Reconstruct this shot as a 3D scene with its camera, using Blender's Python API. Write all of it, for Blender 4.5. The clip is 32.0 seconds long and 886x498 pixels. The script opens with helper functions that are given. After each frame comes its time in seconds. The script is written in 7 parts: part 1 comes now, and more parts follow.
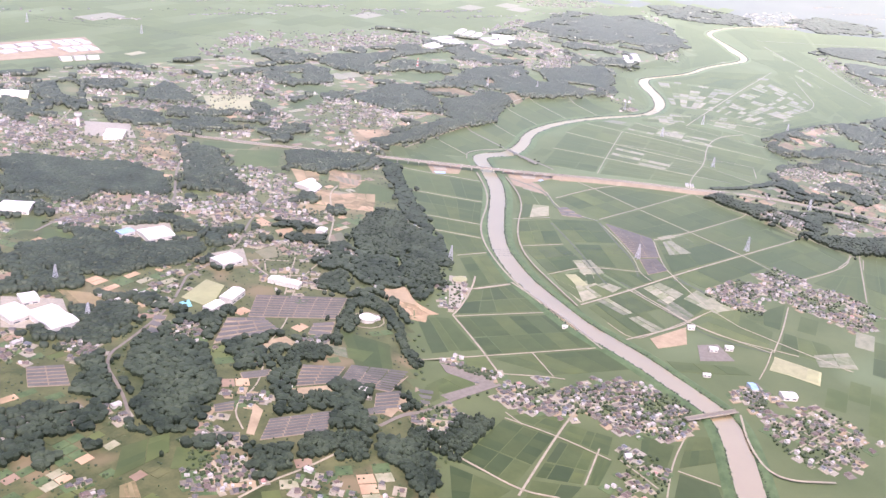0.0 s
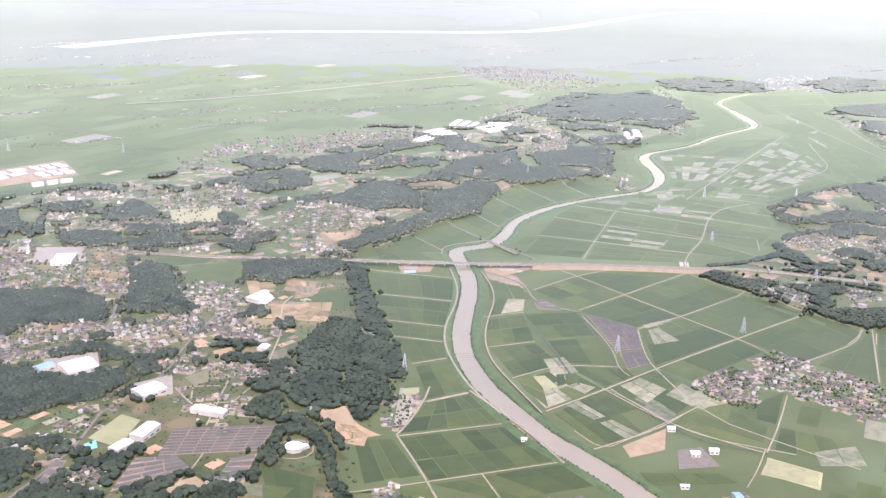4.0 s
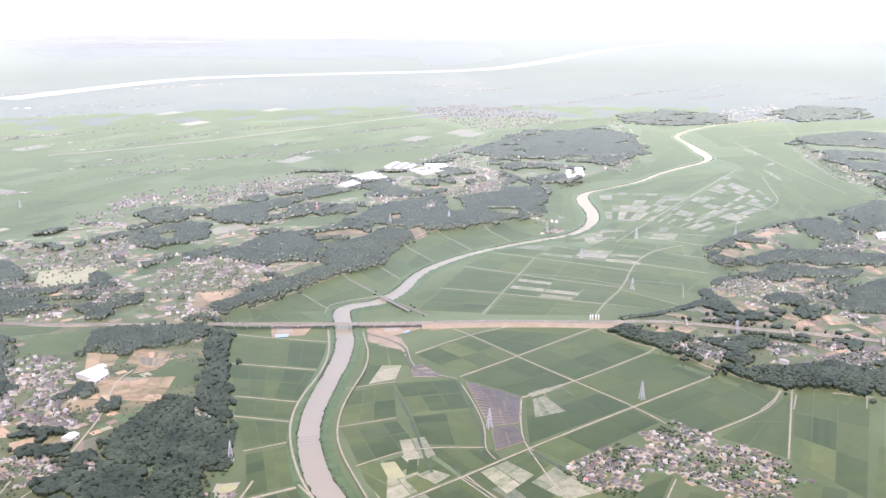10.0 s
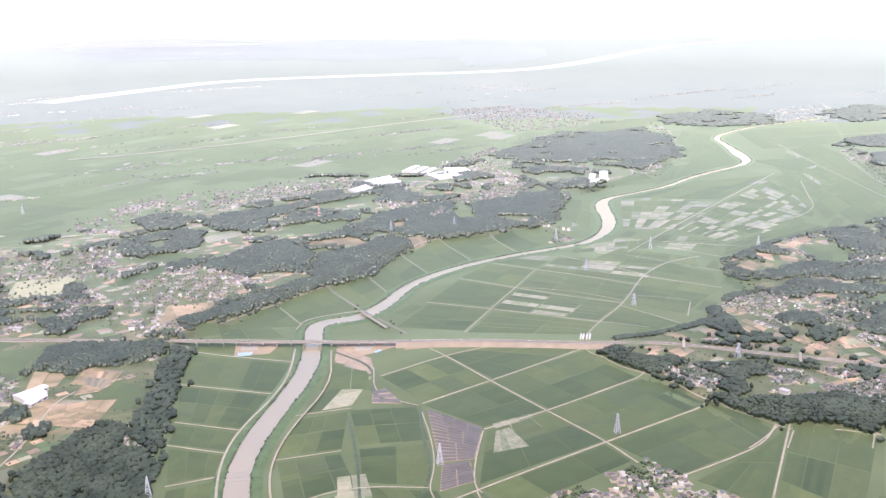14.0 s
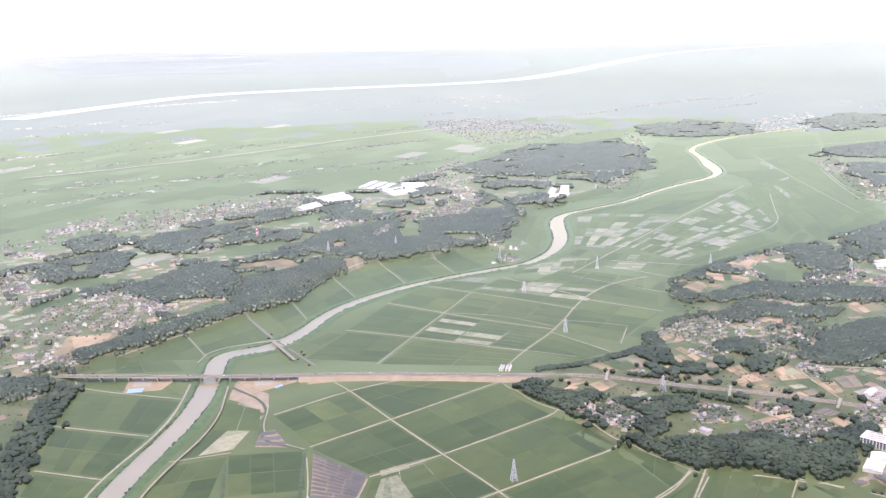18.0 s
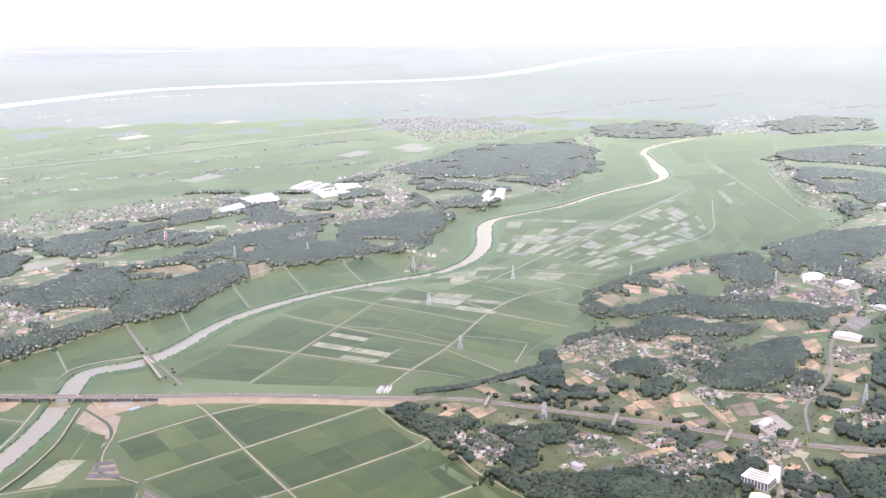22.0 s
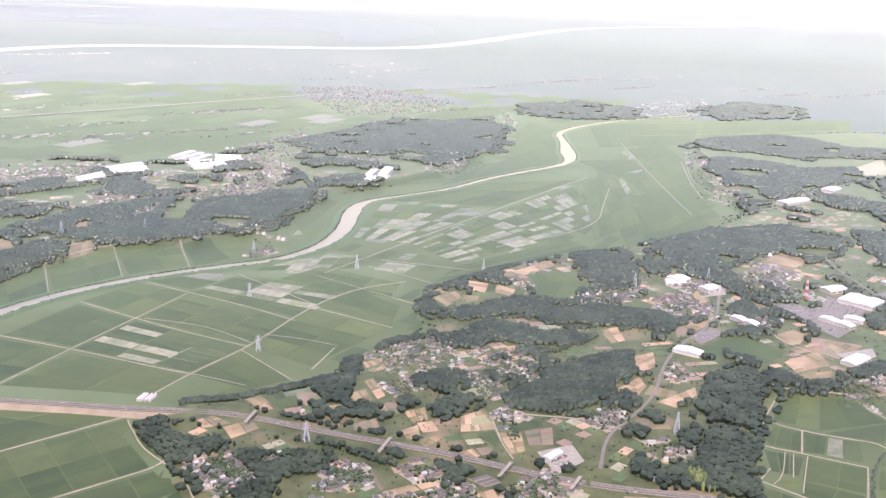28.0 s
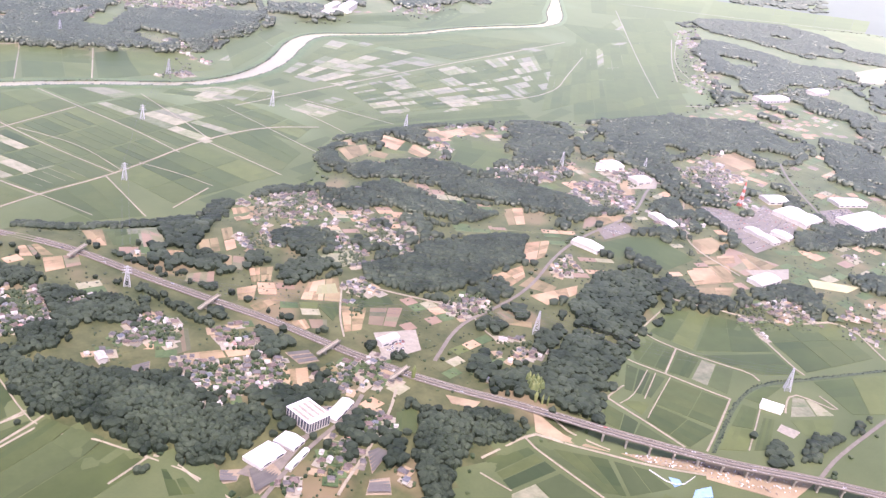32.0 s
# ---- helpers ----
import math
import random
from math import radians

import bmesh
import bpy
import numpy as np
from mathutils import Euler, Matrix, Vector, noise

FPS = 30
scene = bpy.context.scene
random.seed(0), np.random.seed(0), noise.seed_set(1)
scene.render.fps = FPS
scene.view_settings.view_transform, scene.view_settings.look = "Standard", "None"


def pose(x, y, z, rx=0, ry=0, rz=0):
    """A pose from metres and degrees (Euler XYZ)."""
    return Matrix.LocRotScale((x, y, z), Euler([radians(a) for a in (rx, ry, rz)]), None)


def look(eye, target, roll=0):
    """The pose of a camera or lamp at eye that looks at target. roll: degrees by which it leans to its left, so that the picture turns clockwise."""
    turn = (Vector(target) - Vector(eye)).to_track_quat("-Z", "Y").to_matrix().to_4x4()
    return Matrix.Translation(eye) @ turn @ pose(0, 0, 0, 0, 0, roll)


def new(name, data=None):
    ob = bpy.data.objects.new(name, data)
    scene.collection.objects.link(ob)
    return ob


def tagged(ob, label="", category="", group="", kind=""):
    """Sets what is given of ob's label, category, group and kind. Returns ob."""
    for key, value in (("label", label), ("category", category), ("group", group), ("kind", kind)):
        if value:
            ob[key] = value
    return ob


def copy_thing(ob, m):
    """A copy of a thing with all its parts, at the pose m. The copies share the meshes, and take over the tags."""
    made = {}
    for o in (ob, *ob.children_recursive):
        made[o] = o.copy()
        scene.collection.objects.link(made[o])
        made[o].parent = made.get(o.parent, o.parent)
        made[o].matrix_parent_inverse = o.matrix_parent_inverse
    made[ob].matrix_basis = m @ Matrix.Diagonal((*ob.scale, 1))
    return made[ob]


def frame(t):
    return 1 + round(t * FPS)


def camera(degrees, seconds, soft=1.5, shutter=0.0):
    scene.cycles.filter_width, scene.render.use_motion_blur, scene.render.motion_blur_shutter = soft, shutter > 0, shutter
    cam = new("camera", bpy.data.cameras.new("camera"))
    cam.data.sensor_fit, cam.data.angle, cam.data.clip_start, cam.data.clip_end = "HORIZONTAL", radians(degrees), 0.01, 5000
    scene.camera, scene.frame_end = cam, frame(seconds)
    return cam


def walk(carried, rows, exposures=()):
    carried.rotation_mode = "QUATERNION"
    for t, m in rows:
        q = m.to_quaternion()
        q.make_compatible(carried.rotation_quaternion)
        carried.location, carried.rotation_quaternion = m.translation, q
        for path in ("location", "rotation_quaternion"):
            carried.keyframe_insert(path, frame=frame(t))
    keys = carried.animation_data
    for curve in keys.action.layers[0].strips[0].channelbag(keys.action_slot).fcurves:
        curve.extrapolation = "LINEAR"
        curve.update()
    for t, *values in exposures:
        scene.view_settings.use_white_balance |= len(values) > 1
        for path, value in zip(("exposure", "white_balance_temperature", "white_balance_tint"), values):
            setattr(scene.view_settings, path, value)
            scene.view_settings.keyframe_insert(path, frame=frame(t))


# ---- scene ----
cam = camera(49.15, 32.0, 1.4)

# seconds, eye in metres, heading to the left of +y, pitch and roll in degrees
PATH = (
    (0.0, -568.4, -13.8, 435.0, -44.20, -22.08, 7.36),
    (0.5, -549.3, -14.2, 433.2, -43.37, -21.03, 6.35),
    (1.0, -530.4, -14.4, 431.5, -42.79, -20.18, 5.50),
    (1.5, -511.7, -14.5, 429.8, -42.20, -19.51, 4.64),
    (2.0, -493.0, -14.4, 428.0, -41.75, -18.96, 3.87),
    (2.5, -474.5, -14.2, 426.3, -41.41, -18.24, 3.19),
    (3.0, -456.1, -14.0, 424.6, -41.13, -17.62, 2.73),
    (3.5, -437.7, -13.6, 422.8, -40.84, -17.18, 2.21),
    (4.0, -419.5, -13.1, 421.1, -40.57, -16.93, 1.71),
    (4.5, -401.4, -12.6, 419.4, -40.41, -16.59, 1.30),
    (6.5, -329.8, -9.9, 412.9, -39.65, -15.84, 0.40),
    (7.0, -312.0, -9.1, 411.4, -39.45, -15.72, 0.25),
    (7.5, -294.4, -8.3, 409.9, -40.04, -15.06, 0.23),
    (8.0, -276.8, -7.6, 408.4, -40.19, -14.83, 0.17),
    (8.5, -259.2, -6.8, 406.9, -40.19, -14.78, 0.15),
    (9.0, -241.7, -6.1, 405.5, -40.37, -14.74, 0.01),
    (9.5, -224.3, -5.3, 404.1, -40.42, -14.74, 0.03),
    (10.0, -206.9, -4.6, 402.8, -40.44, -14.56, -0.01),
    (10.5, -189.5, -4.0, 401.4, -40.41, -14.32, 0.10),
    (11.0, -172.2, -3.3, 400.2, -40.33, -14.21, 0.11),
    (11.5, -154.9, -2.7, 399.0, -40.36, -14.30, 0.16),
    (12.0, -137.6, -2.2, 397.8, -39.91, -14.39, 0.16),
    (12.5, -120.4, -1.7, 396.7, -37.80, -14.41, -0.26),
    (13.0, -103.2, -1.2, 395.6, -36.44, -14.10, -0.57),
    (13.5, -85.9, -0.9, 394.5, -36.38, -14.38, -0.56),
    (14.0, -68.7, -0.6, 393.5, -36.55, -14.47, -0.79),
    (14.5, -51.5, -0.3, 392.6, -36.45, -14.37, -1.03),
    (15.0, -34.4, -0.1, 391.6, -36.55, -14.13, -0.92),
    (15.5, -17.2, -0.0, 390.8, -36.76, -13.89, -0.97),
    (17.5, 51.6, -0.3, 387.6, -36.34, -14.04, -1.39),
    (18.0, 68.8, -0.6, 387.0, -36.11, -13.81, -1.41),
    (18.5, 86.1, -0.9, 386.3, -36.26, -13.96, -1.18),
    (19.0, 103.4, -1.3, 385.7, -36.44, -13.92, -0.81),
    (19.5, 120.7, -1.8, 385.1, -36.77, -14.05, -0.64),
    (20.0, 138.0, -2.3, 384.6, -36.61, -13.97, -0.70),
    (20.5, 155.3, -2.9, 384.0, -36.54, -13.90, -0.74),
    (21.0, 172.7, -3.5, 383.5, -36.59, -13.90, -0.75),
    (21.5, 190.1, -4.2, 383.0, -36.74, -13.92, -0.68),
    (22.0, 207.5, -5.0, 382.6, -36.91, -14.04, -0.62),
    (22.5, 225.0, -5.8, 382.1, -36.97, -14.08, -0.55),
    (23.0, 242.6, -6.7, 381.7, -36.98, -14.10, -0.40),
    (23.5, 260.1, -7.6, 381.3, -37.04, -14.04, -0.18),
    (24.0, 277.7, -8.5, 380.9, -37.14, -14.03, -0.18),
    (24.5, 295.4, -9.5, 380.5, -37.43, -14.00, -0.20),
    (25.0, 313.1, -10.5, 380.0, -37.68, -13.97, -0.04),
    (25.5, 330.9, -11.5, 379.6, -37.80, -14.03, 0.03),
    (27.5, 402.5, -15.5, 377.8, -38.39, -15.05, 1.38),
    (28.0, 420.5, -16.4, 377.3, -38.62, -15.74, 1.99),
    (28.5, 438.6, -17.4, 376.8, -38.81, -16.50, 2.86),
    (29.0, 456.8, -18.2, 376.2, -38.89, -17.40, 3.74),
    (29.5, 475.0, -19.1, 375.6, -39.04, -18.47, 4.73),
    (30.0, 493.3, -19.8, 375.0, -39.18, -19.71, 5.88),
    (30.5, 511.7, -20.5, 374.3, -39.30, -20.93, 6.83),
    (31.0, 530.1, -21.0, 373.5, -39.23, -22.11, 7.87),
    (31.5, 548.6, -21.5, 372.7, -39.07, -23.38, 8.96),
    (32.0, 567.2, -21.9, 371.8, -38.95, -24.61, 10.13),
)


def eye_pose(x, y, z, yaw, pitch, roll):
    turn = Euler((0, 0, radians(yaw))).to_matrix().to_4x4() @ Euler((radians(90 + pitch), 0, 0)).to_matrix().to_4x4()
    return Matrix.Translation((x, y, z)) @ turn @ pose(0, 0, 0, 0, 0, roll)


walk(cam, [(t, eye_pose(*row)) for t, *row in PATH], [(0.0, 1.2, 5850, 40), (2.0, 1.13, 5840, 37), (6.0, 1.05, 5780, 33), (14.0, 1.07, 5760, 33), (17.5, 1.06, 5750, 32), (19.0, 0.93, 5750, 31), (22.0, 1.03, 5750, 32), (25.0, 1.02, 5760, 32), (27.5, 0.95, 5810, 34), (29.0, 1.09, 5850, 38), (30.5, 1.36, 5850, 42), (32.0, 1.34, 5840, 44)])

# ---- sky and sun: a bright, hazy summer day ----
SUN_TURN, SUN_HEIGHT = radians(215), radians(66)
world = bpy.data.worlds.new("hazy_sky")
scene.world = world
world.use_nodes = True
wn = world.node_tree.nodes
sky = wn.new("ShaderNodeTexSky")
sky.sky_type, sky.sun_disc = "NISHITA", False
sky.sun_elevation, sky.sun_rotation = SUN_HEIGHT, SUN_TURN
sky.air_density, sky.dust_density, sky.ozone_density, sky.altitude = 1.0, 6.0, 1.0, 100
wn["Background"].inputs["Strength"].default_value = 0.15
world.node_tree.links.new(sky.outputs["Color"], wn["Background"].inputs["Color"])
sun_data = bpy.data.lights.new("sun", "SUN")
sun_data.energy, sun_data.angle, sun_data.color = 1.5, radians(10), (1.0, 0.95, 0.88)
sun = new("sun", sun_data)
sun.matrix_world = look((math.sin(SUN_TURN) * 900, math.cos(SUN_TURN) * 900, 900 * math.tan(SUN_HEIGHT)), (0, 0, 0))


# ---- materials ----
def node(tree, kind, **values):
    n = tree.nodes.new(kind)
    for key, value in values.items():
        n.inputs[key].default_value = value
    return n


def surface(name, dark, light, scale=0.1, rough=0.8, metal=0.0, fine=2.0, by="", spread=0.25, bump=0.0, haze_gloss=0.92, third=None, power_of=None, glow=None, tint=None, leafy=False, blur=0.45):
    """Two tones mixed by coarse and fine noise in metres; by 'object' or 'island' the tone also varies from piece to
    piece.
    The level sky gloss imitates distance haze: it whitens a surface the more it is seen along its length."""
    m = bpy.data.materials.new(name)
    m.use_nodes = True
    tree, links = m.node_tree, m.node_tree.links
    shader = tree.nodes["Principled BSDF"]
    shader.inputs["Roughness"].default_value, shader.inputs["Metallic"].default_value = rough, metal
    if rough > 0.6:
        shader.inputs["Specular IOR Level"].default_value = 0.12
    where = tree.nodes.new("ShaderNodeNewGeometry")
    coarse = node(tree, "ShaderNodeTexNoise", Scale=scale, Detail=3.0, Roughness=0.6)
    grain = node(tree, "ShaderNodeTexNoise", Scale=fine, Detail=2.0)
    for tex in (coarse, grain):
        links.new(where.outputs["Position"], tex.inputs["Vector"])
    add = tree.nodes.new("ShaderNodeMath")
    add.operation, add.use_clamp = "MULTIPLY_ADD", True
    links.new(grain.outputs["Fac"], add.inputs[0])
    add.inputs[1].default_value = 0.5
    stretch = tree.nodes.new("ShaderNodeMapRange")
    stretch.inputs["From Min"].default_value, stretch.inputs["From Max"].default_value = 0.3, 0.7
    stretch.inputs["To Min"].default_value, stretch.inputs["To Max"].default_value = -0.25, 0.75
    links.new(coarse.outputs["Fac"], stretch.inputs["Value"])
    links.new(stretch.outputs["Result"], add.inputs[2])
    mix = tree.nodes.new("ShaderNodeMix")
    mix.data_type = "RGBA"
    mix.inputs["A"].default_value, mix.inputs["B"].default_value = (*dark, 1), (*light, 1)
    links.new(add.outputs["Value"], mix.inputs["Factor"])
    tone = mix.outputs["Result"]
    if third:
        patch = node(tree, "ShaderNodeTexNoise", Scale=scale * 0.37, Detail=2.0)
        links.new(where.outputs["Position"], patch.inputs["Vector"])
        edge = tree.nodes.new("ShaderNodeMapRange")
        edge.inputs["From Min"].default_value, edge.inputs["From Max"].default_value = 0.56, 0.66
        links.new(patch.outputs["Fac"], edge.inputs["Value"])
        other = tree.nodes.new("ShaderNodeMix")
        other.data_type = "RGBA"
        other.inputs["B"].default_value = (*third, 1)
        links.new(edge.outputs["Result"], other.inputs["Factor"])
        links.new(tone, other.inputs["A"])
        tone = other.outputs["Result"]
    if by:
        piece = tree.nodes.new("ShaderNodeObjectInfo") if by == "object" else where
        value = tree.nodes.new("ShaderNodeMapRange")
        value.inputs["To Min"].default_value, value.inputs["To Max"].default_value = 1 - spread, 1 + spread
        links.new(piece.outputs["Random" if by == "object" else "Random Per Island"], value.inputs["Value"])
        vary = tree.nodes.new("ShaderNodeHueSaturation")
        links.new(value.outputs["Result"], vary.inputs["Value"])
        hue = tree.nodes.new("ShaderNodeMapRange")
        hue.inputs["To Min"].default_value, hue.inputs["To Max"].default_value = 0.5 + 0.06 * spread, 0.5 - 0.06 * spread
        links.new(piece.outputs["Random" if by == "object" else "Random Per Island"], hue.inputs["Value"])
        links.new(hue.outputs["Result"], vary.inputs["Hue"])
        links.new(tone, vary.inputs["Color"])
        tone = vary.outputs["Color"]
    links.new(tone, shader.inputs["Base Color"])
    if bump:
        relief = tree.nodes.new("ShaderNodeBump")
        relief.inputs["Distance"].default_value = bump
        links.new(grain.outputs["Fac"], relief.inputs["Height"])
        links.new(relief.outputs["Normal"], shader.inputs["Normal"])
    # emission that grows with distance, whitening far surfaces in place of haze
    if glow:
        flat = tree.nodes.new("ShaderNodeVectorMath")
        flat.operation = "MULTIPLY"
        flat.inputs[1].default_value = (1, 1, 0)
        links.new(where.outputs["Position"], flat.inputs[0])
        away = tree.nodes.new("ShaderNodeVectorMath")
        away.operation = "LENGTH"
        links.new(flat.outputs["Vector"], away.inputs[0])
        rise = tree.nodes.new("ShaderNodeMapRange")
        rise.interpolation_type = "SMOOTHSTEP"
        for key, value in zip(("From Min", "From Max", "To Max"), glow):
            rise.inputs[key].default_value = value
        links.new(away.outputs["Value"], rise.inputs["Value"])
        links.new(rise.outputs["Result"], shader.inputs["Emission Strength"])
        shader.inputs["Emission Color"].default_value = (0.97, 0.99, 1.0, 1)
    # level-normal gloss that grows at grazing angles, putting distance haze into the material
    if haze_gloss:
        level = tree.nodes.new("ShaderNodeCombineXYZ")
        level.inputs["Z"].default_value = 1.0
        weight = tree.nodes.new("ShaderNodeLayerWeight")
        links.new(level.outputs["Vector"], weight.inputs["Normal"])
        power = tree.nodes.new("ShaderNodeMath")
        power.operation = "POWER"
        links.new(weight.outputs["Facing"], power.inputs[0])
        power.inputs[1].default_value = power_of or HAZE_POWER
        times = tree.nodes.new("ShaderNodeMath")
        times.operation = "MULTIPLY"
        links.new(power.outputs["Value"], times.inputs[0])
        times.inputs[1].default_value = haze_gloss
        if leafy:  # haze gloss only on faces turned up, so crown sides stay dark
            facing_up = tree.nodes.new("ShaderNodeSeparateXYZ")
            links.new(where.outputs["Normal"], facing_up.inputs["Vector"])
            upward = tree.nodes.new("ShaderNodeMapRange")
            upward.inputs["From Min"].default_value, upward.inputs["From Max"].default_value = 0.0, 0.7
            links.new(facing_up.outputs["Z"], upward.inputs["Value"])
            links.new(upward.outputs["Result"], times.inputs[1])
            upward.inputs["To Min"].default_value, upward.inputs["To Max"].default_value = 0.04 * haze_gloss, haze_gloss
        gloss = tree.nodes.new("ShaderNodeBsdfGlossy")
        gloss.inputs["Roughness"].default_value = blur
        gloss.inputs["Color"].default_value = tint or HAZE_TINT
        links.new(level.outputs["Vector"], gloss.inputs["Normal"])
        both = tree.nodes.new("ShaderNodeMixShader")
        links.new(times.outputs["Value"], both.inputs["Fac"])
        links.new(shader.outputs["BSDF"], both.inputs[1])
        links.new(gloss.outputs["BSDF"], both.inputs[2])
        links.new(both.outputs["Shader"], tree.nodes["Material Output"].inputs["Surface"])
    return m


# tints and strength of the haze gloss over leaves, earth and all else
LEAF_HAZE_TINT = (0.87, 1.0, 0.64, 1)
HAZE_POWER, HAZE_TINT = 4.2, (1.0, 1.0, 0.82, 1)
EARTH_HAZE_TINT = (1.0, 0.94, 0.76, 1)
M_PLAIN = surface("meadow", (0.058, 0.078, 0.027), (0.090, 0.109, 0.041), 0.014, 0.9, fine=0.5, third=(0.100, 0.130, 0.057), tint=LEAF_HAZE_TINT, haze_gloss=0.74, power_of=3.75)
M_UPLAND = surface("scrub", (0.033, 0.044, 0.014), (0.101, 0.104, 0.040), 0.045, 0.9, fine=0.45, third=(0.149, 0.118, 0.059), tint=LEAF_HAZE_TINT)
M_WATER = surface("river_water", (0.270, 0.20, 0.101), (0.330, 0.25, 0.132), 0.02, 0.16, fine=0.2, haze_gloss=0.97, power_of=1.1, tint=(1.0, 0.94, 0.60, 1), blur=0.3)
# glow added to the far plain, water and woods imitates haze and bright water
M_DISTANCE = surface("hazy_distance", (0.07, 0.105, 0.04), (0.10, 0.14, 0.055), 0.006, 0.9, fine=0.05, haze_gloss=0.63, glow=(4200, 4640, 0.24), third=(0.12, 0.15, 0.07), tint=(0.96, 1.0, 0.94, 1))
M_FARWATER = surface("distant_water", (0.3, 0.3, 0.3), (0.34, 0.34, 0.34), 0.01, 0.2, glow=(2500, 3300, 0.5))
M_FARWOOD = surface("distant_leaves", (0.03, 0.045, 0.022), (0.05, 0.068, 0.03), 0.01, 0.9, fine=0.05, haze_gloss=0.74, glow=(4150, 4640, 0.25), tint=(0.94, 1.0, 0.92, 1), leafy=True)
M_TRACK = surface("farm_track", (0.206, 0.185, 0.119), (0.309, 0.275, 0.180), 0.15, 0.9, fine=1.0)
M_ASPHALT = surface("asphalt", (0.124, 0.11, 0.081), (0.180, 0.16, 0.118), 0.2, 0.85, fine=1.5)
M_HIGHWAY = surface("worn_highway_asphalt", (0.088, 0.078, 0.058), (0.129, 0.115, 0.086), 0.2, 0.85, fine=1.5, haze_gloss=0.5)
M_PARAPET = surface("weathered_parapet", (0.154, 0.138, 0.101), (0.237, 0.212, 0.157), 0.3, 0.85, fine=1.5, haze_gloss=0.55)
M_BANK = surface("bank_grass", (0.04, 0.07, 0.025), (0.09, 0.13, 0.05), 0.08, 0.9, fine=0.6, tint=LEAF_HAZE_TINT)
M_EARTH = surface("bare_earth", (0.217, 0.168, 0.093), (0.323, 0.257, 0.148), 0.06, 0.95, fine=0.7, haze_gloss=0.7, tint=EARTH_HAZE_TINT)
M_CONCRETE = surface("concrete", (0.206, 0.19, 0.136), (0.299, 0.275, 0.198), 0.3, 0.8, fine=1.5)
M_WHITE = surface("white_paint", (0.525, 0.51, 0.451), (0.687, 0.67, 0.602), 0.2, 0.6, fine=1.0, haze_gloss=0.4)
M_GLASSROOF = surface("film_roof", (0.42, 0.40, 0.36), (0.58, 0.56, 0.51), 0.3, 0.35, fine=1.0)
M_BLUEROOF = surface("blue_sheet", (0.16, 0.28, 0.40), (0.25, 0.40, 0.52), 0.3, 0.5, fine=1.0)
M_WINDOW = surface("window_glass", (0.05, 0.06, 0.07), (0.09, 0.10, 0.11), 0.5, 0.15, haze_gloss=0.3)
M_STEEL = surface("galvanised_steel", (0.42, 0.43, 0.42), (0.52, 0.53, 0.52), 0.5, 0.5, 0.3, haze_gloss=0.3)
M_RED = surface("signal_red", (0.50, 0.10, 0.06), (0.58, 0.15, 0.09), 0.5, 0.6, haze_gloss=0.3)
M_PANEL = surface("solar_glass", (0.076, 0.072, 0.055), (0.107, 0.10, 0.075), 0.1, 0.35, by="object", spread=0.15, haze_gloss=0.45, tint=(1.0, 0.97, 0.72, 1))
M_SOLARBED = surface("solar_bed", (0.200, 0.162, 0.101), (0.284, 0.232, 0.148), 0.08, 0.95, fine=0.8, haze_gloss=0.65, tint=EARTH_HAZE_TINT)
M_POOL = surface("pool_water", (0.16, 0.42, 0.42), (0.20, 0.48, 0.47), 0.3, 0.2)
M_BARK = surface("bark", (0.10, 0.075, 0.05), (0.16, 0.12, 0.09), 1.0, 0.9)
M_WOODS = surface("woodland_leaves", (0.013, 0.021, 0.011), (0.046, 0.062, 0.034), 0.035, 0.75, fine=1.1, by="island", spread=0.22, haze_gloss=0.6, leafy=True, tint=(0.92, 1.0, 0.77, 1), power_of=4.4)
M_GARDEN = surface("garden_leaves", (0.024, 0.042, 0.016), (0.055, 0.08, 0.030), 0.2, 0.75, fine=1.2, by="island", spread=0.4, leafy=True)
M_BAMBOO = surface("pale_leaves", (0.10, 0.13, 0.04), (0.17, 0.20, 0.07), 0.3, 0.75, fine=1.2, by="island", spread=0.25, leafy=True)
PADDY = {
    "g": surface("rice_green", (0.043, 0.060, 0.017), (0.058, 0.076, 0.023), 0.05, 0.75, fine=0.3, third=(0.060, 0.080, 0.022), by="object", spread=0.2, tint=LEAF_HAZE_TINT, haze_gloss=0.68, power_of=3.75),
    "d": surface("rice_deep_green", (0.036, 0.052, 0.017), (0.048, 0.066, 0.023), 0.03, 0.75, fine=0.3, by="object", spread=0.2, tint=LEAF_HAZE_TINT, haze_gloss=0.68, power_of=3.75),
    "l": surface("rice_light_green", (0.055, 0.074, 0.021), (0.075, 0.097, 0.028), 0.05, 0.75, fine=0.3, third=(0.050, 0.071, 0.019), by="object", spread=0.22, tint=LEAF_HAZE_TINT, haze_gloss=0.68, power_of=3.75),
    "f": surface("fallow_grey", (0.120, 0.135, 0.068), (0.235, 0.23, 0.135), 0.12, 0.9, fine=0.5, by="object", spread=0.32, tint=(0.98, 1.0, 0.80, 1), haze_gloss=0.8, power_of=3.75),
    "y": surface("ripe_yellow", (0.27, 0.27, 0.12), (0.35, 0.34, 0.16), 0.06, 0.9, fine=0.5, by="object", spread=0.25),
    "b": surface("tilled_earth", (0.225, 0.17, 0.084), (0.334, 0.26, 0.136), 0.05, 0.95, fine=0.6, third=(0.180, 0.15, 0.069), by="object", spread=0.32, haze_gloss=0.7, tint=EARTH_HAZE_TINT),
    "p": surface("damp_tilled_earth", (0.147, 0.108, 0.064), (0.210, 0.158, 0.095), 0.05, 0.95, fine=0.6, by="object", spread=0.2),
}
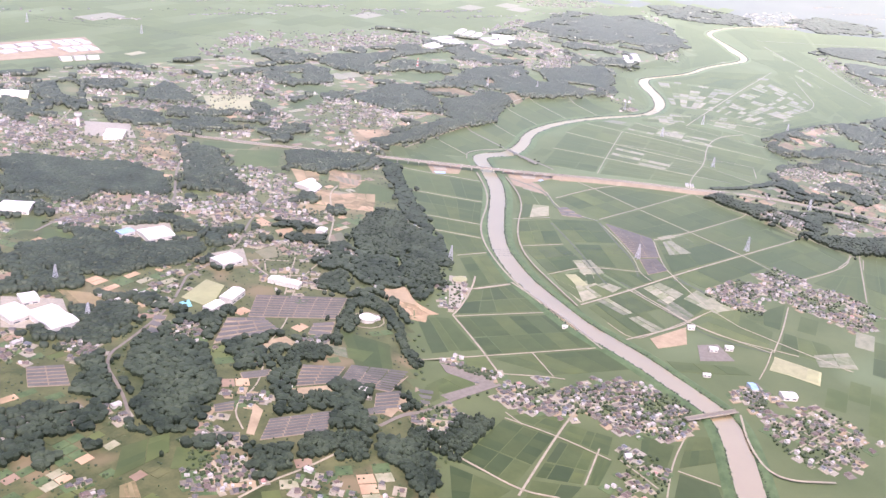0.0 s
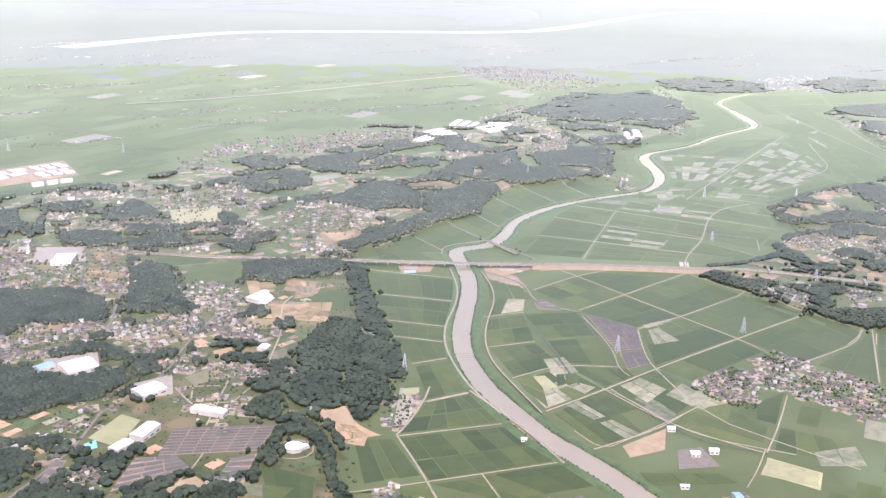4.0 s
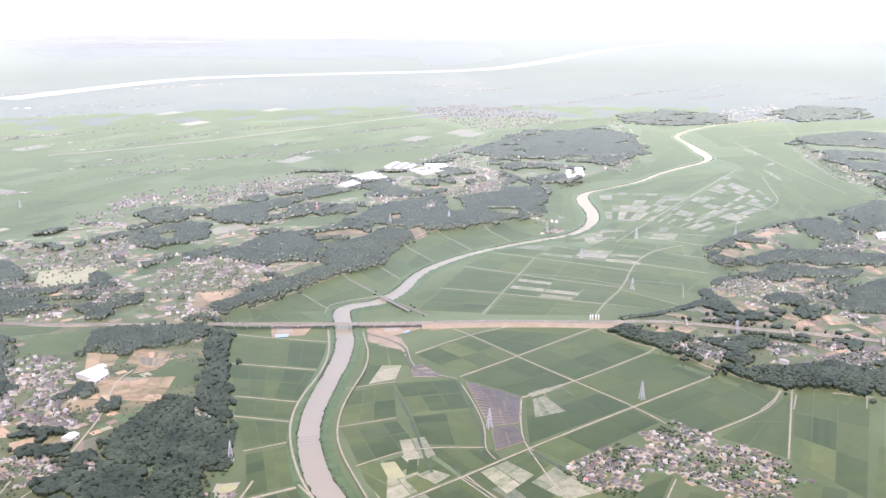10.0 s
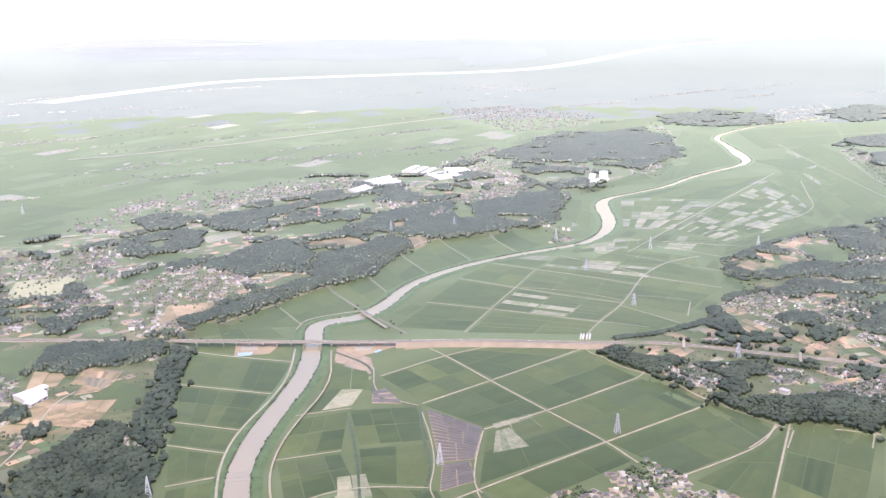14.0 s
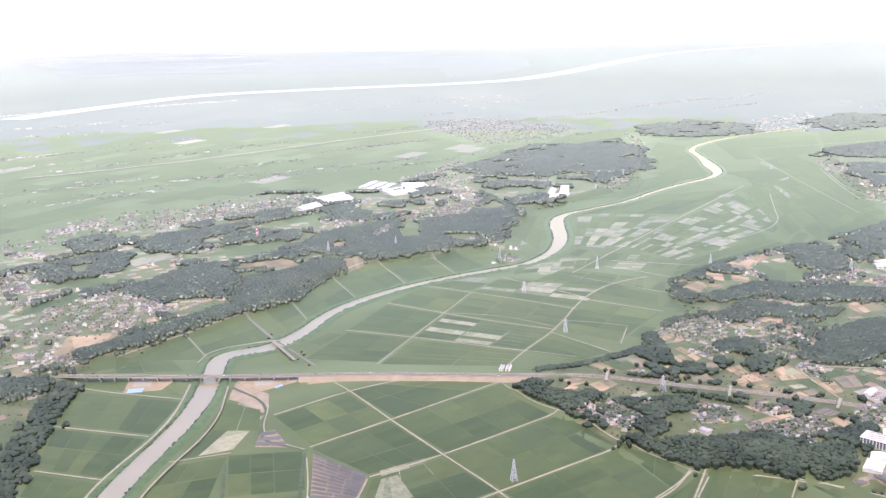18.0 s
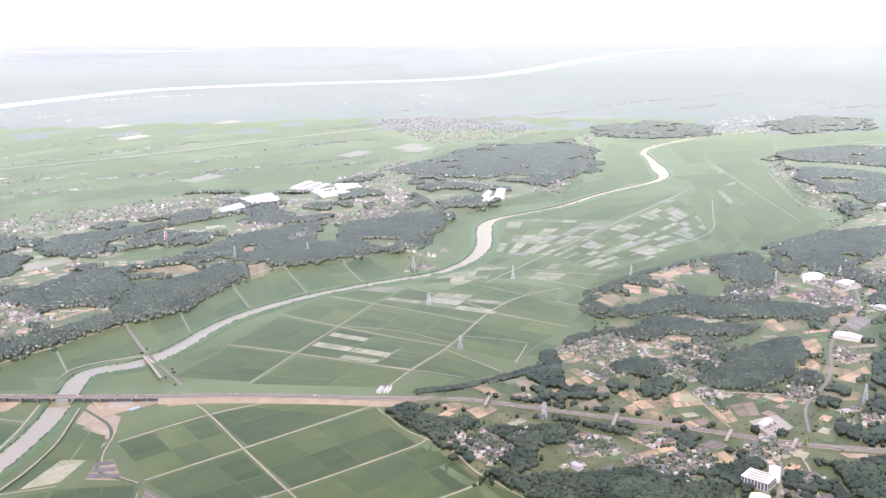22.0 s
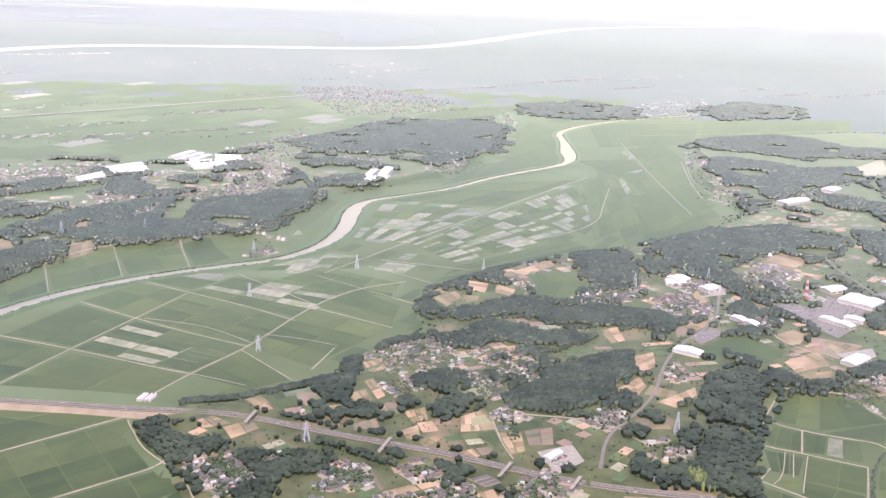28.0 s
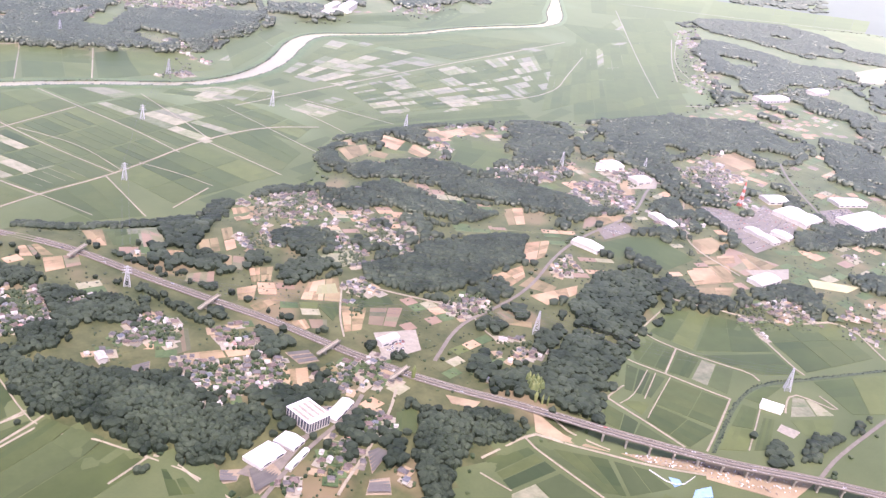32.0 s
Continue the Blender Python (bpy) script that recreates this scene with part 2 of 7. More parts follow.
SECOND = {
    "g": surface("rice_green_later", (0.037, 0.055, 0.016), (0.050, 0.070, 0.022), 0.06, 0.75, fine=0.35, by="object", spread=0.3, tint=LEAF_HAZE_TINT, haze_gloss=0.68, power_of=3.75),
    "d": surface("rice_green_thick", (0.038, 0.056, 0.018), (0.050, 0.070, 0.024), 0.05, 0.75, fine=0.35, by="object", spread=0.3, tint=LEAF_HAZE_TINT, haze_gloss=0.68, power_of=3.75),
    "l": surface("rice_green_early", (0.048, 0.068, 0.019), (0.066, 0.087, 0.027), 0.06, 0.75, fine=0.35, by="object", spread=0.3, tint=LEAF_HAZE_TINT, haze_gloss=0.68, power_of=3.75),
    "f": surface("fallow_weeds", (0.09, 0.115, 0.05), (0.19, 0.19, 0.115), 0.15, 0.9, fine=0.6, by="object", spread=0.3, tint=LEAF_HAZE_TINT, haze_gloss=0.77, power_of=3.75),
    "y": surface("ripe_stubble", (0.23, 0.23, 0.11), (0.31, 0.30, 0.15), 0.1, 0.9, fine=0.6, by="object", spread=0.2),
    "b": surface("crop_rows", (0.105, 0.10, 0.040), (0.252, 0.185, 0.092), 0.12, 0.95, fine=0.9, by="object", spread=0.3, haze_gloss=0.7, tint=EARTH_HAZE_TINT),
    "p": surface("young_crop", (0.09, 0.105, 0.045), (0.15, 0.145, 0.075), 0.12, 0.95, fine=0.9, by="object", spread=0.3),
}
ROOFS = [
    surface("grey_tile", (0.049, 0.045, 0.037), (0.097, 0.089, 0.073), 0.5, 0.6, fine=3.0, haze_gloss=0.8),
    surface("pale_tile", (0.245, 0.225, 0.184), (0.428, 0.40, 0.333), 0.5, 0.5, fine=3.0, haze_gloss=0.8),
    surface("brown_tile", (0.067, 0.046, 0.032), (0.129, 0.09, 0.063), 0.5, 0.6, fine=3.0, haze_gloss=0.8),
    surface("slate_blue_tile", (0.070, 0.077, 0.079), (0.120, 0.13, 0.131), 0.5, 0.55, fine=3.0, haze_gloss=0.8),
    surface("red_tile", (0.34, 0.17, 0.13), (0.42, 0.22, 0.17), 0.5, 0.6, fine=3.0, haze_gloss=0.8),
]
WALLS = [
    surface("cream_plaster", (0.275, 0.235, 0.171), (0.388, 0.335, 0.248), 0.4, 0.85, fine=2.0, haze_gloss=0.8),
    surface("white_plaster", (0.428, 0.40, 0.328), (0.592, 0.56, 0.473), 0.4, 0.85, fine=2.0, haze_gloss=0.8),
    surface("brown_boards", (0.268, 0.20, 0.135), (0.350, 0.27, 0.189), 0.4, 0.85, fine=2.0, haze_gloss=0.8),
]

# ---- the lie of the land ----
EYE_HEIGHT, NEAR, RIM = 390.0, 2900.0, 4620.0
WEST = [(-1300, 150), (-150, 250), (-150, 373), (-96, 458), (-64, 509), (-34, 549), (28, 632), (132, 688), (164, 743), (277, 956), (335, 1056), (391, 1067), (487, 1119), (577, 1137), (654, 1153), (696, 1205), (761, 1228), (863, 1257), (967, 1208), (1064, 1219), (1172, 1296), (1284, 1385), (1391, 1409), (1602, 1431), (1807, 1542), (2079, 1797), (1709, 1945), (1460, 1920), (1188, 1785), (999, 1946), (666, 1844), (488, 1725), (-17, 1674), (-1300, 1400)]
EAST = [(674, 721), (673, 647), (661, 554), (683, 490), (680, 532), (704, 436), (747, 418), (764, 377), (777, 346), (871, 304), (902, 330), (943, 343), (988, 338), (1014, 324), (1042, 359), (1097, 391), (1202, 444), (1237, 410), (1352, 361), (1362, 328), (2400, 250), (3400, 700), (3011, 1353), (2378, 1484), (1996, 1139), (1838, 928), (1691, 892), (1484, 889), (1370, 909), (1249, 914), (1124, 892), (1080, 862), (1049, 793), (1032, 773), (928, 720), (859, 718), (790, 730), (737, 749)]


def inside(px, py, poly):
    """Which of the points lie inside the polygon, and how far each is from its edge."""
    px, py = np.asarray(px, float), np.asarray(py, float)
    odd, gap = np.zeros(px.shape, bool), np.full(px.shape, 1e9)
    for (ax, ay), (bx, by) in zip(poly, poly[1:] + poly[:1]):
        with np.errstate(divide="ignore", invalid="ignore"):
            odd ^= ((ay > py) != (by > py)) & (px < (bx - ax) * (py - ay) / (by - ay) + ax)
        dx, dy = bx - ax, by - ay
        s = np.clip(((px - ax) * dx + (py - ay) * dy) / max(dx * dx + dy * dy, 1e-9), 0, 1)
        gap = np.minimum(gap, np.hypot(px - ax - s * dx, py - ay - s * dy))
    return odd, gap


def land(px, py):
    """Height of the ground: flat valley floor, two low plateaus with soft edges."""
    px, py = np.asarray(px, float), np.asarray(py, float)
    z = np.zeros(px.shape)
    for poly in (WEST, EAST):
        odd, gap = inside(px, py, poly)
        s = np.clip((np.where(odd, gap, -gap) + 6) / 34, 0, 1)
        z = np.maximum(z, 8.0 * s * s * (3 - 2 * s))
    return z


def far(v):
    """Distant land is drawn in towards the rim along its own line of sight from above the walk's middle."""
    v = np.array(v, float)
    r = np.hypot(v[:, 0], v[:, 1])
    out = r > NEAR
    if out.any():
        span = RIM - NEAR
        to = NEAR + span * (1 - np.exp(-(r[out] - NEAR) / span))
        k = to / r[out]
        v[out, 0] *= k
        v[out, 1] *= k
        v[out, 2] = EYE_HEIGHT * (1 - k) + v[out, 2] * k
    return v


def mesh_of(name, verts, faces, mats, index=None, smooth=False):
    me = bpy.data.meshes.new(name)
    verts = np.asarray(verts, np.float32)
    if isinstance(faces, np.ndarray):
        n, k = faces.shape
        me.vertices.add(len(verts))
        me.vertices.foreach_set("co", verts.ravel())
        me.loops.add(n * k)
        me.loops.foreach_set("vertex_index", faces.astype(np.int32).ravel())
        me.polygons.add(n)
        me.polygons.foreach_set("loop_start", np.arange(0, n * k, k, dtype=np.int32))
        me.update(calc_edges=True)
    else:
        me.from_pydata(verts.tolist(), [], faces)
    for m in mats:
        me.materials.append(m)
    if index is not None:
        me.polygons.foreach_set("material_index", np.asarray(index, np.int32))
    me.polygons.foreach_set("use_smooth", np.full(len(me.polygons), smooth))
    me.update()
    return me


def piece(name, me, parent=None, label="", m=None):
    ob = new(name, me)
    if m is not None:
        ob.matrix_basis = m
    if parent is not None:
        ob.parent = parent
    return tagged(ob, label)


def ground_sheet():
    xs = np.unique(np.r_[np.arange(-9000, -900, 300), np.arange(-900, 2100, 14), np.arange(2100, 3400, 50), np.arange(3400, 11000, 150), np.arange(11000, 60001, 1500)]).astype(float)
    ys = np.unique(np.r_[np.arange(-3000, 100, 250), np.arange(100, 1500, 14), np.arange(1500, 3300, 50), np.arange(3300, 11000, 150), np.arange(11000, 60001, 1500)]).astype(float)
    gx, gy = np.meshgrid(xs, ys)
    gx, gy = gx.ravel(), gy.ravel()
    gz = np.zeros(gx.shape)
    near = (gx > -1200) & (gx < 3400) & (gy > 0) & (gy < 2300)
    gz[near] = land(gx[near], gy[near])
    nx = len(xs)
    i, j = np.meshgrid(np.arange(nx - 1), np.arange(len(ys) - 1))
    a = (j * nx + i).ravel()
    quads = np.stack([a, a + 1, a + nx + 1, a + nx], 1)
    high = (gz[quads].mean(1) > 2.5).astype(int)
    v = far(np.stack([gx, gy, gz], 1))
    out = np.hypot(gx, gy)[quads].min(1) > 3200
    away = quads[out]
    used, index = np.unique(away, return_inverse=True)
    # backdrop plain with haze put in by its glowing material
    tagged(new("backdrop", mesh_of("backdrop", v[used], index.reshape(away.shape), [M_DISTANCE], None, True)), "distant plain with haze put in as a growing glow", "plain", kind="structure")
    me = mesh_of("ground", v, quads[~out], [M_PLAIN, M_UPLAND], high[~out], True)
    tagged(new("ground", me), "green valley floor and low scrubby plateaus reaching the horizon", "ground", kind="structure")


ground_sheet()

# a glowing wall added at the rim stands in for white horizon haze
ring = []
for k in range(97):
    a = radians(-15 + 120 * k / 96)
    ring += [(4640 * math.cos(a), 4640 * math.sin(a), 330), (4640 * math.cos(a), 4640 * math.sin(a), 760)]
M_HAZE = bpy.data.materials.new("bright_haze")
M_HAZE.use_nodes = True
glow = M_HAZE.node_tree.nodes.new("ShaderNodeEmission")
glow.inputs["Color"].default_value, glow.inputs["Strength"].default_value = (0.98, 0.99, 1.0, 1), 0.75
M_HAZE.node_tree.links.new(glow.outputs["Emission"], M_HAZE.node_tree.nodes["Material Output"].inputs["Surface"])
tagged(new("backdrop", mesh_of("backdrop", ring, [(2 * k + 2, 2 * k, 2 * k + 1, 2 * k + 3) for k in range(96)], [M_HAZE])), "glowing ring standing in for white haze along the horizon", "sky", kind="structure")

# which 4 m cells of the land are taken by fields, roads, yards or houses
CELL, GRID_X, GRID_Y = 4.0, -950.0, 100.0
TAKEN, OPEN, WOODED = (np.zeros((900, 1000), bool) for _ in range(3))


def cells(px, py):
    j = np.clip(((np.asarray(py) - GRID_Y) / CELL).astype(int), 0, TAKEN.shape[0] - 1)
    i = np.clip(((np.asarray(px) - GRID_X) / CELL).astype(int), 0, TAKEN.shape[1] - 1)
    return j, i


def take(poly, grow=0.0, grid=None):
    p = np.array(poly, float)
    x0, y0, x1, y1 = *(p.min(0) - grow - CELL), *(p.max(0) + grow + CELL)
    gx, gy = np.meshgrid(np.arange(x0, x1, CELL), np.arange(y0, y1, CELL))
    odd, gap = inside(gx, gy, [tuple(q) for q in p])
    (TAKEN if grid is None else grid)[cells(gx[odd | (gap < grow)], gy[odd | (gap < grow)])] = True


def clearing(poly):
    take(poly, 0.0, OPEN)


def free(pts):
    return ~TAKEN[cells(pts[:, 0], pts[:, 1])]


def along(pts, step=12.0):
    """The line resampled with rounded bends: points and sideways directions."""
    p = np.array(pts, float)
    for _ in range(2):
        q = np.empty((2 * len(p) - 2, p.shape[1]))
        q[0::2], q[1::2] = 0.75 * p[:-1] + 0.25 * p[1:], 0.25 * p[:-1] + 0.75 * p[1:]
        p = np.vstack([p[:1], q, p[-1:]])
    d = np.r_[0, np.cumsum(np.hypot(*np.diff(p[:, :2], axis=0).T))]
    s = np.linspace(0, d[-1], max(2, int(d[-1] / step) + 1))
    p = np.stack([np.interp(s, d, p[:, k]) for k in range(p.shape[1])], 1)
    t = np.gradient(p[:, :2], axis=0)
    t /= np.maximum(np.hypot(t[:, 0], t[:, 1])[:, None], 1e-9)
    return p, np.stack([-t[:, 1], t[:, 0]], 1)


def strip(name, pts, profile, mats, base=None, step=12.0, index=None, wide=None):
    """A profile of (sideways, height) swept along a line; base: heights, or None for the lie of the land."""
    p, side = along(pts, step)
    n, k = len(p), len(profile)
    rows = []
    for off, h in profile:
        reach = off if wide is None else np.sign(off) * (wide(p[:, 0]) + abs(off) - 1)
        xy = p[:, :2] + side * np.broadcast_to(reach, n)[:, None]
        z = (land(xy[:, 0], xy[:, 1]) if base is None else p[:, 2] if base == "line" else np.full(n, base)) + h
        rows.append(np.column_stack([xy, z]))
    v = np.stack(rows, 1).reshape(-1, 3)
    i, j = np.meshgrid(np.arange(n - 1), np.arange(k - 1), indexing="ij")
    a = (i * k + j).ravel()
    f = np.stack([a + k, a + k + 1, a + 1, a], 1)
    f = f[:, ::-1] if profile[0][0] < profile[-1][0] else f
    return mesh_of(name, far(v), f, mats, None if index is None else np.tile(index, n - 1), False)


# ---- river ----
RIVER = [(0, 190), (40, 236), (68, 261), (86, 277), (117, 304), (148, 336), (156, 358), (160, 384), (164, 411), (169, 438), (172, 469), (173, 502), (175, 536), (183, 569), (192, 603), (202, 639), (218, 674), (237, 711), (257, 740), (295, 784), (379, 863), (419, 911), (443, 948), (465, 984), (484, 1016), (512, 1020), (548, 1008), (612, 1040), (658, 1076), (710, 1101), (791, 1120), (887, 1122), (980, 1110), (1029, 1103), (1086, 1118), (1144, 1150), (1203, 1203), (1270, 1291), (1328, 1338), (1432, 1339), (1530, 1344), (1632, 1378), (1741, 1397), (1842, 1403), (1924, 1431), (1999, 1518), (2095, 1625), (2200, 1760), (2450, 1820), (2800, 1800)]


def half_width(x):
    return np.interp(x, [0, 100, 150, 175, 200, 240, 400, 560, 650, 800, 1000, 1100, 1180, 1270, 1330, 1400, 1800, 1900, 1990, 2050, 2100], [12, 11.5, 11, 12, 11.3, 10, 10.5, 11, 8.5, 7, 6.5, 8, 12, 13, 8, 5, 6.5, 8, 17, 12, 8])


tagged(new("river", strip("river", RIVER, [(-2, 0.3), (-1, 0.32), (0, 0.32), (1, 0.32), (2, 0.3)], [M_WATER], 0.0, 8, None, half_width)), "broad muddy brown river with a smooth surface", "river", kind="structure")
for s in (-1, 1):
    bank = strip("levee", RIVER, [(s * 1, 0.1), (s * 3, 1.1), (s * 5, 1.7), (s * 8.5, 1.7), (s * 12, 0.1)], [M_BANK], 0.0, 8, None, half_width)
    tagged(new("levee", bank), "grassy flood bank along the brown river", "levee", kind="structure")
p, side = along(RIVER, 4)
for off in range(-26, 27, 4):
    TAKEN[cells(p[:, 0] + side[:, 0] * off, p[:, 1] + side[:, 1] * off)] = True
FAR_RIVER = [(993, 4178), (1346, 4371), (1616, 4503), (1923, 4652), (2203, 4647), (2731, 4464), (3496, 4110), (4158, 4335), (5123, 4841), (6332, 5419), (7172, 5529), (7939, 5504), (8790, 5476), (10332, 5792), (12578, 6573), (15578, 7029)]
# the river's brightness is emission put into its material
tagged(new("distant_river", strip("distant_river", FAR_RIVER, [(-62, 3.0), (0, 3.0), (62, 3.0)], [M_FARWATER], 0.0, 60)), "wide river crossing the distant plain, brightened by an added glow", "river", kind="structure")
CANAL = [(641, 2590), (772, 2568), (945, 2564), (1101, 2560), (1395, 2597), (1737, 2641), (2076, 2660)]
tagged(new("canal", strip("canal", CANAL, [(-7, 1.2), (0, 1.2), (7, 1.2)], [M_TRACK], 0.0, 40)), "pale straight canal road across the far plain", "road", kind="structure")

# ---- tracks and roads ----
road_count, PAVED = [0], []


def road(width, pts, paved=False):
    width *= 0.5 if not paved else 0.6
    road_count[0] += 1
    h = 0.4 + 0.012 * (road_count[0] % 20)
    if paved:
        PAVED.append(pts)
    p, side = along(pts, 4)
    for off in (-2.5, 0, 2.5) if paved else (0,):
        TAKEN[cells(p[:, 0] + side[:, 0] * off, p[:, 1] + side[:, 1] * off)] = True
    me = strip("road" if paved else "farm_track", pts, [(-width / 2, h - 0.25), (-width / 2 + 0.1, h), (width / 2 - 0.1, h), (width / 2, h - 0.25)], [M_ASPHALT if paved else M_TRACK], None, 9)
    tagged(new(me.name.split(".")[0], me), "grey asphalt country road" if paved else "pale gravel farm track between fields", "road", kind="structure")


YARD = {"earth": (M_EARTH, "bare tan earth of a building site"), "concrete": (M_CONCRETE, "pale concrete yard"), "asphalt": (M_ASPHALT, "grey asphalt car park"),
        "sand": (PADDY["y"], "pale sandy sports ground"), "tarp": (M_BLUEROOF, "blue tarpaulin spread on the ground"), "pool": (M_POOL, "turquoise swimming pool")}


def yard(tone, q):
    take(q, 1.0)
    road_count[0] += 1
    tagged(new(tone + "_yard" if tone not in ("tarp", "pool") else tone, slab("yard", q, 0.3 + 0.0035 * (road_count[0] % 83) + (0.15 if tone in ("tarp", "pool") else 0), YARD[tone][0], 3)), YARD[tone][1], "yard", kind="structure")


def levee_road(width, pts):
    width *= 0.55
    road_count[0] += 1
    top = 1.93 + 0.02 * (road_count[0] % 6)
    me = strip("levee_road", pts, [(-width / 2, 1.6), (-width / 2 + 0.1, top), (width / 2 - 0.1, top), (width / 2, 1.6)], [M_TRACK], 0.0, 9)
    tagged(new("levee_road", me), "pale road along the top of the flood bank", "road", kind="structure")


road(3, [(330, 1050), (327, 1024), (404, 925)])
road(3, [(277, 942), (347, 852)])
road(3, [(237, 852), (280, 795)])
road(3, [(212, 808), (248, 759)])
road(3, [(181, 733), (223, 722)])
road(3.5, [(135, 652), (189, 641)])
levee_road(4, [(425, 957), (383, 891), (339, 844), (282, 798), (248, 760), (222, 719), (197, 667), (184, 629), (174, 587)])
levee_road(4, [(184, 644), (174, 565), (153, 485)])
road(3.5, [(133, 654), (186, 643)])
road(3, [(68, 614), (176, 568)])
road(4, [(70, 616), (49, 556), (28, 506)])
road(3, [(-25, 562), (43, 534), (157, 489)])
road(3, [(85, 516), (69, 474)])
road(3, [(30, 502), (66, 475), (75, 465)])
road(4, [(159, 677), (135, 656), (89, 625), (70, 616)])
road(6, [(-130, 483), (-69, 491), (-22, 492), (14, 489)], True)
road(4, [(-101, 454), (-91, 405), (-84, 367), (-65, 345)])
road(4, [(56, 428), (-2, 405), (-90, 364)])
road(3, [(-22, 447), (-3, 404), (9, 356)])
road(3, [(-16, 432), (-15, 453)])
road(3, [(99, 345), (52, 326), (8, 299)])
road(3, [(14, 372), (-36, 345)])
road(3, [(46, 316), (59, 284)])
road(3, [(122, 329), (88, 303), (50, 273)])
levee_road(4, [(169, 336), (130, 303), (104, 263), (147, 232)])
road(5, [(48, 427), (66, 390), (100, 367), (141, 356)], True)
road(3.5, [(459, 827), (551, 834), (609, 825)])
road(3.5, [(451, 739), (543, 743), (695, 752)])
road(3.5, [(462, 654), (537, 648), (683, 652)])
road(4, [(215, 567), (301, 565), (387, 567), (533, 564), (671, 560)])
road(3.5, [(550, 863), (551, 834), (543, 743), (537, 648), (533, 564), (524, 518)])
road(3.5, [(529, 479), (586, 474), (642, 473), (689, 493)])
road(3.5, [(693, 482), (547, 400)])
levee_road(3.5, [(454, 924), (403, 837), (318, 767), (275, 720), (248, 676), (225, 615), (207, 565)])
road(2.5, [(466, 852), (425, 788), (445, 737)])
road(3, [(459, 652), (413, 607), (386, 574), (384, 560)])
road(2.5, [(276, 719), (332, 699)])
road(2.5, [(337, 792), (389, 774)])
road(2.5, [(242, 642), (305, 637), (354, 595)])
road(2.5, [(438, 721), (413, 672), (383, 624), (352, 592), (346, 571)])
road(2.5, [(301, 565), (300, 522), (294, 492)])
road(3, [(383, 566), (345, 492), (336, 442)])
road(3, [(316, 389), (369, 410), (439, 443)])
road(4, [(193, 488), (271, 477), (319, 482)])
road(3, [(336, 442), (345, 373), (355, 321)])
road(3, [(299, 569), (289, 472), (313, 390)])
road(3, [(488, 1127), (474, 1027)])
road(3, [(581, 1150), (565, 1034)])
road(3, [(656, 1162), (630, 1062)])
road(3, [(764, 1235), (731, 1108)])
road(3, [(868, 1274), (828, 1133)])
road(3, [(950, 1239), (915, 1127)])
levee_road(3.5, [(457, 1014), (488, 1047), (564, 1030), (567, 1022)])
road(3.5, [(388, 1084), (489, 1126), (581, 1150), (659, 1165), (701, 1218), (764, 1235), (816, 1261), (871, 1272)])
road(5, [(581, 1150), (565, 1051), (563, 991), (559, 922)], True)
road(3, [(616, 881), (700, 933), (870, 1035)])
road(4, [(721, 780), (772, 808), (852, 840), (969, 915), (1053, 943), (1120, 932)])
road(3, [(651, 1009), (700, 933), (756, 832), (772, 808)])
road(3, [(755, 1072), (787, 984), (816, 912), (852, 840)])
road(3, [(843, 1114), (873, 1039), (909, 954), (931, 883)])
road(3, [(969, 915), (1009, 805)])
road(3, [(841, 838), (846, 741)])
road(3.5, [(1052, 1019), (1225, 1083), (1494, 1179), (1830, 1294)])
road(3, [(1149, 1031), (1223, 928)])
road(3.5, [(1329, 997), (1486, 996), (1583, 1030), (1658, 1094), (1792, 1200)])
road(3, [(875, 753), (924, 789)])
road(4, [(2146, 1313), (1960, 1140), (1878, 1050)])
road(3.5, [(2218, 1554), (1902, 1169), (1751, 975)])
road(5, [(951, 440), (999, 478), (1048, 490), (1099, 509), (1169, 556), (1234, 583), (1290, 596), (1343, 619), (1401, 662), (1431, 673)], True)
road(4.5, [(1431, 673), (1429, 622), (1461, 599), (1524, 609)], True)
road(5, [(1431, 673), (1440, 715), (1424, 718)], True)
road(5, [(1682, 687), (1635, 638), (1582, 561), (1547, 506)], True)
road(5, [(1771, 935), (1898, 908), (2025, 924), (2172, 957), (2425, 989)], True)
road(4, [(959, 558), (978, 537), (1009, 508), (1011, 488)])
road(3, [(946, 567), (917, 520), (905, 491)])
road(5, [(774, 357), (796, 369), (829, 390), (861, 405), (880, 422)], True)
road(4, [(818, 343), (852, 368), (887, 398), (905, 419)])
road(3.5, [(1415, 618), (1350, 559), (1325, 525), (1324, 462)])
road(3, [(1018, 481), (1013, 460), (1016, 441)])
road(3.5, [(739, 422), (748, 412), (754, 392), (760, 373)])
road(3.6, [(1054, 364), (1061, 326), (1065, 296)])
road(3, [(1079, 371), (1054, 364), (1040, 355)])
road(2.5, [(1108, 406), (1135, 417), (1162, 431), (1206, 449)])
road(3.2, [(1109, 397), (1125, 370), (1139, 341), (1148, 325)])
road(3, [(1154, 422), (1163, 395), (1186, 358), (1197, 345), (1194, 333)])
road(3.2, [(1163, 395), (1125, 371)])
road(3.4, [(1266, 406), (1242, 337), (1241, 324)])
road(2, [(1058, 354), (1076, 357), (1114, 380)])
road(2, [(1081, 351), (1117, 374)])
road(2, [(1065, 332), (1084, 343), (1124, 365)])
road(4, [(962, 347), (973, 347), (986, 333), (1007, 311), (1025, 291), (1055, 268)])
road(3.2, [(962, 347), (942, 345), (921, 341)])
road(3.2, [(962, 347), (967, 311), (972, 279)])
road(3, [(982, 367), (990, 361), (994, 341), (1003, 328), (1011, 315)])
road(3, [(1175, 294), (1194, 307), (1207, 310), (1214, 296), (1223, 272), (1225, 299)])
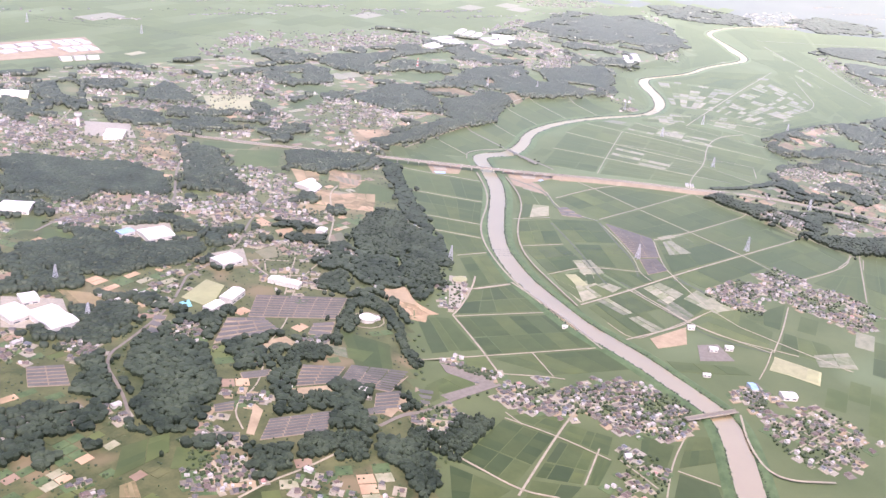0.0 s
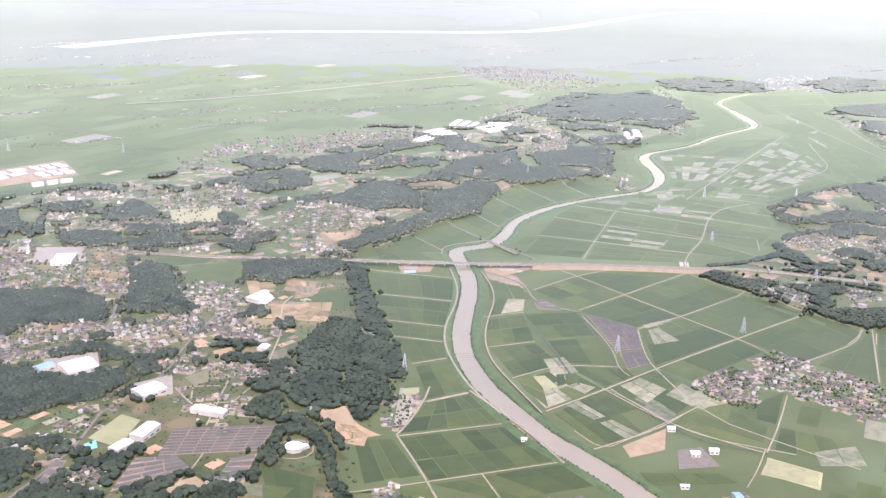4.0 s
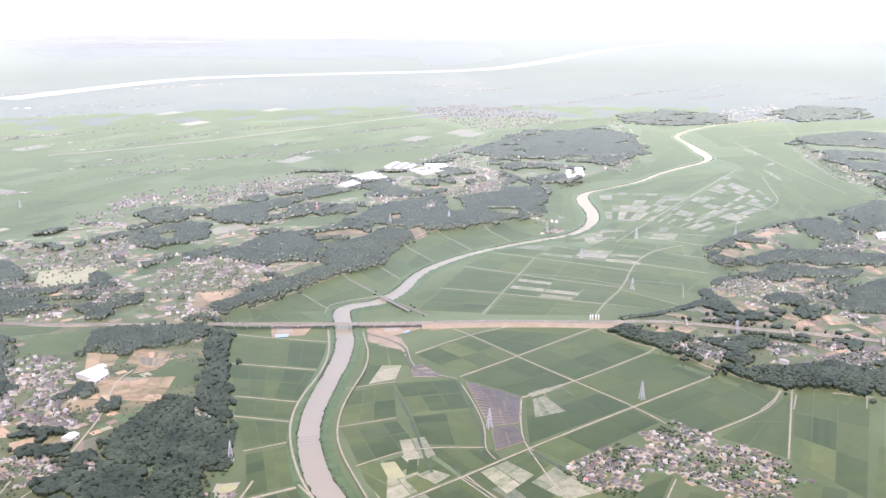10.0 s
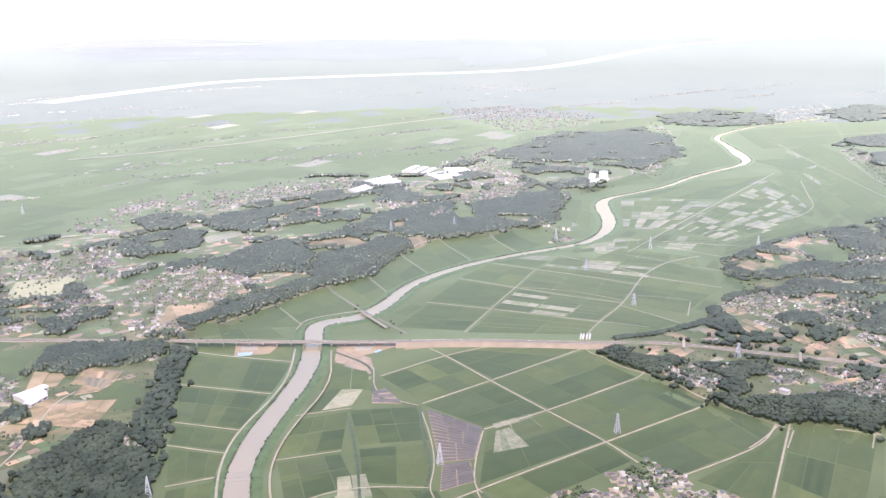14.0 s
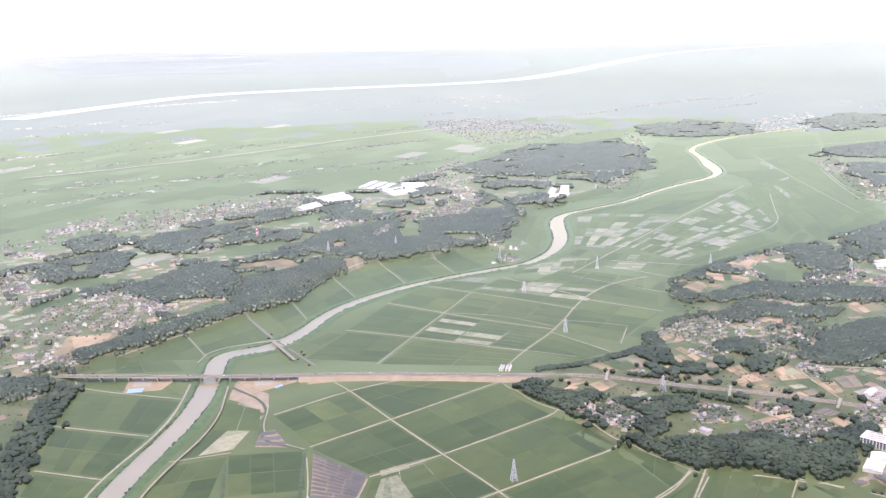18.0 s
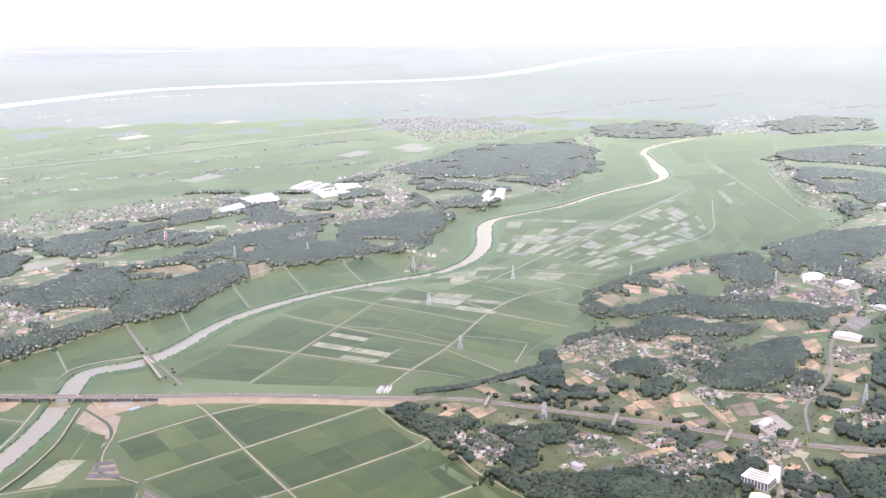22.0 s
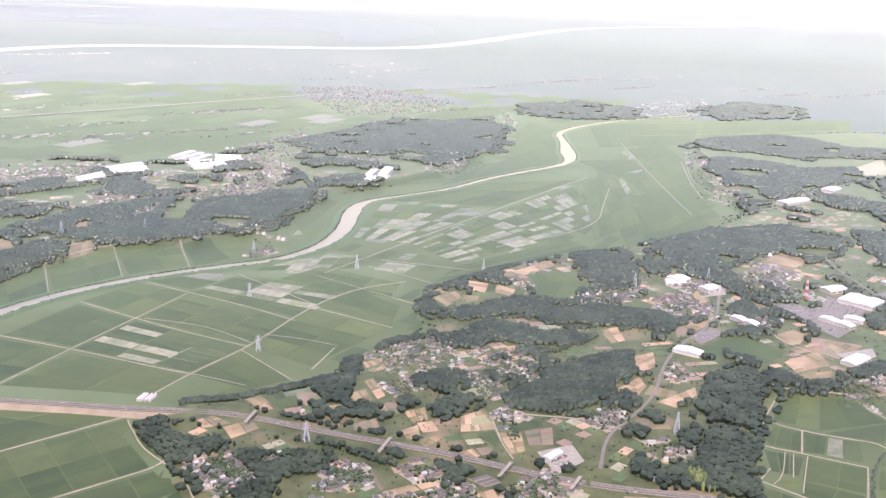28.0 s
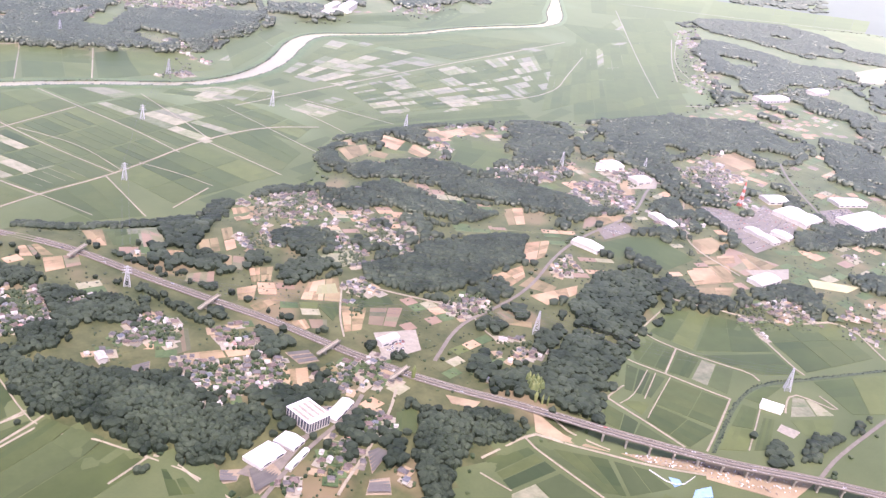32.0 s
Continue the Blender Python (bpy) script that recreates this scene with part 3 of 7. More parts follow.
road(3, [(1148, 325), (1123, 311), (1092, 294), (1076, 286)])
road(2.2, [(1160, 306), (1134, 290), (1107, 274)])
road(2.5, [(913, 331), (921, 309)])
road(3.5, [(1216, 455), (1255, 415), (1303, 384), (1366, 367), (1339, 311)])
road(5, [(1129, 231), (1165, 242), (1250, 255)], True)
road(4.5, [(-289, 591), (-277, 632), (-270, 686), (-235, 707), (-178, 746), (-131, 802)], True)
road(4.5, [(-131, 802), (-48, 843), (7, 911), (73, 967)], True)
road(4, [(-270, 463), (-240, 468), (-212, 467), (-178, 471)])
road(3, [(-224, 534), (-215, 567), (-177, 585), (-137, 642), (-95, 669), (-41, 742), (55, 795)])
road(5, [(-219, 975), (-169, 1008), (-121, 997), (-53, 978), (3, 1088), (43, 1148)], True)
road(4, [(-53, 811), (-58, 758), (-36, 724), (-22, 709)])
road(4, [(-49, 1349), (50, 1485), (110, 1605)])
road(4, [(48, 1318), (106, 1254), (149, 1180), (265, 1102)])
road(4, [(40, 798), (70, 834), (104, 873), (150, 951), (179, 971)])
road(3, [(2296, 1626), (2453, 1567), (2672, 1489), (2982, 1388)])
road(3, [(2335, 1453), (2051, 1221), (1940, 1103), (1899, 1001), (1892, 960)])
road(2.5, [(687, 744), (677, 693), (679, 661), (684, 622), (671, 562), (679, 532), (684, 480), (699, 457), (749, 410), (767, 362)])
road(3, [(623, 476), (652, 480), (686, 489)])
road(3, [(650, 455), (688, 474)])
road(3, [(708, 408), (736, 422)])
road(2.5, [(207, 523), (199, 482), (232, 481), (289, 481), (344, 483)])
road(2.5, [(320, 393), (281, 376), (248, 365)])
road(2.5, [(305, 564), (298, 526), (293, 484), (292, 460), (300, 429), (320, 393), (333, 370)])
road(2.5, [(956, 1072), (968, 994), (976, 922)])
road(2.5, [(1039, 1011), (1059, 933), (1077, 858)])
road(2.5, [(749, 845), (779, 800), (804, 754)])
road(2.5, [(882, 864), (911, 828), (930, 792)])
road(2.5, [(1117, 1015), (1133, 962), (1144, 909)])
road(2.5, [(795, 979), (823, 946), (844, 912), (859, 849)])

# ---- fields ----
block_count = [0]
rng = random.Random(7)


def quad_grid(q, nu, nv, jitter=0.0):
    """Corner points of nu by nv pieces that fill a four-cornered block."""
    a, b, c, d = [np.array(p, float) for p in q]
    us, vs = np.linspace(0, 1, nu + 1), np.linspace(0, 1, nv + 1)
    us[1:-1] += [rng.uniform(-jitter, jitter) / nu for _ in us[1:-1]]
    vs[1:-1] += [rng.uniform(-jitter, jitter) / nv for _ in vs[1:-1]]
    return [[(1 - v) * ((1 - u) * a + u * b) + v * ((1 - u) * d + u * c) for u in us] for v in vs]


def slab(name, corners, h, mat, cuts=1, skirt=0.35):
    """A thin bed with sloping edges over the lie of the land."""
    g = quad_grid(corners, cuts, cuts)
    xy = np.array([p for row in g for p in row])
    z = land(xy[:, 0], xy[:, 1]) + h
    k = cuts + 1
    f = [(j * k + i, j * k + i + 1, (j + 1) * k + i + 1, (j + 1) * k + i) for j in range(cuts) for i in range(cuts)]
    rim = [i for i in range(k)] + [j * k + cuts for j in range(1, k)] + [cuts * k + i for i in range(cuts - 1, -1, -1)] + [j * k for j in range(cuts - 1, 0, -1)]
    mid, n = xy.mean(0), len(xy)
    low = [((xy[r] - mid) * 1.004 + mid, z[r] - skirt) for r in rim]
    v = [(*p, q) for p, q in zip(xy, z)] + [(*p, q) for p, q in low]
    f += [(rim[i], n + i, n + (i + 1) % len(rim), rim[(i + 1) % len(rim)]) for i in range(len(rim))]
    area = sum((v[a][0] * v[b][1] - v[b][0] * v[a][1]) for a, b in ((0, cuts), (cuts, k * k - 1), (k * k - 1, cuts * k), (cuts * k, 0)))
    if area < 0:
        f = [t[::-1] for t in f]
    return mesh_of(name, far(np.array(v)), f, [mat])


TONES = {"f": "ffffl", "g": "gggggdl", "d": "dddgf", "l": "lllllgg", "m": "gglllffff", "b": "bbbbbp", "y": "y", "p": "p", "s": "bbbp"}


def paddies(nu, nv, tone, q, gap=0.42):
    block_count[0] += 1
    upland = tone in "bps"
    name = "crop_field" if upland else "rice_field"
    words = {"b": "tan freshly tilled vegetable field on the plateau", "p": "dark damp tilled field", "y": "ripe yellow grain field"}
    holder = tagged(new(name), words.get(tone, "block of green rice paddies divided by low bunds"), "field", kind="structure")
    g = quad_grid(q, nu, nv, 0.25)
    take(q, 1.0)
    for j in range(nv):
        for i in range(nu):
            c = np.array([g[j][i], g[j][i + 1], g[j + 1][i + 1], g[j + 1][i]])
            mid = c.mean(0)
            size = max(4.0, min(np.hypot(*(c[0] - c[1])), np.hypot(*(c[1] - c[2]))))
            c = mid + (c - mid) * (1 - 2 * gap / size)
            h = 0.2 + 0.0021 * (block_count[0] % 97)
            own = rng.choice(TONES[tone])
            me = slab("plot", c, h, PADDY[own], 4)
            me.materials.append(SECOND[own])
            strips = [rng.random() < 0.4 for _ in range(4)]
            me.polygons.foreach_set("material_index", [int(strips[k % 4 if nu <= nv else k // 4]) if k < 16 else 0 for k in range(len(me.polygons))])
            piece("plot", me, holder)


paddies(5, 1, "g", [(324, 1018), (399, 921), (349, 857), (281, 944)])
paddies(5, 2, "g", [(276, 935), (343, 848), (282, 798), (240, 854)])
paddies(3, 1, "g", [(236, 845), (275, 791), (250, 765), (214, 810)])
paddies(3, 1, "g", [(211, 802), (245, 757), (224, 725), (184, 736)])
paddies(3, 1, "g", [(180, 727), (220, 717), (190, 646), (140, 656)])
paddies(3, 1, "g", [(364, 1096), (441, 1063), (436, 1002), (349, 1063)])
paddies(3, 1, "l", [(342, 1051), (401, 1001), (407, 934), (331, 1026)])
paddies(5, 2, "g", [(134, 651), (180, 641), (176, 571), (74, 617)])
paddies(6, 2, "g", [(67, 611), (171, 564), (156, 493), (43, 535)])
paddies(3, 1, "g", [(35, 635), (63, 614), (42, 545), (-4, 563)])
paddies(4, 1, "g", [(41, 530), (152, 488), (147, 445), (70, 476)])
paddies(2, 1, "g", [(-27, 561), (38, 532), (29, 508), (-3, 552)])
paddies(3, 2, "g", [(-24, 447), (-6, 404), (-84, 374), (-100, 421)])
paddies(3, 1, "g", [(20, 410), (38, 377), (12, 361), (-1, 401)])
paddies(3, 2, "g", [(-6, 398), (8, 371), (-37, 347), (-62, 374)])
paddies(1, 1, "g", [(7, 367), (11, 355), (-27, 338), (-34, 344)])
paddies(2, 1, "g", [(-108, 422), (-89, 372), (-107, 370), (-136, 388)])
paddies(2, 1, "g", [(-67, 373), (-39, 345), (-59, 339), (-89, 358)])
paddies(1, 2, "g", [(98, 343), (116, 329), (86, 305), (49, 318)])
paddies(1, 1, "g", [(44, 314), (57, 285), (46, 273), (10, 295)])
paddies(1, 1, "g", [(63, 366), (75, 340), (41, 323), (27, 341)])
paddies(2, 1, "g", [(3, 443), (23, 418), (1, 408), (-18, 447)])
paddies(3, 2, "g", [(458, 823), (545, 830), (542, 744), (456, 742)])
paddies(3, 2, "g", [(551, 831), (606, 822), (689, 754), (549, 745)])
paddies(3, 2, "g", [(451, 735), (539, 739), (536, 651), (465, 659)])
paddies(4, 2, "g", [(544, 740), (687, 747), (680, 654), (542, 650)])
paddies(3, 2, "g", [(462, 650), (531, 644), (532, 567), (391, 573)])
paddies(4, 2, "g", [(538, 645), (679, 647), (668, 563), (537, 566)])
paddies(3, 1, "g", [(390, 565), (527, 561), (522, 524), (390, 524)])
paddies(3, 2, "g", [(534, 561), (665, 557), (644, 476), (534, 481)])
paddies(2, 1, "g", [(669, 555), (687, 495), (646, 477), (661, 532)])
paddies(2, 2, "g", [(641, 470), (691, 483), (548, 402), (538, 466)])
paddies(3, 3, "g", [(695, 480), (735, 418), (531, 319), (546, 396)])
paddies(2, 1, "d", [(408, 838), (452, 833), (393, 779), (343, 792)])
paddies(3, 2, "g", [(334, 784), (383, 769), (335, 702), (281, 724)])
paddies(3, 2, "g", [(276, 714), (329, 694), (310, 639), (246, 643)])
paddies(3, 2, "g", [(385, 771), (442, 736), (408, 668), (351, 698)])
paddies(2, 1, "g", [(347, 692), (403, 663), (355, 597), (316, 637)])
paddies(3, 2, "m", [(244, 636), (306, 629), (299, 569), (218, 571)])
paddies(3, 1, "g", [(311, 631), (357, 586), (351, 569), (304, 568)])
paddies(3, 2, "m", [(303, 564), (383, 564), (380, 522), (307, 522)])
paddies(2, 2, "m", [(307, 515), (380, 518), (370, 468), (306, 482)])
paddies(4, 1, "g", [(218, 561), (287, 565), (256, 481), (202, 486)])
paddies(2, 2, "d", [(302, 565), (377, 564), (345, 492), (291, 481)])
paddies(3, 1, "g", [(292, 472), (366, 465), (360, 415), (317, 395)])
paddies(3, 1, "g", [(371, 409), (389, 367), (355, 327), (326, 388)])
paddies(1, 1, "y", [(308, 384), (323, 338), (294, 324), (280, 370)])
paddies(1, 2, "g", [(250, 650), (269, 629), (222, 570), (233, 615)])
paddies(2, 1, "g", [(369, 455), (443, 449), (373, 415), (362, 444)])
paddies(2, 2, "l", [(394, 1075), (485, 1124), (473, 1032), (464, 1028)])
paddies(2, 2, "l", [(488, 1121), (578, 1147), (568, 1047), (477, 1029)])
paddies(2, 2, "l", [(582, 1144), (652, 1158), (633, 1076), (572, 1043)])
paddies(2, 2, "l", [(656, 1155), (759, 1231), (736, 1123), (638, 1072)])
paddies(2, 2, "l", [(763, 1227), (862, 1270), (835, 1150), (741, 1119)])
paddies(2, 2, "l", [(867, 1266), (944, 1235), (923, 1144), (840, 1146)])
paddies(3, 1, "l", [(949, 1230), (1069, 1226), (1088, 1162), (924, 1132)])
paddies(2, 2, "l", [(1149, 1275), (1277, 1380), (1298, 1343), (1112, 1162)])
paddies(2, 1, "l", [(1310, 1399), (1419, 1423), (1573, 1386), (1573, 1470)])
paddies(3, 1, "l", [(1609, 1397), (1882, 1437), (2046, 1593), (1845, 1541)])
paddies(2, 2, "g", [(562, 950), (648, 1000), (694, 932), (619, 887)])
paddies(4, 2, "g", [(618, 879), (695, 924), (766, 805), (721, 784)])
paddies(2, 2, "g", [(657, 1010), (750, 1066), (781, 983), (703, 941)])
paddies(7, 3, "d", [(704, 932), (783, 976), (847, 841), (775, 812)])
paddies(2, 2, "l", [(760, 1074), (837, 1104), (869, 1040), (791, 990)])
paddies(7, 3, "g", [(790, 984), (869, 1029), (928, 885), (854, 846)])
paddies(2, 1, "m", [(847, 1114), (916, 1107), (951, 1071), (880, 1044)])
paddies(7, 3, "m", [(876, 1037), (953, 1069), (1050, 946), (941, 887)])
paddies(3, 1, "l", [(774, 806), (844, 835), (844, 741), (802, 743)])
paddies(4, 2, "l", [(854, 838), (959, 907), (1005, 806), (879, 762)])
paddies(3, 1, "l", [(975, 916), (1050, 938), (1059, 858), (1015, 815)])
paddies(7, 2, "m", [(981, 1073), (1097, 1016), (1138, 1054), (1023, 1109)])
paddies(4, 3, "l", [(990, 1029), (1064, 1046), (1110, 930), (1068, 891)])
paddies(7, 4, "m", [(1178, 1147), (1226, 1092), (1479, 1179), (1342, 1306)])
paddies(11, 6, "m", [(1232, 1072), (1228, 966), (1480, 990), (1483, 1162)])
paddies(5, 2, "l", [(1363, 1321), (1502, 1192), (1790, 1285), (1617, 1349)])
paddies(8, 5, "m", [(1504, 1171), (1496, 1015), (1599, 1047), (1740, 1245)])
paddies(5, 1, "l", [(1145, 912), (1214, 952), (1459, 975), (1449, 923)])
paddies(7, 4, "l", [(1784, 1265), (1899, 1280), (1635, 987), (1481, 946)])
paddies(8, 4, "l", [(1908, 1272), (2107, 1294), (1844, 993), (1642, 980)])
paddies(4, 1, "l", [(1946, 1433), (2176, 1341), (2121, 1303), (1890, 1287)])
paddies(3, 1, "g", [(1112, 399), (1126, 373), (1160, 394), (1151, 418)])
paddies(1, 1, "l", [(1128, 371), (1138, 358), (1171, 376), (1163, 392)])
paddies(2, 1, "d", [(1139, 357), (1151, 330), (1186, 353), (1172, 375)])
paddies(3, 1, "d", [(1074, 366), (1086, 349), (1121, 366), (1105, 395)])
paddies(2, 1, "g", [(1083, 345), (1106, 303), (1145, 324), (1122, 364)])
paddies(2, 1, "g", [(1062, 332), (1068, 294), (1102, 301), (1083, 342)])
paddies(1, 1, "g", [(1059, 359), (1081, 348), (1080, 343), (1063, 335)])
paddies(2, 1, "g", [(1048, 360), (1055, 331), (1038, 320), (1029, 343)])
paddies(1, 1, "g", [(1055, 330), (1061, 296), (1044, 309), (1038, 320)])
paddies(2, 1, "l", [(1160, 423), (1176, 388), (1234, 424), (1211, 445)])
paddies(2, 1, "l", [(1177, 386), (1245, 360), (1261, 403), (1236, 422)])
paddies(2, 1, "g", [(1176, 380), (1201, 341), (1238, 326), (1245, 357)])
paddies(3, 2, "g", [(1267, 400), (1345, 365), (1331, 318), (1247, 326)])
paddies(2, 1, "l", [(1240, 315), (1316, 297), (1257, 260), (1229, 271)])
paddies(1, 1, "g", [(1160, 321), (1190, 327), (1205, 320), (1166, 311)])
paddies(1, 2, "g", [(1152, 317), (1159, 307), (1105, 274), (1086, 284)])
paddies(1, 1, "l", [(1155, 299), (1162, 293), (1121, 267), (1109, 272)])
paddies(3, 1, "g", [(922, 339), (920, 310), (963, 313), (960, 346)])
paddies(4, 1, "g", [(964, 343), (1003, 309), (987, 274), (974, 283)])
paddies(2, 1, "d", [(1005, 306), (1021, 289), (1021, 267), (989, 273)])
paddies(2, 1, "d", [(919, 307), (962, 310), (968, 281), (912, 298)])
paddies(2, 1, "f", [(1202, 308), (1215, 298), (1213, 275), (1174, 289)])
paddies(1, 1, "l", [(1171, 287), (1209, 273), (1187, 262), (1165, 269)])
paddies(2, 1, "g", [(740, 418), (747, 409), (749, 379), (734, 384)])
paddies(8, 6, "l", [(1917, 1356), (2217, 1373), (1873, 1054), (1669, 1088)])
paddies(7, 5, "g", [(1662, 1082), (1869, 1044), (1763, 914), (1486, 882)])
paddies(5, 7, "l", [(2245, 1906), (2217, 1751), (1865, 1439), (1525, 1378)])
paddies(6, 3, "g", [(2369, 1809), (2674, 1674), (2367, 1451), (2121, 1532)])
paddies(8, 3, "l", [(2738, 1701), (3200, 1506), (2939, 1365), (2418, 1471)])
paddies(2, 1, "f", [(476, 660), (522, 658), (509, 623), (460, 625)])
paddies(2, 1, "f", [(442, 896), (452, 871), (414, 817), (392, 826)])
paddies(2, 1, "f", [(763, 899), (791, 888), (827, 840), (778, 822)])
paddies(1, 1, "b", [(1110, 874), (1133, 875), (1123, 850), (1106, 857)])
paddies(1, 1, "b", [(1151, 849), (1175, 876), (1190, 852), (1162, 827)])
paddies(1, 1, "b", [(1096, 846), (1136, 852), (1126, 827), (1090, 811)])
paddies(1, 1, "b", [(1119, 820), (1135, 832), (1147, 819), (1134, 807)])
paddies(1, 1, "b", [(1173, 821), (1195, 843), (1201, 814), (1180, 799)])
paddies(1, 1, "b", [(1114, 527), (1124, 502), (1110, 494), (1090, 516)])
paddies(1, 1, "b", [(1088, 498), (1146, 499), (1133, 486), (1092, 479)])
paddies(1, 1, "b", [(1041, 485), (1050, 483), (1053, 470), (1040, 471)])
paddies(1, 1, "b", [(1037, 466), (1062, 462), (1055, 453), (1046, 460)])
paddies(1, 1, "l", [(1138, 843), (1149, 849), (1159, 826), (1147, 821)])
paddies(1, 1, "d", [(1162, 827), (1190, 851), (1196, 845), (1173, 821)])
paddies(1, 1, "b", [(1247, 874), (1336, 887), (1317, 863), (1250, 853)])
paddies(3, 1, "l", [(1257, 852), (1314, 824), (1275, 774), (1231, 810)])
paddies(2, 1, "b", [(921, 728), (957, 746), (950, 708), (913, 699)])
paddies(1, 1, "b", [(783, 720), (800, 716), (793, 679), (781, 683)])
paddies(2, 1, "m", [(800, 716), (850, 709), (837, 673), (797, 678)])
paddies(1, 1, "b", [(1262, 617), (1305, 606), (1262, 596), (1238, 595)])
paddies(1, 1, "b", [(1570, 719), (1647, 736), (1643, 685), (1577, 678)])
paddies(1, 1, "b", [(1336, 535), (1380, 523), (1336, 508), (1320, 513)])
paddies(2, 1, "b", [(1276, 488), (1333, 484), (1307, 455), (1261, 464)])
paddies(1, 1, "b", [(1368, 513), (1391, 466), (1330, 460), (1331, 497)])
paddies(2, 1, "b", [(1253, 461), (1297, 447), (1272, 432), (1243, 442)])
paddies(1, 1, "l", [(891, 397), (908, 397), (891, 371), (881, 381)])
paddies(1, 1, "l", [(1246, 547), (1305, 557), (1306, 504), (1255, 495)])
paddies(1, 1, "m", [(947, 614), (984, 620), (980, 594), (956, 590)])
paddies(3, 1, "b", [(145, 972), (203, 925), (183, 899), (123, 946)])
paddies(2, 1, "b", [(211, 1033), (238, 996), (216, 967), (179, 994)])
paddies(1, 1, "b", [(95, 936), (122, 913), (99, 892), (72, 914)])
paddies(1, 1, "b", [(32, 692), (47, 674), (59, 623), (23, 635)])
paddies(1, 1, "b", [(47, 858), (75, 851), (56, 831), (32, 842)])
paddies(2, 1, "m", [(216, 1404), (280, 1350), (253, 1322), (200, 1355)])
paddies(1, 1, "b", [(363, 1193), (424, 1166), (393, 1127), (330, 1133)])
paddies(1, 1, "b", [(-98, 1049), (-80, 1042), (-95, 1016), (-116, 1025)])
paddies(1, 1, "l", [(135, 1156), (193, 1127), (154, 1081), (101, 1114)])
paddies(1, 1, "b", [(-252, 830), (-227, 809), (-225, 778), (-251, 778)])
paddies(1, 1, "l", [(224, 977), (239, 922), (204, 890), (175, 925)])
paddies(1, 1, "l", [(-62, 632), (-37, 587), (-83, 521), (-90, 568)])
paddies(2, 1, "l", [(-310, 560), (-272, 559), (-284, 536), (-332, 526)])
paddies(1, 1, "m", [(-277, 540), (-257, 519), (-274, 505), (-294, 517)])
paddies(1, 1, "b", [(-331, 518), (-319, 518), (-324, 497), (-337, 505)])
paddies(1, 1, "m", [(109, 1208), (180, 1169), (150, 1151), (86, 1182)])
paddies(1, 1, "m", [(712, 1514), (778, 1460), (754, 1406), (683, 1441)])
paddies(1, 1, "b", [(676, 1379), (752, 1362), (750, 1298), (670, 1342)])
paddies(1, 1, "b", [(812, 1290), (848, 1283), (823, 1238), (798, 1246)])
paddies(1, 1, "l", [(1011, 1430), (1042, 1405), (995, 1332), (969, 1354)])
paddies(1, 1, "b", [(365, 1183), (413, 1171), (391, 1137), (355, 1141)])
paddies(2, 1, "l", [(1252, 827), (1301, 787), (1223, 741), (1200, 778)])
paddies(2, 1, "b", [(161, 1057), (188, 1027), (168, 998), (138, 1005)])
paddies(2, 2, "b", [(204, 1030), (234, 992), (204, 960), (192, 982)])
paddies(3, 1, "b", [(126, 946), (182, 939), (171, 916), (119, 916)])
paddies(2, 1, "b", [(184, 939), (207, 924), (187, 899), (170, 913)])
paddies(1, 1, "b", [(126, 926), (135, 918), (128, 904), (120, 911)])
paddies(1, 1, "b", [(156, 884), (171, 892), (174, 885), (160, 877)])
paddies(1, 1, "y", [(110, 746), (118, 747), (118, 740), (110, 740)])
paddies(1, 1, "b", [(1344, 539), (1370, 538), (1368, 513), (1341, 516)])
paddies(1, 1, "b", [(1287, 491), (1307, 486), (1293, 459), (1275, 463)])
paddies(2, 1, "b", [(1315, 507), (1358, 498), (1344, 484), (1308, 492)])
paddies(2, 1, "b", [(1364, 502), (1377, 498), (1385, 463), (1337, 455)])
paddies(1, 1, "b", [(1307, 489), (1324, 486), (1315, 459), (1298, 458)])
paddies(1, 1, "b", [(1271, 615), (1307, 609), (1308, 601), (1260, 594)])
paddies(1, 1, "b", [(1383, 691), (1405, 690), (1372, 652), (1350, 652)])
paddies(1, 2, "b", [(783, 714), (791, 718), (793, 679), (784, 680)])
paddies(2, 2, "m", [(807, 708), (827, 709), (819, 677), (798, 673)])
paddies(2, 1, "p", [(828, 706), (838, 689), (839, 666), (818, 667)])
paddies(2, 1, "b", [(741, 672), (768, 671), (765, 652), (737, 648)])
paddies(3, 1, "b", [(729, 697), (744, 698), (751, 672), (726, 678)])
paddies(2, 2, "b", [(926, 740), (959, 739), (966, 717), (913, 698)])
paddies(1, 2, "b", [(892, 686), (903, 687), (890, 647), (879, 644)])
paddies(2, 1, "b", [(865, 670), (883, 671), (875, 645), (857, 645)])
paddies(1, 1, "b", [(832, 661), (848, 653), (845, 643), (828, 648)])
paddies(2, 1, "b", [(875, 640), (890, 630), (878, 608), (865, 617)])
paddies(1, 1, "p", [(834, 616), (857, 614), (849, 597), (828, 605)])
paddies(2, 2, "b", [(884, 611), (905, 608), (892, 586), (876, 588)])
paddies(1, 2, "b", [(861, 583), (879, 583), (867, 563), (854, 565)])
paddies(1, 1, "b", [(859, 555), (885, 562), (885, 552), (859, 546)])
paddies(2, 2, "b", [(919, 575), (948, 576), (929, 538), (900, 552)])
paddies(1, 1, "y", [(924, 568), (940, 567), (934, 551), (915, 555)])
paddies(1, 1, "l", [(908, 540), (926, 539), (918, 523), (908, 514)])
paddies(2, 1, "b", [(926, 534), (944, 524), (922, 495), (908, 496)])
paddies(2, 1, "p", [(946, 523), (972, 515), (949, 490), (931, 501)])
paddies(1, 1, "b", [(878, 524), (890, 524), (888, 511), (878, 508)])
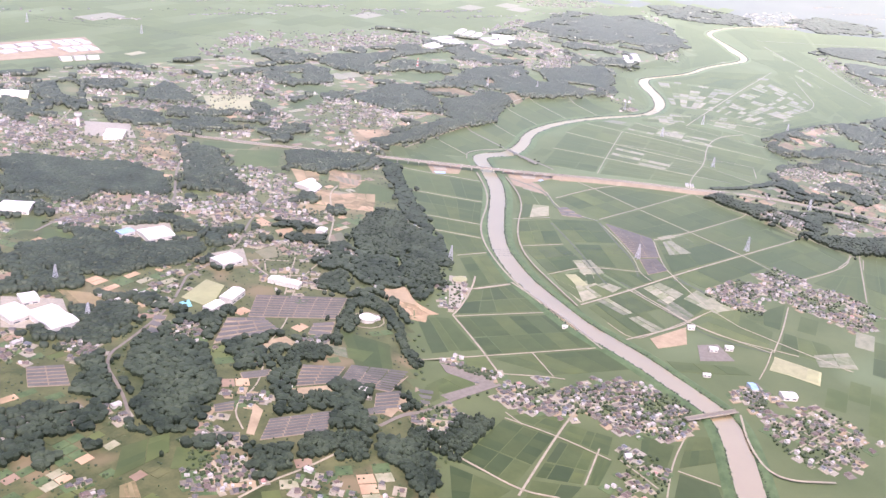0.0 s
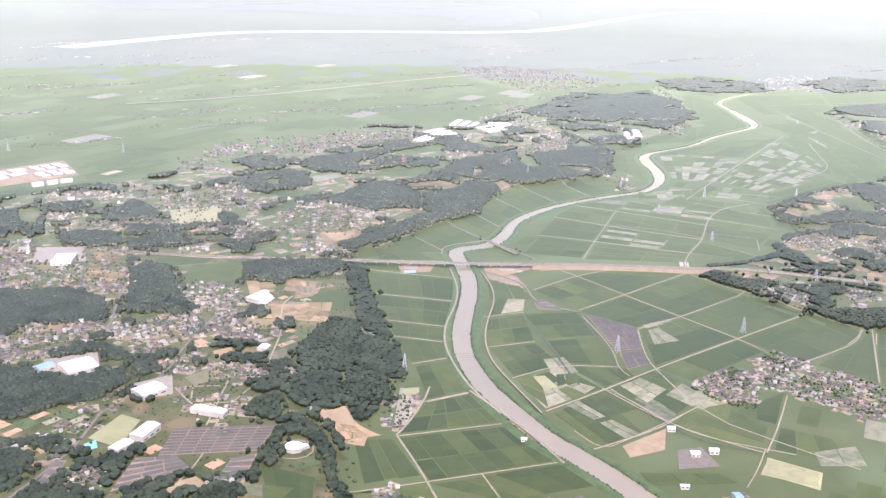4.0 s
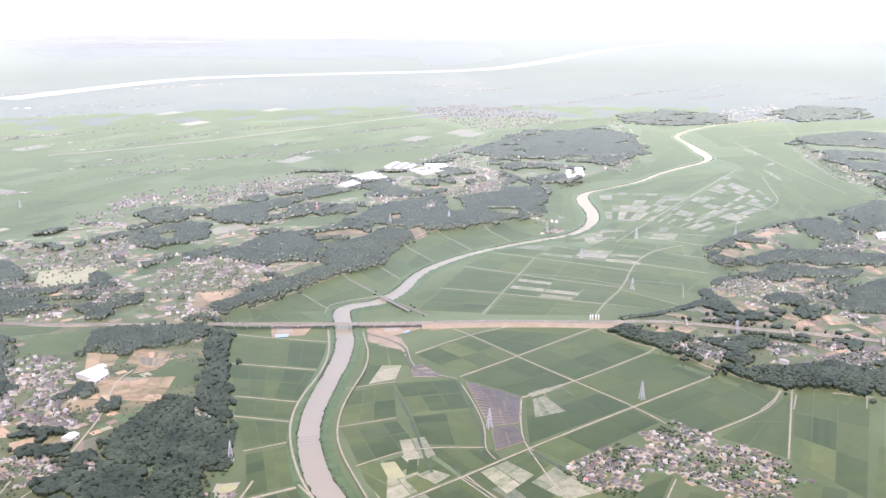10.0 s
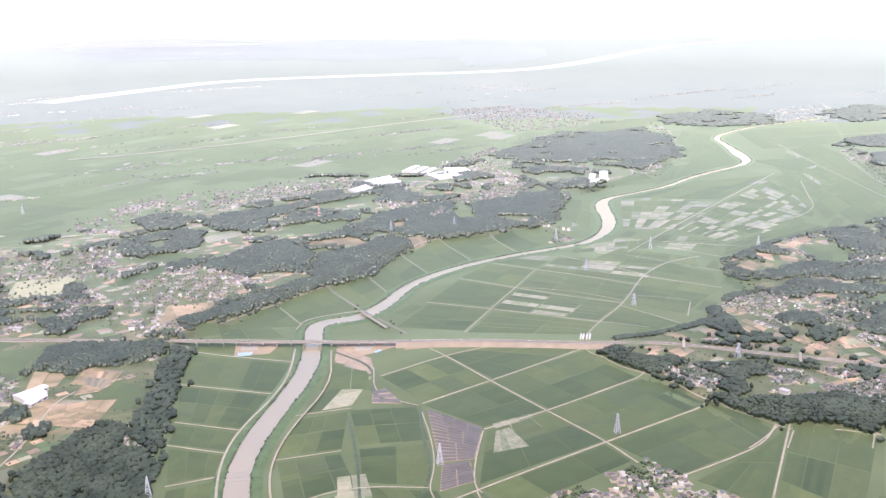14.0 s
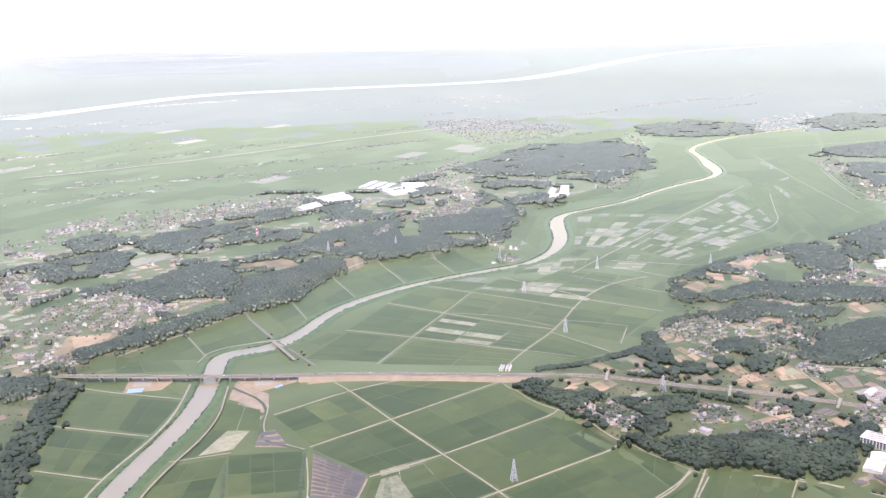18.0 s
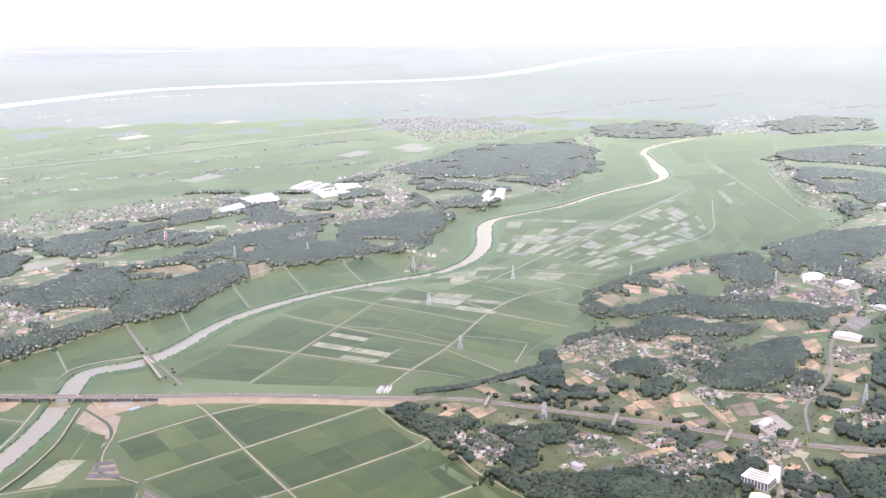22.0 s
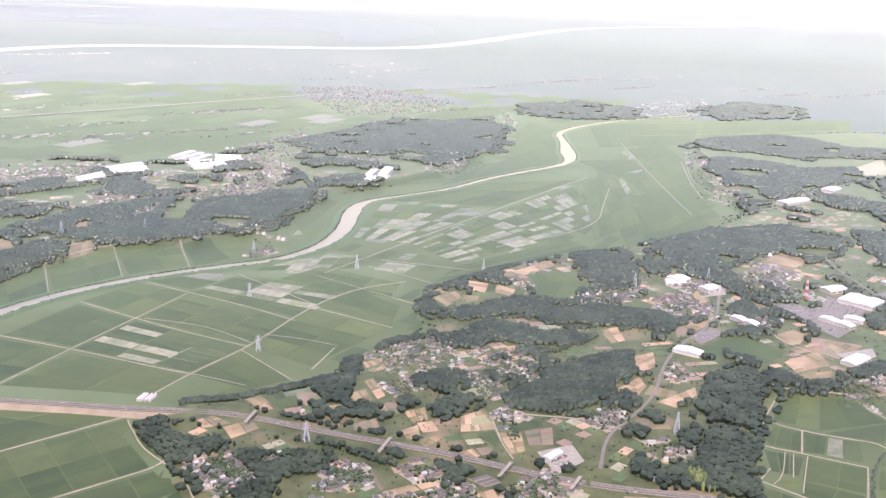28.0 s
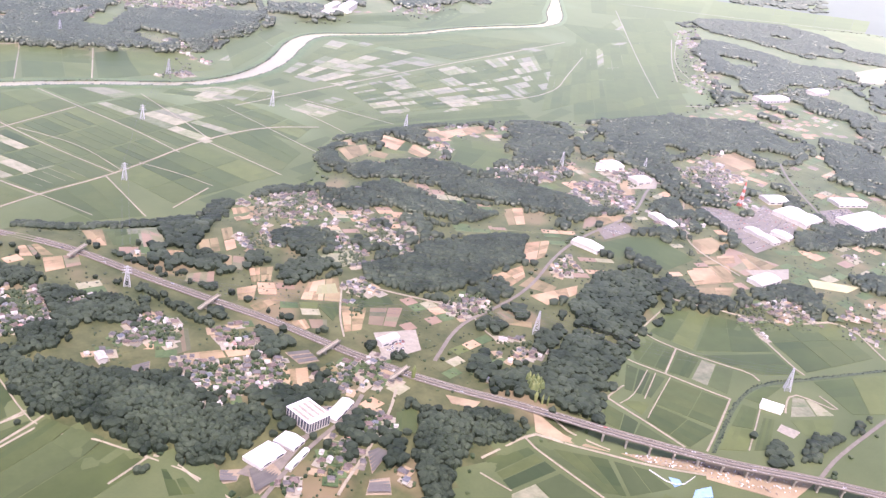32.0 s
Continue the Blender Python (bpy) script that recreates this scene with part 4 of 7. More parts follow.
paddies(1, 1, "p", [(892, 523), (906, 518), (900, 507), (888, 510)])
paddies(2, 1, "b", [(1155, 585), (1185, 583), (1154, 554), (1120, 546)])
paddies(2, 1, "b", [(1072, 538), (1120, 546), (1108, 527), (1083, 516)])
paddies(1, 1, "b", [(1265, 616), (1317, 610), (1274, 600), (1249, 599)])
paddies(1, 1, "b", [(1569, 719), (1633, 734), (1654, 703), (1600, 687)])
paddies(2, 1, "b", [(1184, 658), (1208, 655), (1183, 619), (1163, 621)])
paddies(1, 1, "b", [(1342, 540), (1372, 531), (1354, 516), (1328, 523)])
paddies(2, 1, "b", [(1324, 505), (1356, 496), (1373, 459), (1330, 460)])
paddies(2, 1, "b", [(1281, 489), (1315, 483), (1301, 457), (1271, 466)])
paddies(1, 1, "l", [(1215, 562), (1273, 565), (1318, 553), (1221, 529)])
paddies(1, 1, "l", [(938, 540), (971, 534), (968, 521), (940, 525)])
paddies(1, 1, "b", [(844, 468), (862, 465), (852, 443), (835, 446)])
paddies(1, 1, "b", [(866, 460), (882, 465), (879, 451), (864, 449)])
paddies(2, 1, "b", [(793, 509), (835, 502), (834, 492), (792, 498)])
paddies(1, 1, "b", [(791, 537), (806, 540), (797, 511), (783, 509)])
paddies(3, 1, "l", [(638, 1468), (712, 1489), (817, 1479), (784, 1430)])
paddies(3, 1, "l", [(836, 1636), (980, 1648), (964, 1594), (838, 1592)])
paddies(2, 1, "l", [(428, 1460), (473, 1455), (516, 1408), (441, 1387)])
paddies(2, 1, "f", [(700, 1484), (771, 1466), (753, 1406), (691, 1439)])
paddies(2, 1, "f", [(670, 1363), (752, 1361), (753, 1325), (707, 1304)])
paddies(2, 1, "f", [(549, 1519), (618, 1542), (620, 1493), (545, 1478)])
paddies(1, 1, "b", [(680, 1367), (717, 1368), (724, 1341), (679, 1343)])
paddies(1, 1, "b", [(817, 1299), (846, 1298), (828, 1247), (803, 1254)])
paddies(1, 1, "b", [(863, 1404), (889, 1404), (859, 1358), (836, 1362)])
paddies(2, 1, "f", [(1392, 1228), (1418, 1190), (1463, 1215), (1437, 1255)])
paddies(2, 1, "f", [(1172, 1140), (1202, 1099), (1244, 1124), (1214, 1166)])
paddies(2, 1, "f", [(1221, 1094), (1248, 1057), (1284, 1076), (1257, 1114)])
paddies(2, 1, "f", [(1071, 1076), (1097, 1041), (1134, 1063), (1107, 1098)])
paddies(2, 1, "f", [(1010, 1048), (1042, 1009), (1070, 1025), (1038, 1066)])
paddies(2, 1, "f", [(1114, 998), (1140, 965), (1177, 984), (1151, 1018)])
paddies(2, 1, "f", [(1308, 1045), (1329, 1016), (1368, 1034), (1346, 1065)])
paddies(2, 1, "f", [(1405, 1127), (1433, 1087), (1477, 1109), (1449, 1151)])
paddies(2, 1, "f", [(1467, 1098), (1488, 1066), (1544, 1092), (1521, 1125)])
paddies(2, 1, "f", [(1588, 1185), (1622, 1132), (1675, 1157), (1641, 1212)])
paddies(2, 1, "f", [(1481, 1027), (1497, 1003), (1533, 1019), (1517, 1043)])
paddies(2, 1, "f", [(1322, 964), (1334, 947), (1364, 960), (1351, 978)])
paddies(2, 1, "f", [(1370, 962), (1380, 947), (1411, 961), (1401, 975)])
paddies(2, 1, "f", [(1477, 1143), (1500, 1110), (1537, 1129), (1515, 1163)])
paddies(2, 1, "f", [(1212, 1286), (1227, 1265), (1262, 1289), (1247, 1311)])
paddies(2, 1, "f", [(1746, 1440), (1771, 1397), (1810, 1419), (1785, 1463)])
paddies(2, 1, "f", [(1372, 1283), (1390, 1257), (1422, 1276), (1404, 1303)])
paddies(2, 1, "f", [(1236, 988), (1254, 964), (1285, 979), (1267, 1003)])
paddies(2, 1, "f", [(1684, 1256), (1702, 1227), (1742, 1248), (1725, 1277)])
paddies(2, 1, "f", [(1346, 1016), (1357, 1001), (1380, 1012), (1369, 1027)])
paddies(2, 1, "f", [(1169, 1022), (1190, 994), (1220, 1010), (1198, 1038)])
paddies(2, 1, "f", [(1335, 1114), (1357, 1083), (1394, 1102), (1371, 1134)])
paddies(1, 2, "f", [(1108, 1204), (1123, 1202), (1182, 1259), (1173, 1266)])
paddies(2, 1, "b", [(130, 953), (155, 952), (179, 905), (161, 880)])
paddies(2, 1, "b", [(191, 984), (232, 977), (198, 956), (175, 962)])
paddies(3, 1, "b", [(109, 929), (171, 944), (189, 900), (164, 872)])
paddies(1, 1, "l", [(120, 1138), (181, 1125), (151, 1069), (92, 1088)])
paddies(1, 1, "l", [(343, 1346), (438, 1392), (413, 1339), (343, 1318)])
paddies(1, 1, "b", [(-105, 1034), (-76, 1045), (-94, 1011), (-121, 1005)])
paddies(2, 1, "b", [(20, 1227), (48, 1171), (25, 1141), (1, 1193)])
paddies(2, 1, "b", [(52, 1288), (82, 1259), (57, 1225), (33, 1256)])
paddies(1, 1, "b", [(22, 682), (57, 680), (48, 651), (20, 665)])
paddies(1, 1, "b", [(29, 655), (53, 634), (34, 616), (21, 631)])
paddies(1, 1, "m", [(-207, 983), (-185, 945), (-198, 926), (-220, 955)])
paddies(1, 1, "l", [(-224, 1020), (-191, 1012), (-215, 978), (-235, 986)])
paddies(2, 1, "m", [(-97, 624), (-59, 582), (-79, 572), (-95, 599)])
paddies(1, 1, "b", [(18, 872), (40, 870), (32, 846), (11, 847)])
paddies(2, 1, "l", [(-46, 523), (-7, 527), (-6, 498), (-38, 491)])
paddies(2, 1, "l", [(-74, 514), (-31, 525), (-50, 499), (-77, 496)])
paddies(1, 1, "p", [(-36, 828), (2, 834), (1, 808), (-37, 803)])
paddies(1, 1, "p", [(60, 830), (87, 835), (73, 804), (49, 808)])
paddies(6, 5, "m", [(1824, 1270), (2150, 1481), (2026, 1246), (1736, 1091)])
paddies(7, 4, "g", [(2159, 1480), (2312, 1500), (1969, 1089), (1748, 973)])
paddies(5, 4, "l", [(1724, 1059), (1951, 1171), (1770, 968), (1642, 935)])
paddies(6, 3, "g", [(1505, 1084), (1760, 1218), (1710, 1079), (1497, 981)])
paddies(4, 3, "l", [(1418, 1100), (1540, 1142), (1468, 974), (1353, 948)])
paddies(2, 1, "f", [(304, 659), (327, 649), (310, 611), (284, 625)])
paddies(1, 1, "y", [(262, 633), (275, 627), (264, 597), (249, 603)])
paddies(2, 1, "f", [(260, 595), (290, 595), (296, 574), (254, 566)])
paddies(2, 1, "g", [(286, 622), (306, 611), (294, 595), (264, 599)])
paddies(2, 1, "f", [(240, 567), (258, 566), (253, 522), (238, 525)])
paddies(2, 1, "f", [(238, 521), (253, 519), (252, 477), (233, 483)])
paddies(3, 1, "m", [(319, 563), (373, 563), (378, 532), (309, 518)])
paddies(2, 1, "f", [(377, 527), (369, 484), (339, 487), (339, 520)])
paddies(1, 1, "f", [(351, 477), (381, 468), (339, 446), (328, 475)])
paddies(3, 1, "d", [(260, 565), (308, 564), (305, 515), (255, 520)])
paddies(1, 1, "f", [(468, 645), (484, 643), (472, 600), (436, 610)])
paddies(2, 1, "m", [(435, 891), (455, 848), (431, 801), (388, 835)])
yard("earth", [(220, 476), (279, 473), (245, 448), (209, 458)])
yard("asphalt", [(254, 441), (276, 431), (260, 400), (227, 419)])
paddies(2, 1, "f", [(351, 363), (393, 346), (366, 320), (332, 346)])
paddies(1, 1, "y", [(307, 383), (321, 340), (298, 328), (276, 371)])
paddies(3, 1, "m", [(195, 437), (249, 393), (249, 374), (186, 416)])
yard("earth", [(384, 1026), (427, 990), (396, 965), (360, 983)])
yard("earth", [(471, 953), (549, 894), (503, 891), (467, 892)])
yard("concrete", [(383, 1011), (399, 1000), (391, 985), (374, 994)])
yard("concrete", [(485, 925), (508, 911), (493, 902), (478, 910)])
yard("concrete", [(515, 908), (534, 898), (523, 893), (510, 899)])
yard("earth", [(541, 897), (602, 854), (567, 860), (525, 878)])
yard("tarp", [(368, 989), (383, 981), (377, 973), (363, 980)])
yard("tarp", [(493, 894), (503, 896), (503, 891), (493, 889)])
yard("earth", [(981, 363), (991, 338), (1009, 314), (972, 348)])
yard("earth", [(1016, 309), (1066, 278), (1056, 269), (1027, 293)])
yard("earth", [(1066, 278), (1121, 230), (1088, 224), (1052, 265)])
yard("tarp", [(1028, 277), (1033, 272), (1031, 268), (1024, 268)])
yard("tarp", [(1035, 260), (1048, 258), (1041, 250), (1027, 255)])
yard("concrete", [(1159, 286), (1165, 273), (1153, 270), (1149, 282)])
yard("earth", [(934, 401), (952, 385), (944, 381), (932, 391)])
yard("asphalt", [(1423, 609), (1454, 589), (1466, 506), (1388, 494)])
yard("asphalt", [(1459, 566), (1519, 586), (1507, 529), (1464, 508)])
yard("asphalt", [(1581, 553), (1633, 549), (1613, 505), (1555, 512)])
yard("asphalt", [(1254, 591), (1297, 594), (1293, 574), (1243, 567)])
yard("asphalt", [(774, 384), (807, 393), (834, 400), (788, 367)])
yard("asphalt", [(823, 414), (849, 420), (863, 415), (826, 400)])
yard("concrete", [(1395, 680), (1438, 680), (1412, 659), (1374, 668)])
yard("concrete", [(929, 489), (962, 482), (950, 456), (916, 453)])
yard("concrete", [(1341, 469), (1392, 456), (1372, 441), (1336, 444)])
yard("sand", [(1394, 434), (1435, 403), (1410, 400), (1383, 420)])
yard("sand", [(2397, 1047), (2567, 1077), (2399, 973), (2315, 979)])
yard("sand", [(-158, 761), (-117, 787), (-108, 766), (-144, 729)])
yard("pool", [(-165, 752), (-154, 753), (-158, 739), (-170, 740)])
yard("concrete", [(-301, 837), (-255, 807), (-270, 744), (-321, 778)])
yard("concrete", [(-131, 953), (-80, 940), (-93, 900), (-145, 915)])
yard("concrete", [(-83, 843), (-42, 841), (-61, 799), (-96, 808)])
yard("concrete", [(132, 691), (150, 682), (89, 625), (78, 631)])
yard("asphalt", [(-9, 545), (26, 501), (0, 493), (-15, 530)])
yard("asphalt", [(-46, 503), (12, 498), (9, 488), (-44, 490)])
yard("sand", [(234, 1437), (320, 1415), (262, 1337), (200, 1355)])
yard("concrete", [(-7, 1351), (48, 1318), (26, 1251), (-34, 1285)])
yard("earth", [(65, 1917), (242, 1946), (221, 1803), (16, 1774)])

# ---- woods ----
M_RANDOM = np.random.RandomState(11)


def crown_shapes(count, rings, seg, cone):
    """Uneven leafy domes, of unit radius and height; the lowest ring is drawn in."""
    shapes = []
    for k in range(count):
        v = []
        for r in range(rings):
            s = r / rings
            rad = (1.0 - s) ** 0.8 if cone else math.cos(s * math.pi / 2 * 0.96)
            rad = 0.66 if r == 0 else rad * 1.08
            z = s if cone else math.sin(s * math.pi / 2)
            for i in range(seg):
                a = 2 * math.pi * (i + 0.5 * (r % 2)) / seg
                w = rad * M_RANDOM.uniform(0.72, 1.22)
                v.append((w * math.cos(a), w * math.sin(a), z + (M_RANDOM.uniform(-0.13, 0.13) if r else 0)))
        v.append((M_RANDOM.uniform(-0.1, 0.1), M_RANDOM.uniform(-0.1, 0.1), 1.0 + M_RANDOM.uniform(-0.05, 0.1)))
        shapes.append(v)
    f = []
    for r in range(rings - 1):
        for i in range(seg):
            a, b, c, d = r * seg + i, r * seg + (i + 1) % seg, (r + 1) * seg + i, (r + 1) * seg + (i + 1) % seg
            f += [(a, b, c), (b, d, c)] if r % 2 == 0 else [(a, b, d), (a, d, c)]
    top = rings * seg
    f += [((rings - 1) * seg + i, (rings - 1) * seg + (i + 1) % seg, top) for i in range(seg)]
    return np.array(shapes), np.array(f)


SHAPES = {False: (crown_shapes(14, 3, 7, False), crown_shapes(8, 3, 7, True)[0], 7), True: (crown_shapes(14, 2, 6, False), crown_shapes(8, 2, 6, True)[0], 6)}


def crowns(name, pts, radius, height, mat, cone_share=0.25, sink=0.25, plain=False, vary=0.2, relief=1.0):
    """One leafy mesh of many separate crowns standing on the land; plain: fewer faces for those far off."""
    n = len(pts)
    (domes, faces), cones, seg = SHAPES[plain]
    z = land(pts[:, 0], pts[:, 1])
    kind = M_RANDOM.rand(n) < cone_share
    base = np.where(kind[:, None, None], cones[M_RANDOM.randint(0, len(cones), n)], domes[M_RANDOM.randint(0, len(domes), n)])
    turn = M_RANDOM.rand(n) * 6.283
    size = radius * M_RANDOM.uniform(0.65, 1.35, n)
    tall = height * M_RANDOM.uniform(1 - vary, 1 + vary, n) * np.where(kind, 1.15, 1.0)
    c, s = np.cos(turn)[:, None], np.sin(turn)[:, None]
    wide = np.where(kind, 0.8, 1.0)[:, None] * size[:, None]
    x = (base[:, :, 0] * c - base[:, :, 1] * s) * wide + pts[:, 0:1]
    y = (base[:, :, 0] * s + base[:, :, 1] * c) * wide + pts[:, 1:2]
    zz = base[:, :, 2] * (tall * relief)[:, None] + z[:, None] + (tall * sink)[:, None] - 0.5
    zz[:, :seg] = z[:, None] - 0.6
    v = np.stack([x, y, zz], 2).reshape(-1, 3)
    k = base.shape[1]
    f = (faces[None] + (np.arange(n) * k)[:, None, None]).reshape(-1, 3)
    return mesh_of(name, far(v), f, [mat], None, plain)


def scatter(poly, step, keep=1.0):
    p = np.array(poly, float)
    x0, y0, x1, y1 = *p.min(0), *p.max(0)
    gx, gy = np.meshgrid(np.arange(x0, x1, step), np.arange(y0, y1, step))
    gx, gy = gx.ravel() + M_RANDOM.uniform(-0.5, 0.5, gx.size) * step, gy.ravel() + M_RANDOM.uniform(-0.5, 0.5, gy.size) * step
    odd, gap = inside(gx, gy, [tuple(q) for q in poly])
    wave = 0.045 if step < 3.8 else 0.026 if step < 6 else 0.014
    ragged = np.array([noise.noise((a * wave, b * wave, 0.0)) for a, b in zip(gx, gy)]) if gx.size < 30000 else np.zeros(gx.size)
    ragged *= 1.2 if step < 3.8 else 2.0 if step < 6 else 0.8 * step
    holes = np.array([noise.noise((a * 0.012, b * 0.012, 9.0)) for a, b in zip(gx, gy)]) if step > 4.5 and gx.size < 30000 else np.zeros(gx.size)
    odd &= (holes > -0.33) | (gap < 10)
    ok = (odd & (gap > 3 + 7 * ragged) | (~odd & (gap < 7 * ragged - 1))) & (M_RANDOM.rand(gx.size) < keep)
    return np.stack([gx, gy], 1)[ok]


def woods(poly):
    take(poly, 2.0, WOODED)
    d = np.hypot(*(np.mean(poly, 0) - (300, 0)))
    step = 2.45 if d < 620 else 3.0 if d < 800 else 3.9 if d < 1300 else 4.8 if d < 1900 else 7.0 if d < 3000 else 14.0
    pts = scatter(poly, step)
    pts = pts[free(pts)] if d < 2300 else pts
    if len(pts):
        odd, gap = inside(pts[:, 0], pts[:, 1], poly)
        rim = np.where(odd, np.clip(1.25 - gap / (2.2 * step), 0, 1), 1.0)  # trees at the edge are lower and rounder
        near = d < 900
        me = crowns("woods", pts, step * (0.92 if d < 800 else 0.97), min(5.0, 3.4 + 0.33 * step) * (1 - 0.12 * rim), M_WOODS, 0.3 if near else 0.05,
                    (0.7 if near else 0.8) - 0.4 * rim, not near, 0.2 if near else 0.12, (0.6 if near else 0.45) + 0.25 * rim)
        tagged(new("woods", me), "dense dark green mixed woodland with a rough canopy", "woodland", kind="stuff")


def wood_belt(width, line):
    p, side = along(line, 15)
    left, right = p[:, :2] + side * width / 2, p[:, :2] - side * width / 2
    woods([tuple(q) for q in left] + [tuple(q) for q in right[::-1]])



# ---- houses ----
HOUSE_WORDS = [
    ("grey tiled family house with cream walls", 0, 0),
    ("pale grey roofed family house with white walls", 1, 1),
    ("brown tiled farmhouse with cream walls", 2, 0),
    ("slate blue roofed house with white walls", 3, 1),
    ("red tiled house with white walls", 4, 1),
    ("grey tiled old farmhouse with dark boarded walls", 0, 2),
    ("pale sheet roofed shed with white walls", 1, 1),
]


def box(cx, cy, z0, w, d, h):
    v = [(cx + sx * w / 2, cy + sy * d / 2, z0 + k * h) for k in (0, 1) for sx, sy in ((-1, -1), (1, -1), (1, 1), (-1, 1))]
    return v, [(0, 3, 2, 1), (4, 5, 6, 7), (0, 1, 5, 4), (1, 2, 6, 5), (2, 3, 7, 6), (3, 0, 4, 7)]


def roof_shape(cx, cy, z0, w, d, rise, hip, eave=0.55, thick=0.18):
    """A hipped or gabled roof with eaves and a thickness, ridge along x."""
    w2, d2 = w / 2 + eave, d / 2 + eave
    r2 = w2 - (d2 * 0.85 if hip else 0.0)
    v = []
    for k in (-thick, 0.0):
        v += [(cx - w2, cy - d2, z0 + k), (cx + w2, cy - d2, z0 + k), (cx + w2, cy + d2, z0 + k), (cx - w2, cy + d2, z0 + k)]
    v += [(cx - r2, cy, z0 + rise), (cx + r2, cy, z0 + rise)]
    f = [(3, 2, 1, 0), (0, 1, 5, 4), (1, 2, 6, 5), (2, 3, 7, 6), (3, 0, 4, 7), (4, 5, 9, 8), (6, 7, 8, 9), (5, 6, 9), (7, 4, 8)]
    return v, f


def join(*solids):
    v, f = [], []
    for sv, sf in solids:
        f += [tuple(i + len(v) for i in t) for t in sf]
        v += sv
    return v, f


def house_solids(kind):
    """Walls, roofs and panes of one kind of house, each a list of solids."""
    if kind in (0, 3):
        return [box(0, 0, -0.5, 6.2, 4.8, 4.3)], [roof_shape(0, 0, 3.9, 6.2, 4.8, 1.5, True)], [(-1.6, -1), (1.6, -1), (0.0, 1)], 4.8
    if kind in (1, 4):
        return [box(0, 0, -0.5, 5.4, 5.0, 4.5)], [roof_shape(0, 0, 4.1, 5.4, 5.0, 1.7, False)], [(-1.4, -1), (1.3, -1), (0.4, 1)], 5.0
    if kind in (2, 5):
        walls = [box(0, 0, -0.5, 8.2, 5.2, 3.3), box(2.6, -3.4, -0.5, 3.2, 2.4, 2.9)]
        roofs = [roof_shape(0, 0, 2.9, 8.2, 5.2, 2.1, True, 0.7), roof_shape(2.6, -3.2, 2.3, 3.4, 2.6, 0.9, True, 0.4)]
        return walls, roofs, [(-2.6, -1), (-0.4, -1), (2.0, 1)], 5.2
    return [box(0, 0, -0.5, 5.6, 3.4, 2.9)], [roof_shape(0, 0, 2.5, 5.6, 3.4, 0.5, False, 0.3)], [(-1.2, -1), (1.2, -1)], 3.4


def pane_solid(x, s, d):
    return box(x, s * (d / 2 + 0.03), 0.9, 1.5, 0.1, 1.2)


PROTO = []
for kind, (words, roof, wall) in enumerate(HOUSE_WORDS):
    walls, roofs, panes, depth = house_solids(kind)
    PROTO.append((
        mesh_of("wall", *join(*walls), [WALLS[wall]]),
        [mesh_of("roof", *solid, [ROOFS[roof]]) for solid in roofs],
        [mesh_of("window", *pane_solid(x, s, depth), [M_WINDOW]) for x, s in panes],
        words, walls, roofs, roof, wall))

near_houses = [0]
TOWN_MATS = ROOFS + WALLS


def standing_house(kind, x, y, z, turn, size):
    wall, roofs, panes, words = PROTO[kind][:4]
    near_houses[0] += 1
    holder = tagged(new("house"), words, "house", "houses of the villages")
    holder.matrix_basis = Matrix.LocRotScale((x, y, z), Euler((0, 0, turn)), (size, size, size))
    body = piece("wall", wall, holder)
    for me in roofs:
        piece("roof", me, holder)
    for me in panes:
        piece("window", me, body)


def plots(put, lane, big):
    """Yards round the houses: pale gravel, concrete, grass and vegetable beds."""
    v, f, idx = [], [], []
    z = land(put[:, 0], put[:, 1])
    for (x, y), h in zip(put, z):
        w, d, a = rng.uniform(2.6, 5.6) * big, rng.uniform(2.6, 5.6) * big, lane + rng.gauss(0, 0.15)
        x, y, up = x + rng.uniform(-2, 2), y + rng.uniform(-2, 2), h + 0.3 + rng.random() * 0.15
        c, s, n = math.cos(a), math.sin(a), len(v)
        for sx, sy in ((-1, -1), (1, -1), (1, 1), (-1, 1)):
            v.append((x + sx * w * c - sy * d * s, y + sx * w * s + sy * d * c, up))
        v += [(px, py, pz - 0.6) for px, py, pz in v[n:]]
        f += [(n, n + 1, n + 2, n + 3)] + [(n + i, n + 4 + i, n + 4 + (i + 1) % 4, n + (i + 1) % 4) for i in range(4)]
        idx += [rng.choices(range(5), (3, 3, 2, 3, 1))[0]] * 5
    if v:
        mats = [M_TRACK, M_CONCRETE, M_EARTH, M_BANK, M_ASPHALT]
        tagged(new("house_plots", mesh_of("house_plots", far(np.array(v)), f, mats, idx)), "gravel and concrete yards round the houses", "yards", kind="stuff")


def lanes(poly, mid, turn):
    """Narrow lanes that cross a village both ways."""
    for way, gap in ((turn, 24.0), (turn + math.pi / 2, 38.0)):
        u, n = np.array((math.cos(way), math.sin(way))), np.array((-math.sin(way), math.cos(way)))
        for k in range(-4, 5):
            bend = rng.uniform(-0.12, 0.12)
            line = np.array([mid + n * (k * gap + 6 * bend + bend * a) + u * a for a in np.arange(-110, 111, 7.0)])
            odd, _ = inside(line[:, 0], line[:, 1], poly)
            runs, run = [], []
            for q, ok in zip(line, odd & free(line)):
                if ok:
                    run.append(tuple(q))
                elif run:
                    runs.append(run)
                    run = []
            for run in runs + [run]:
                if len(run) > 3:
                    road(3.4, run)


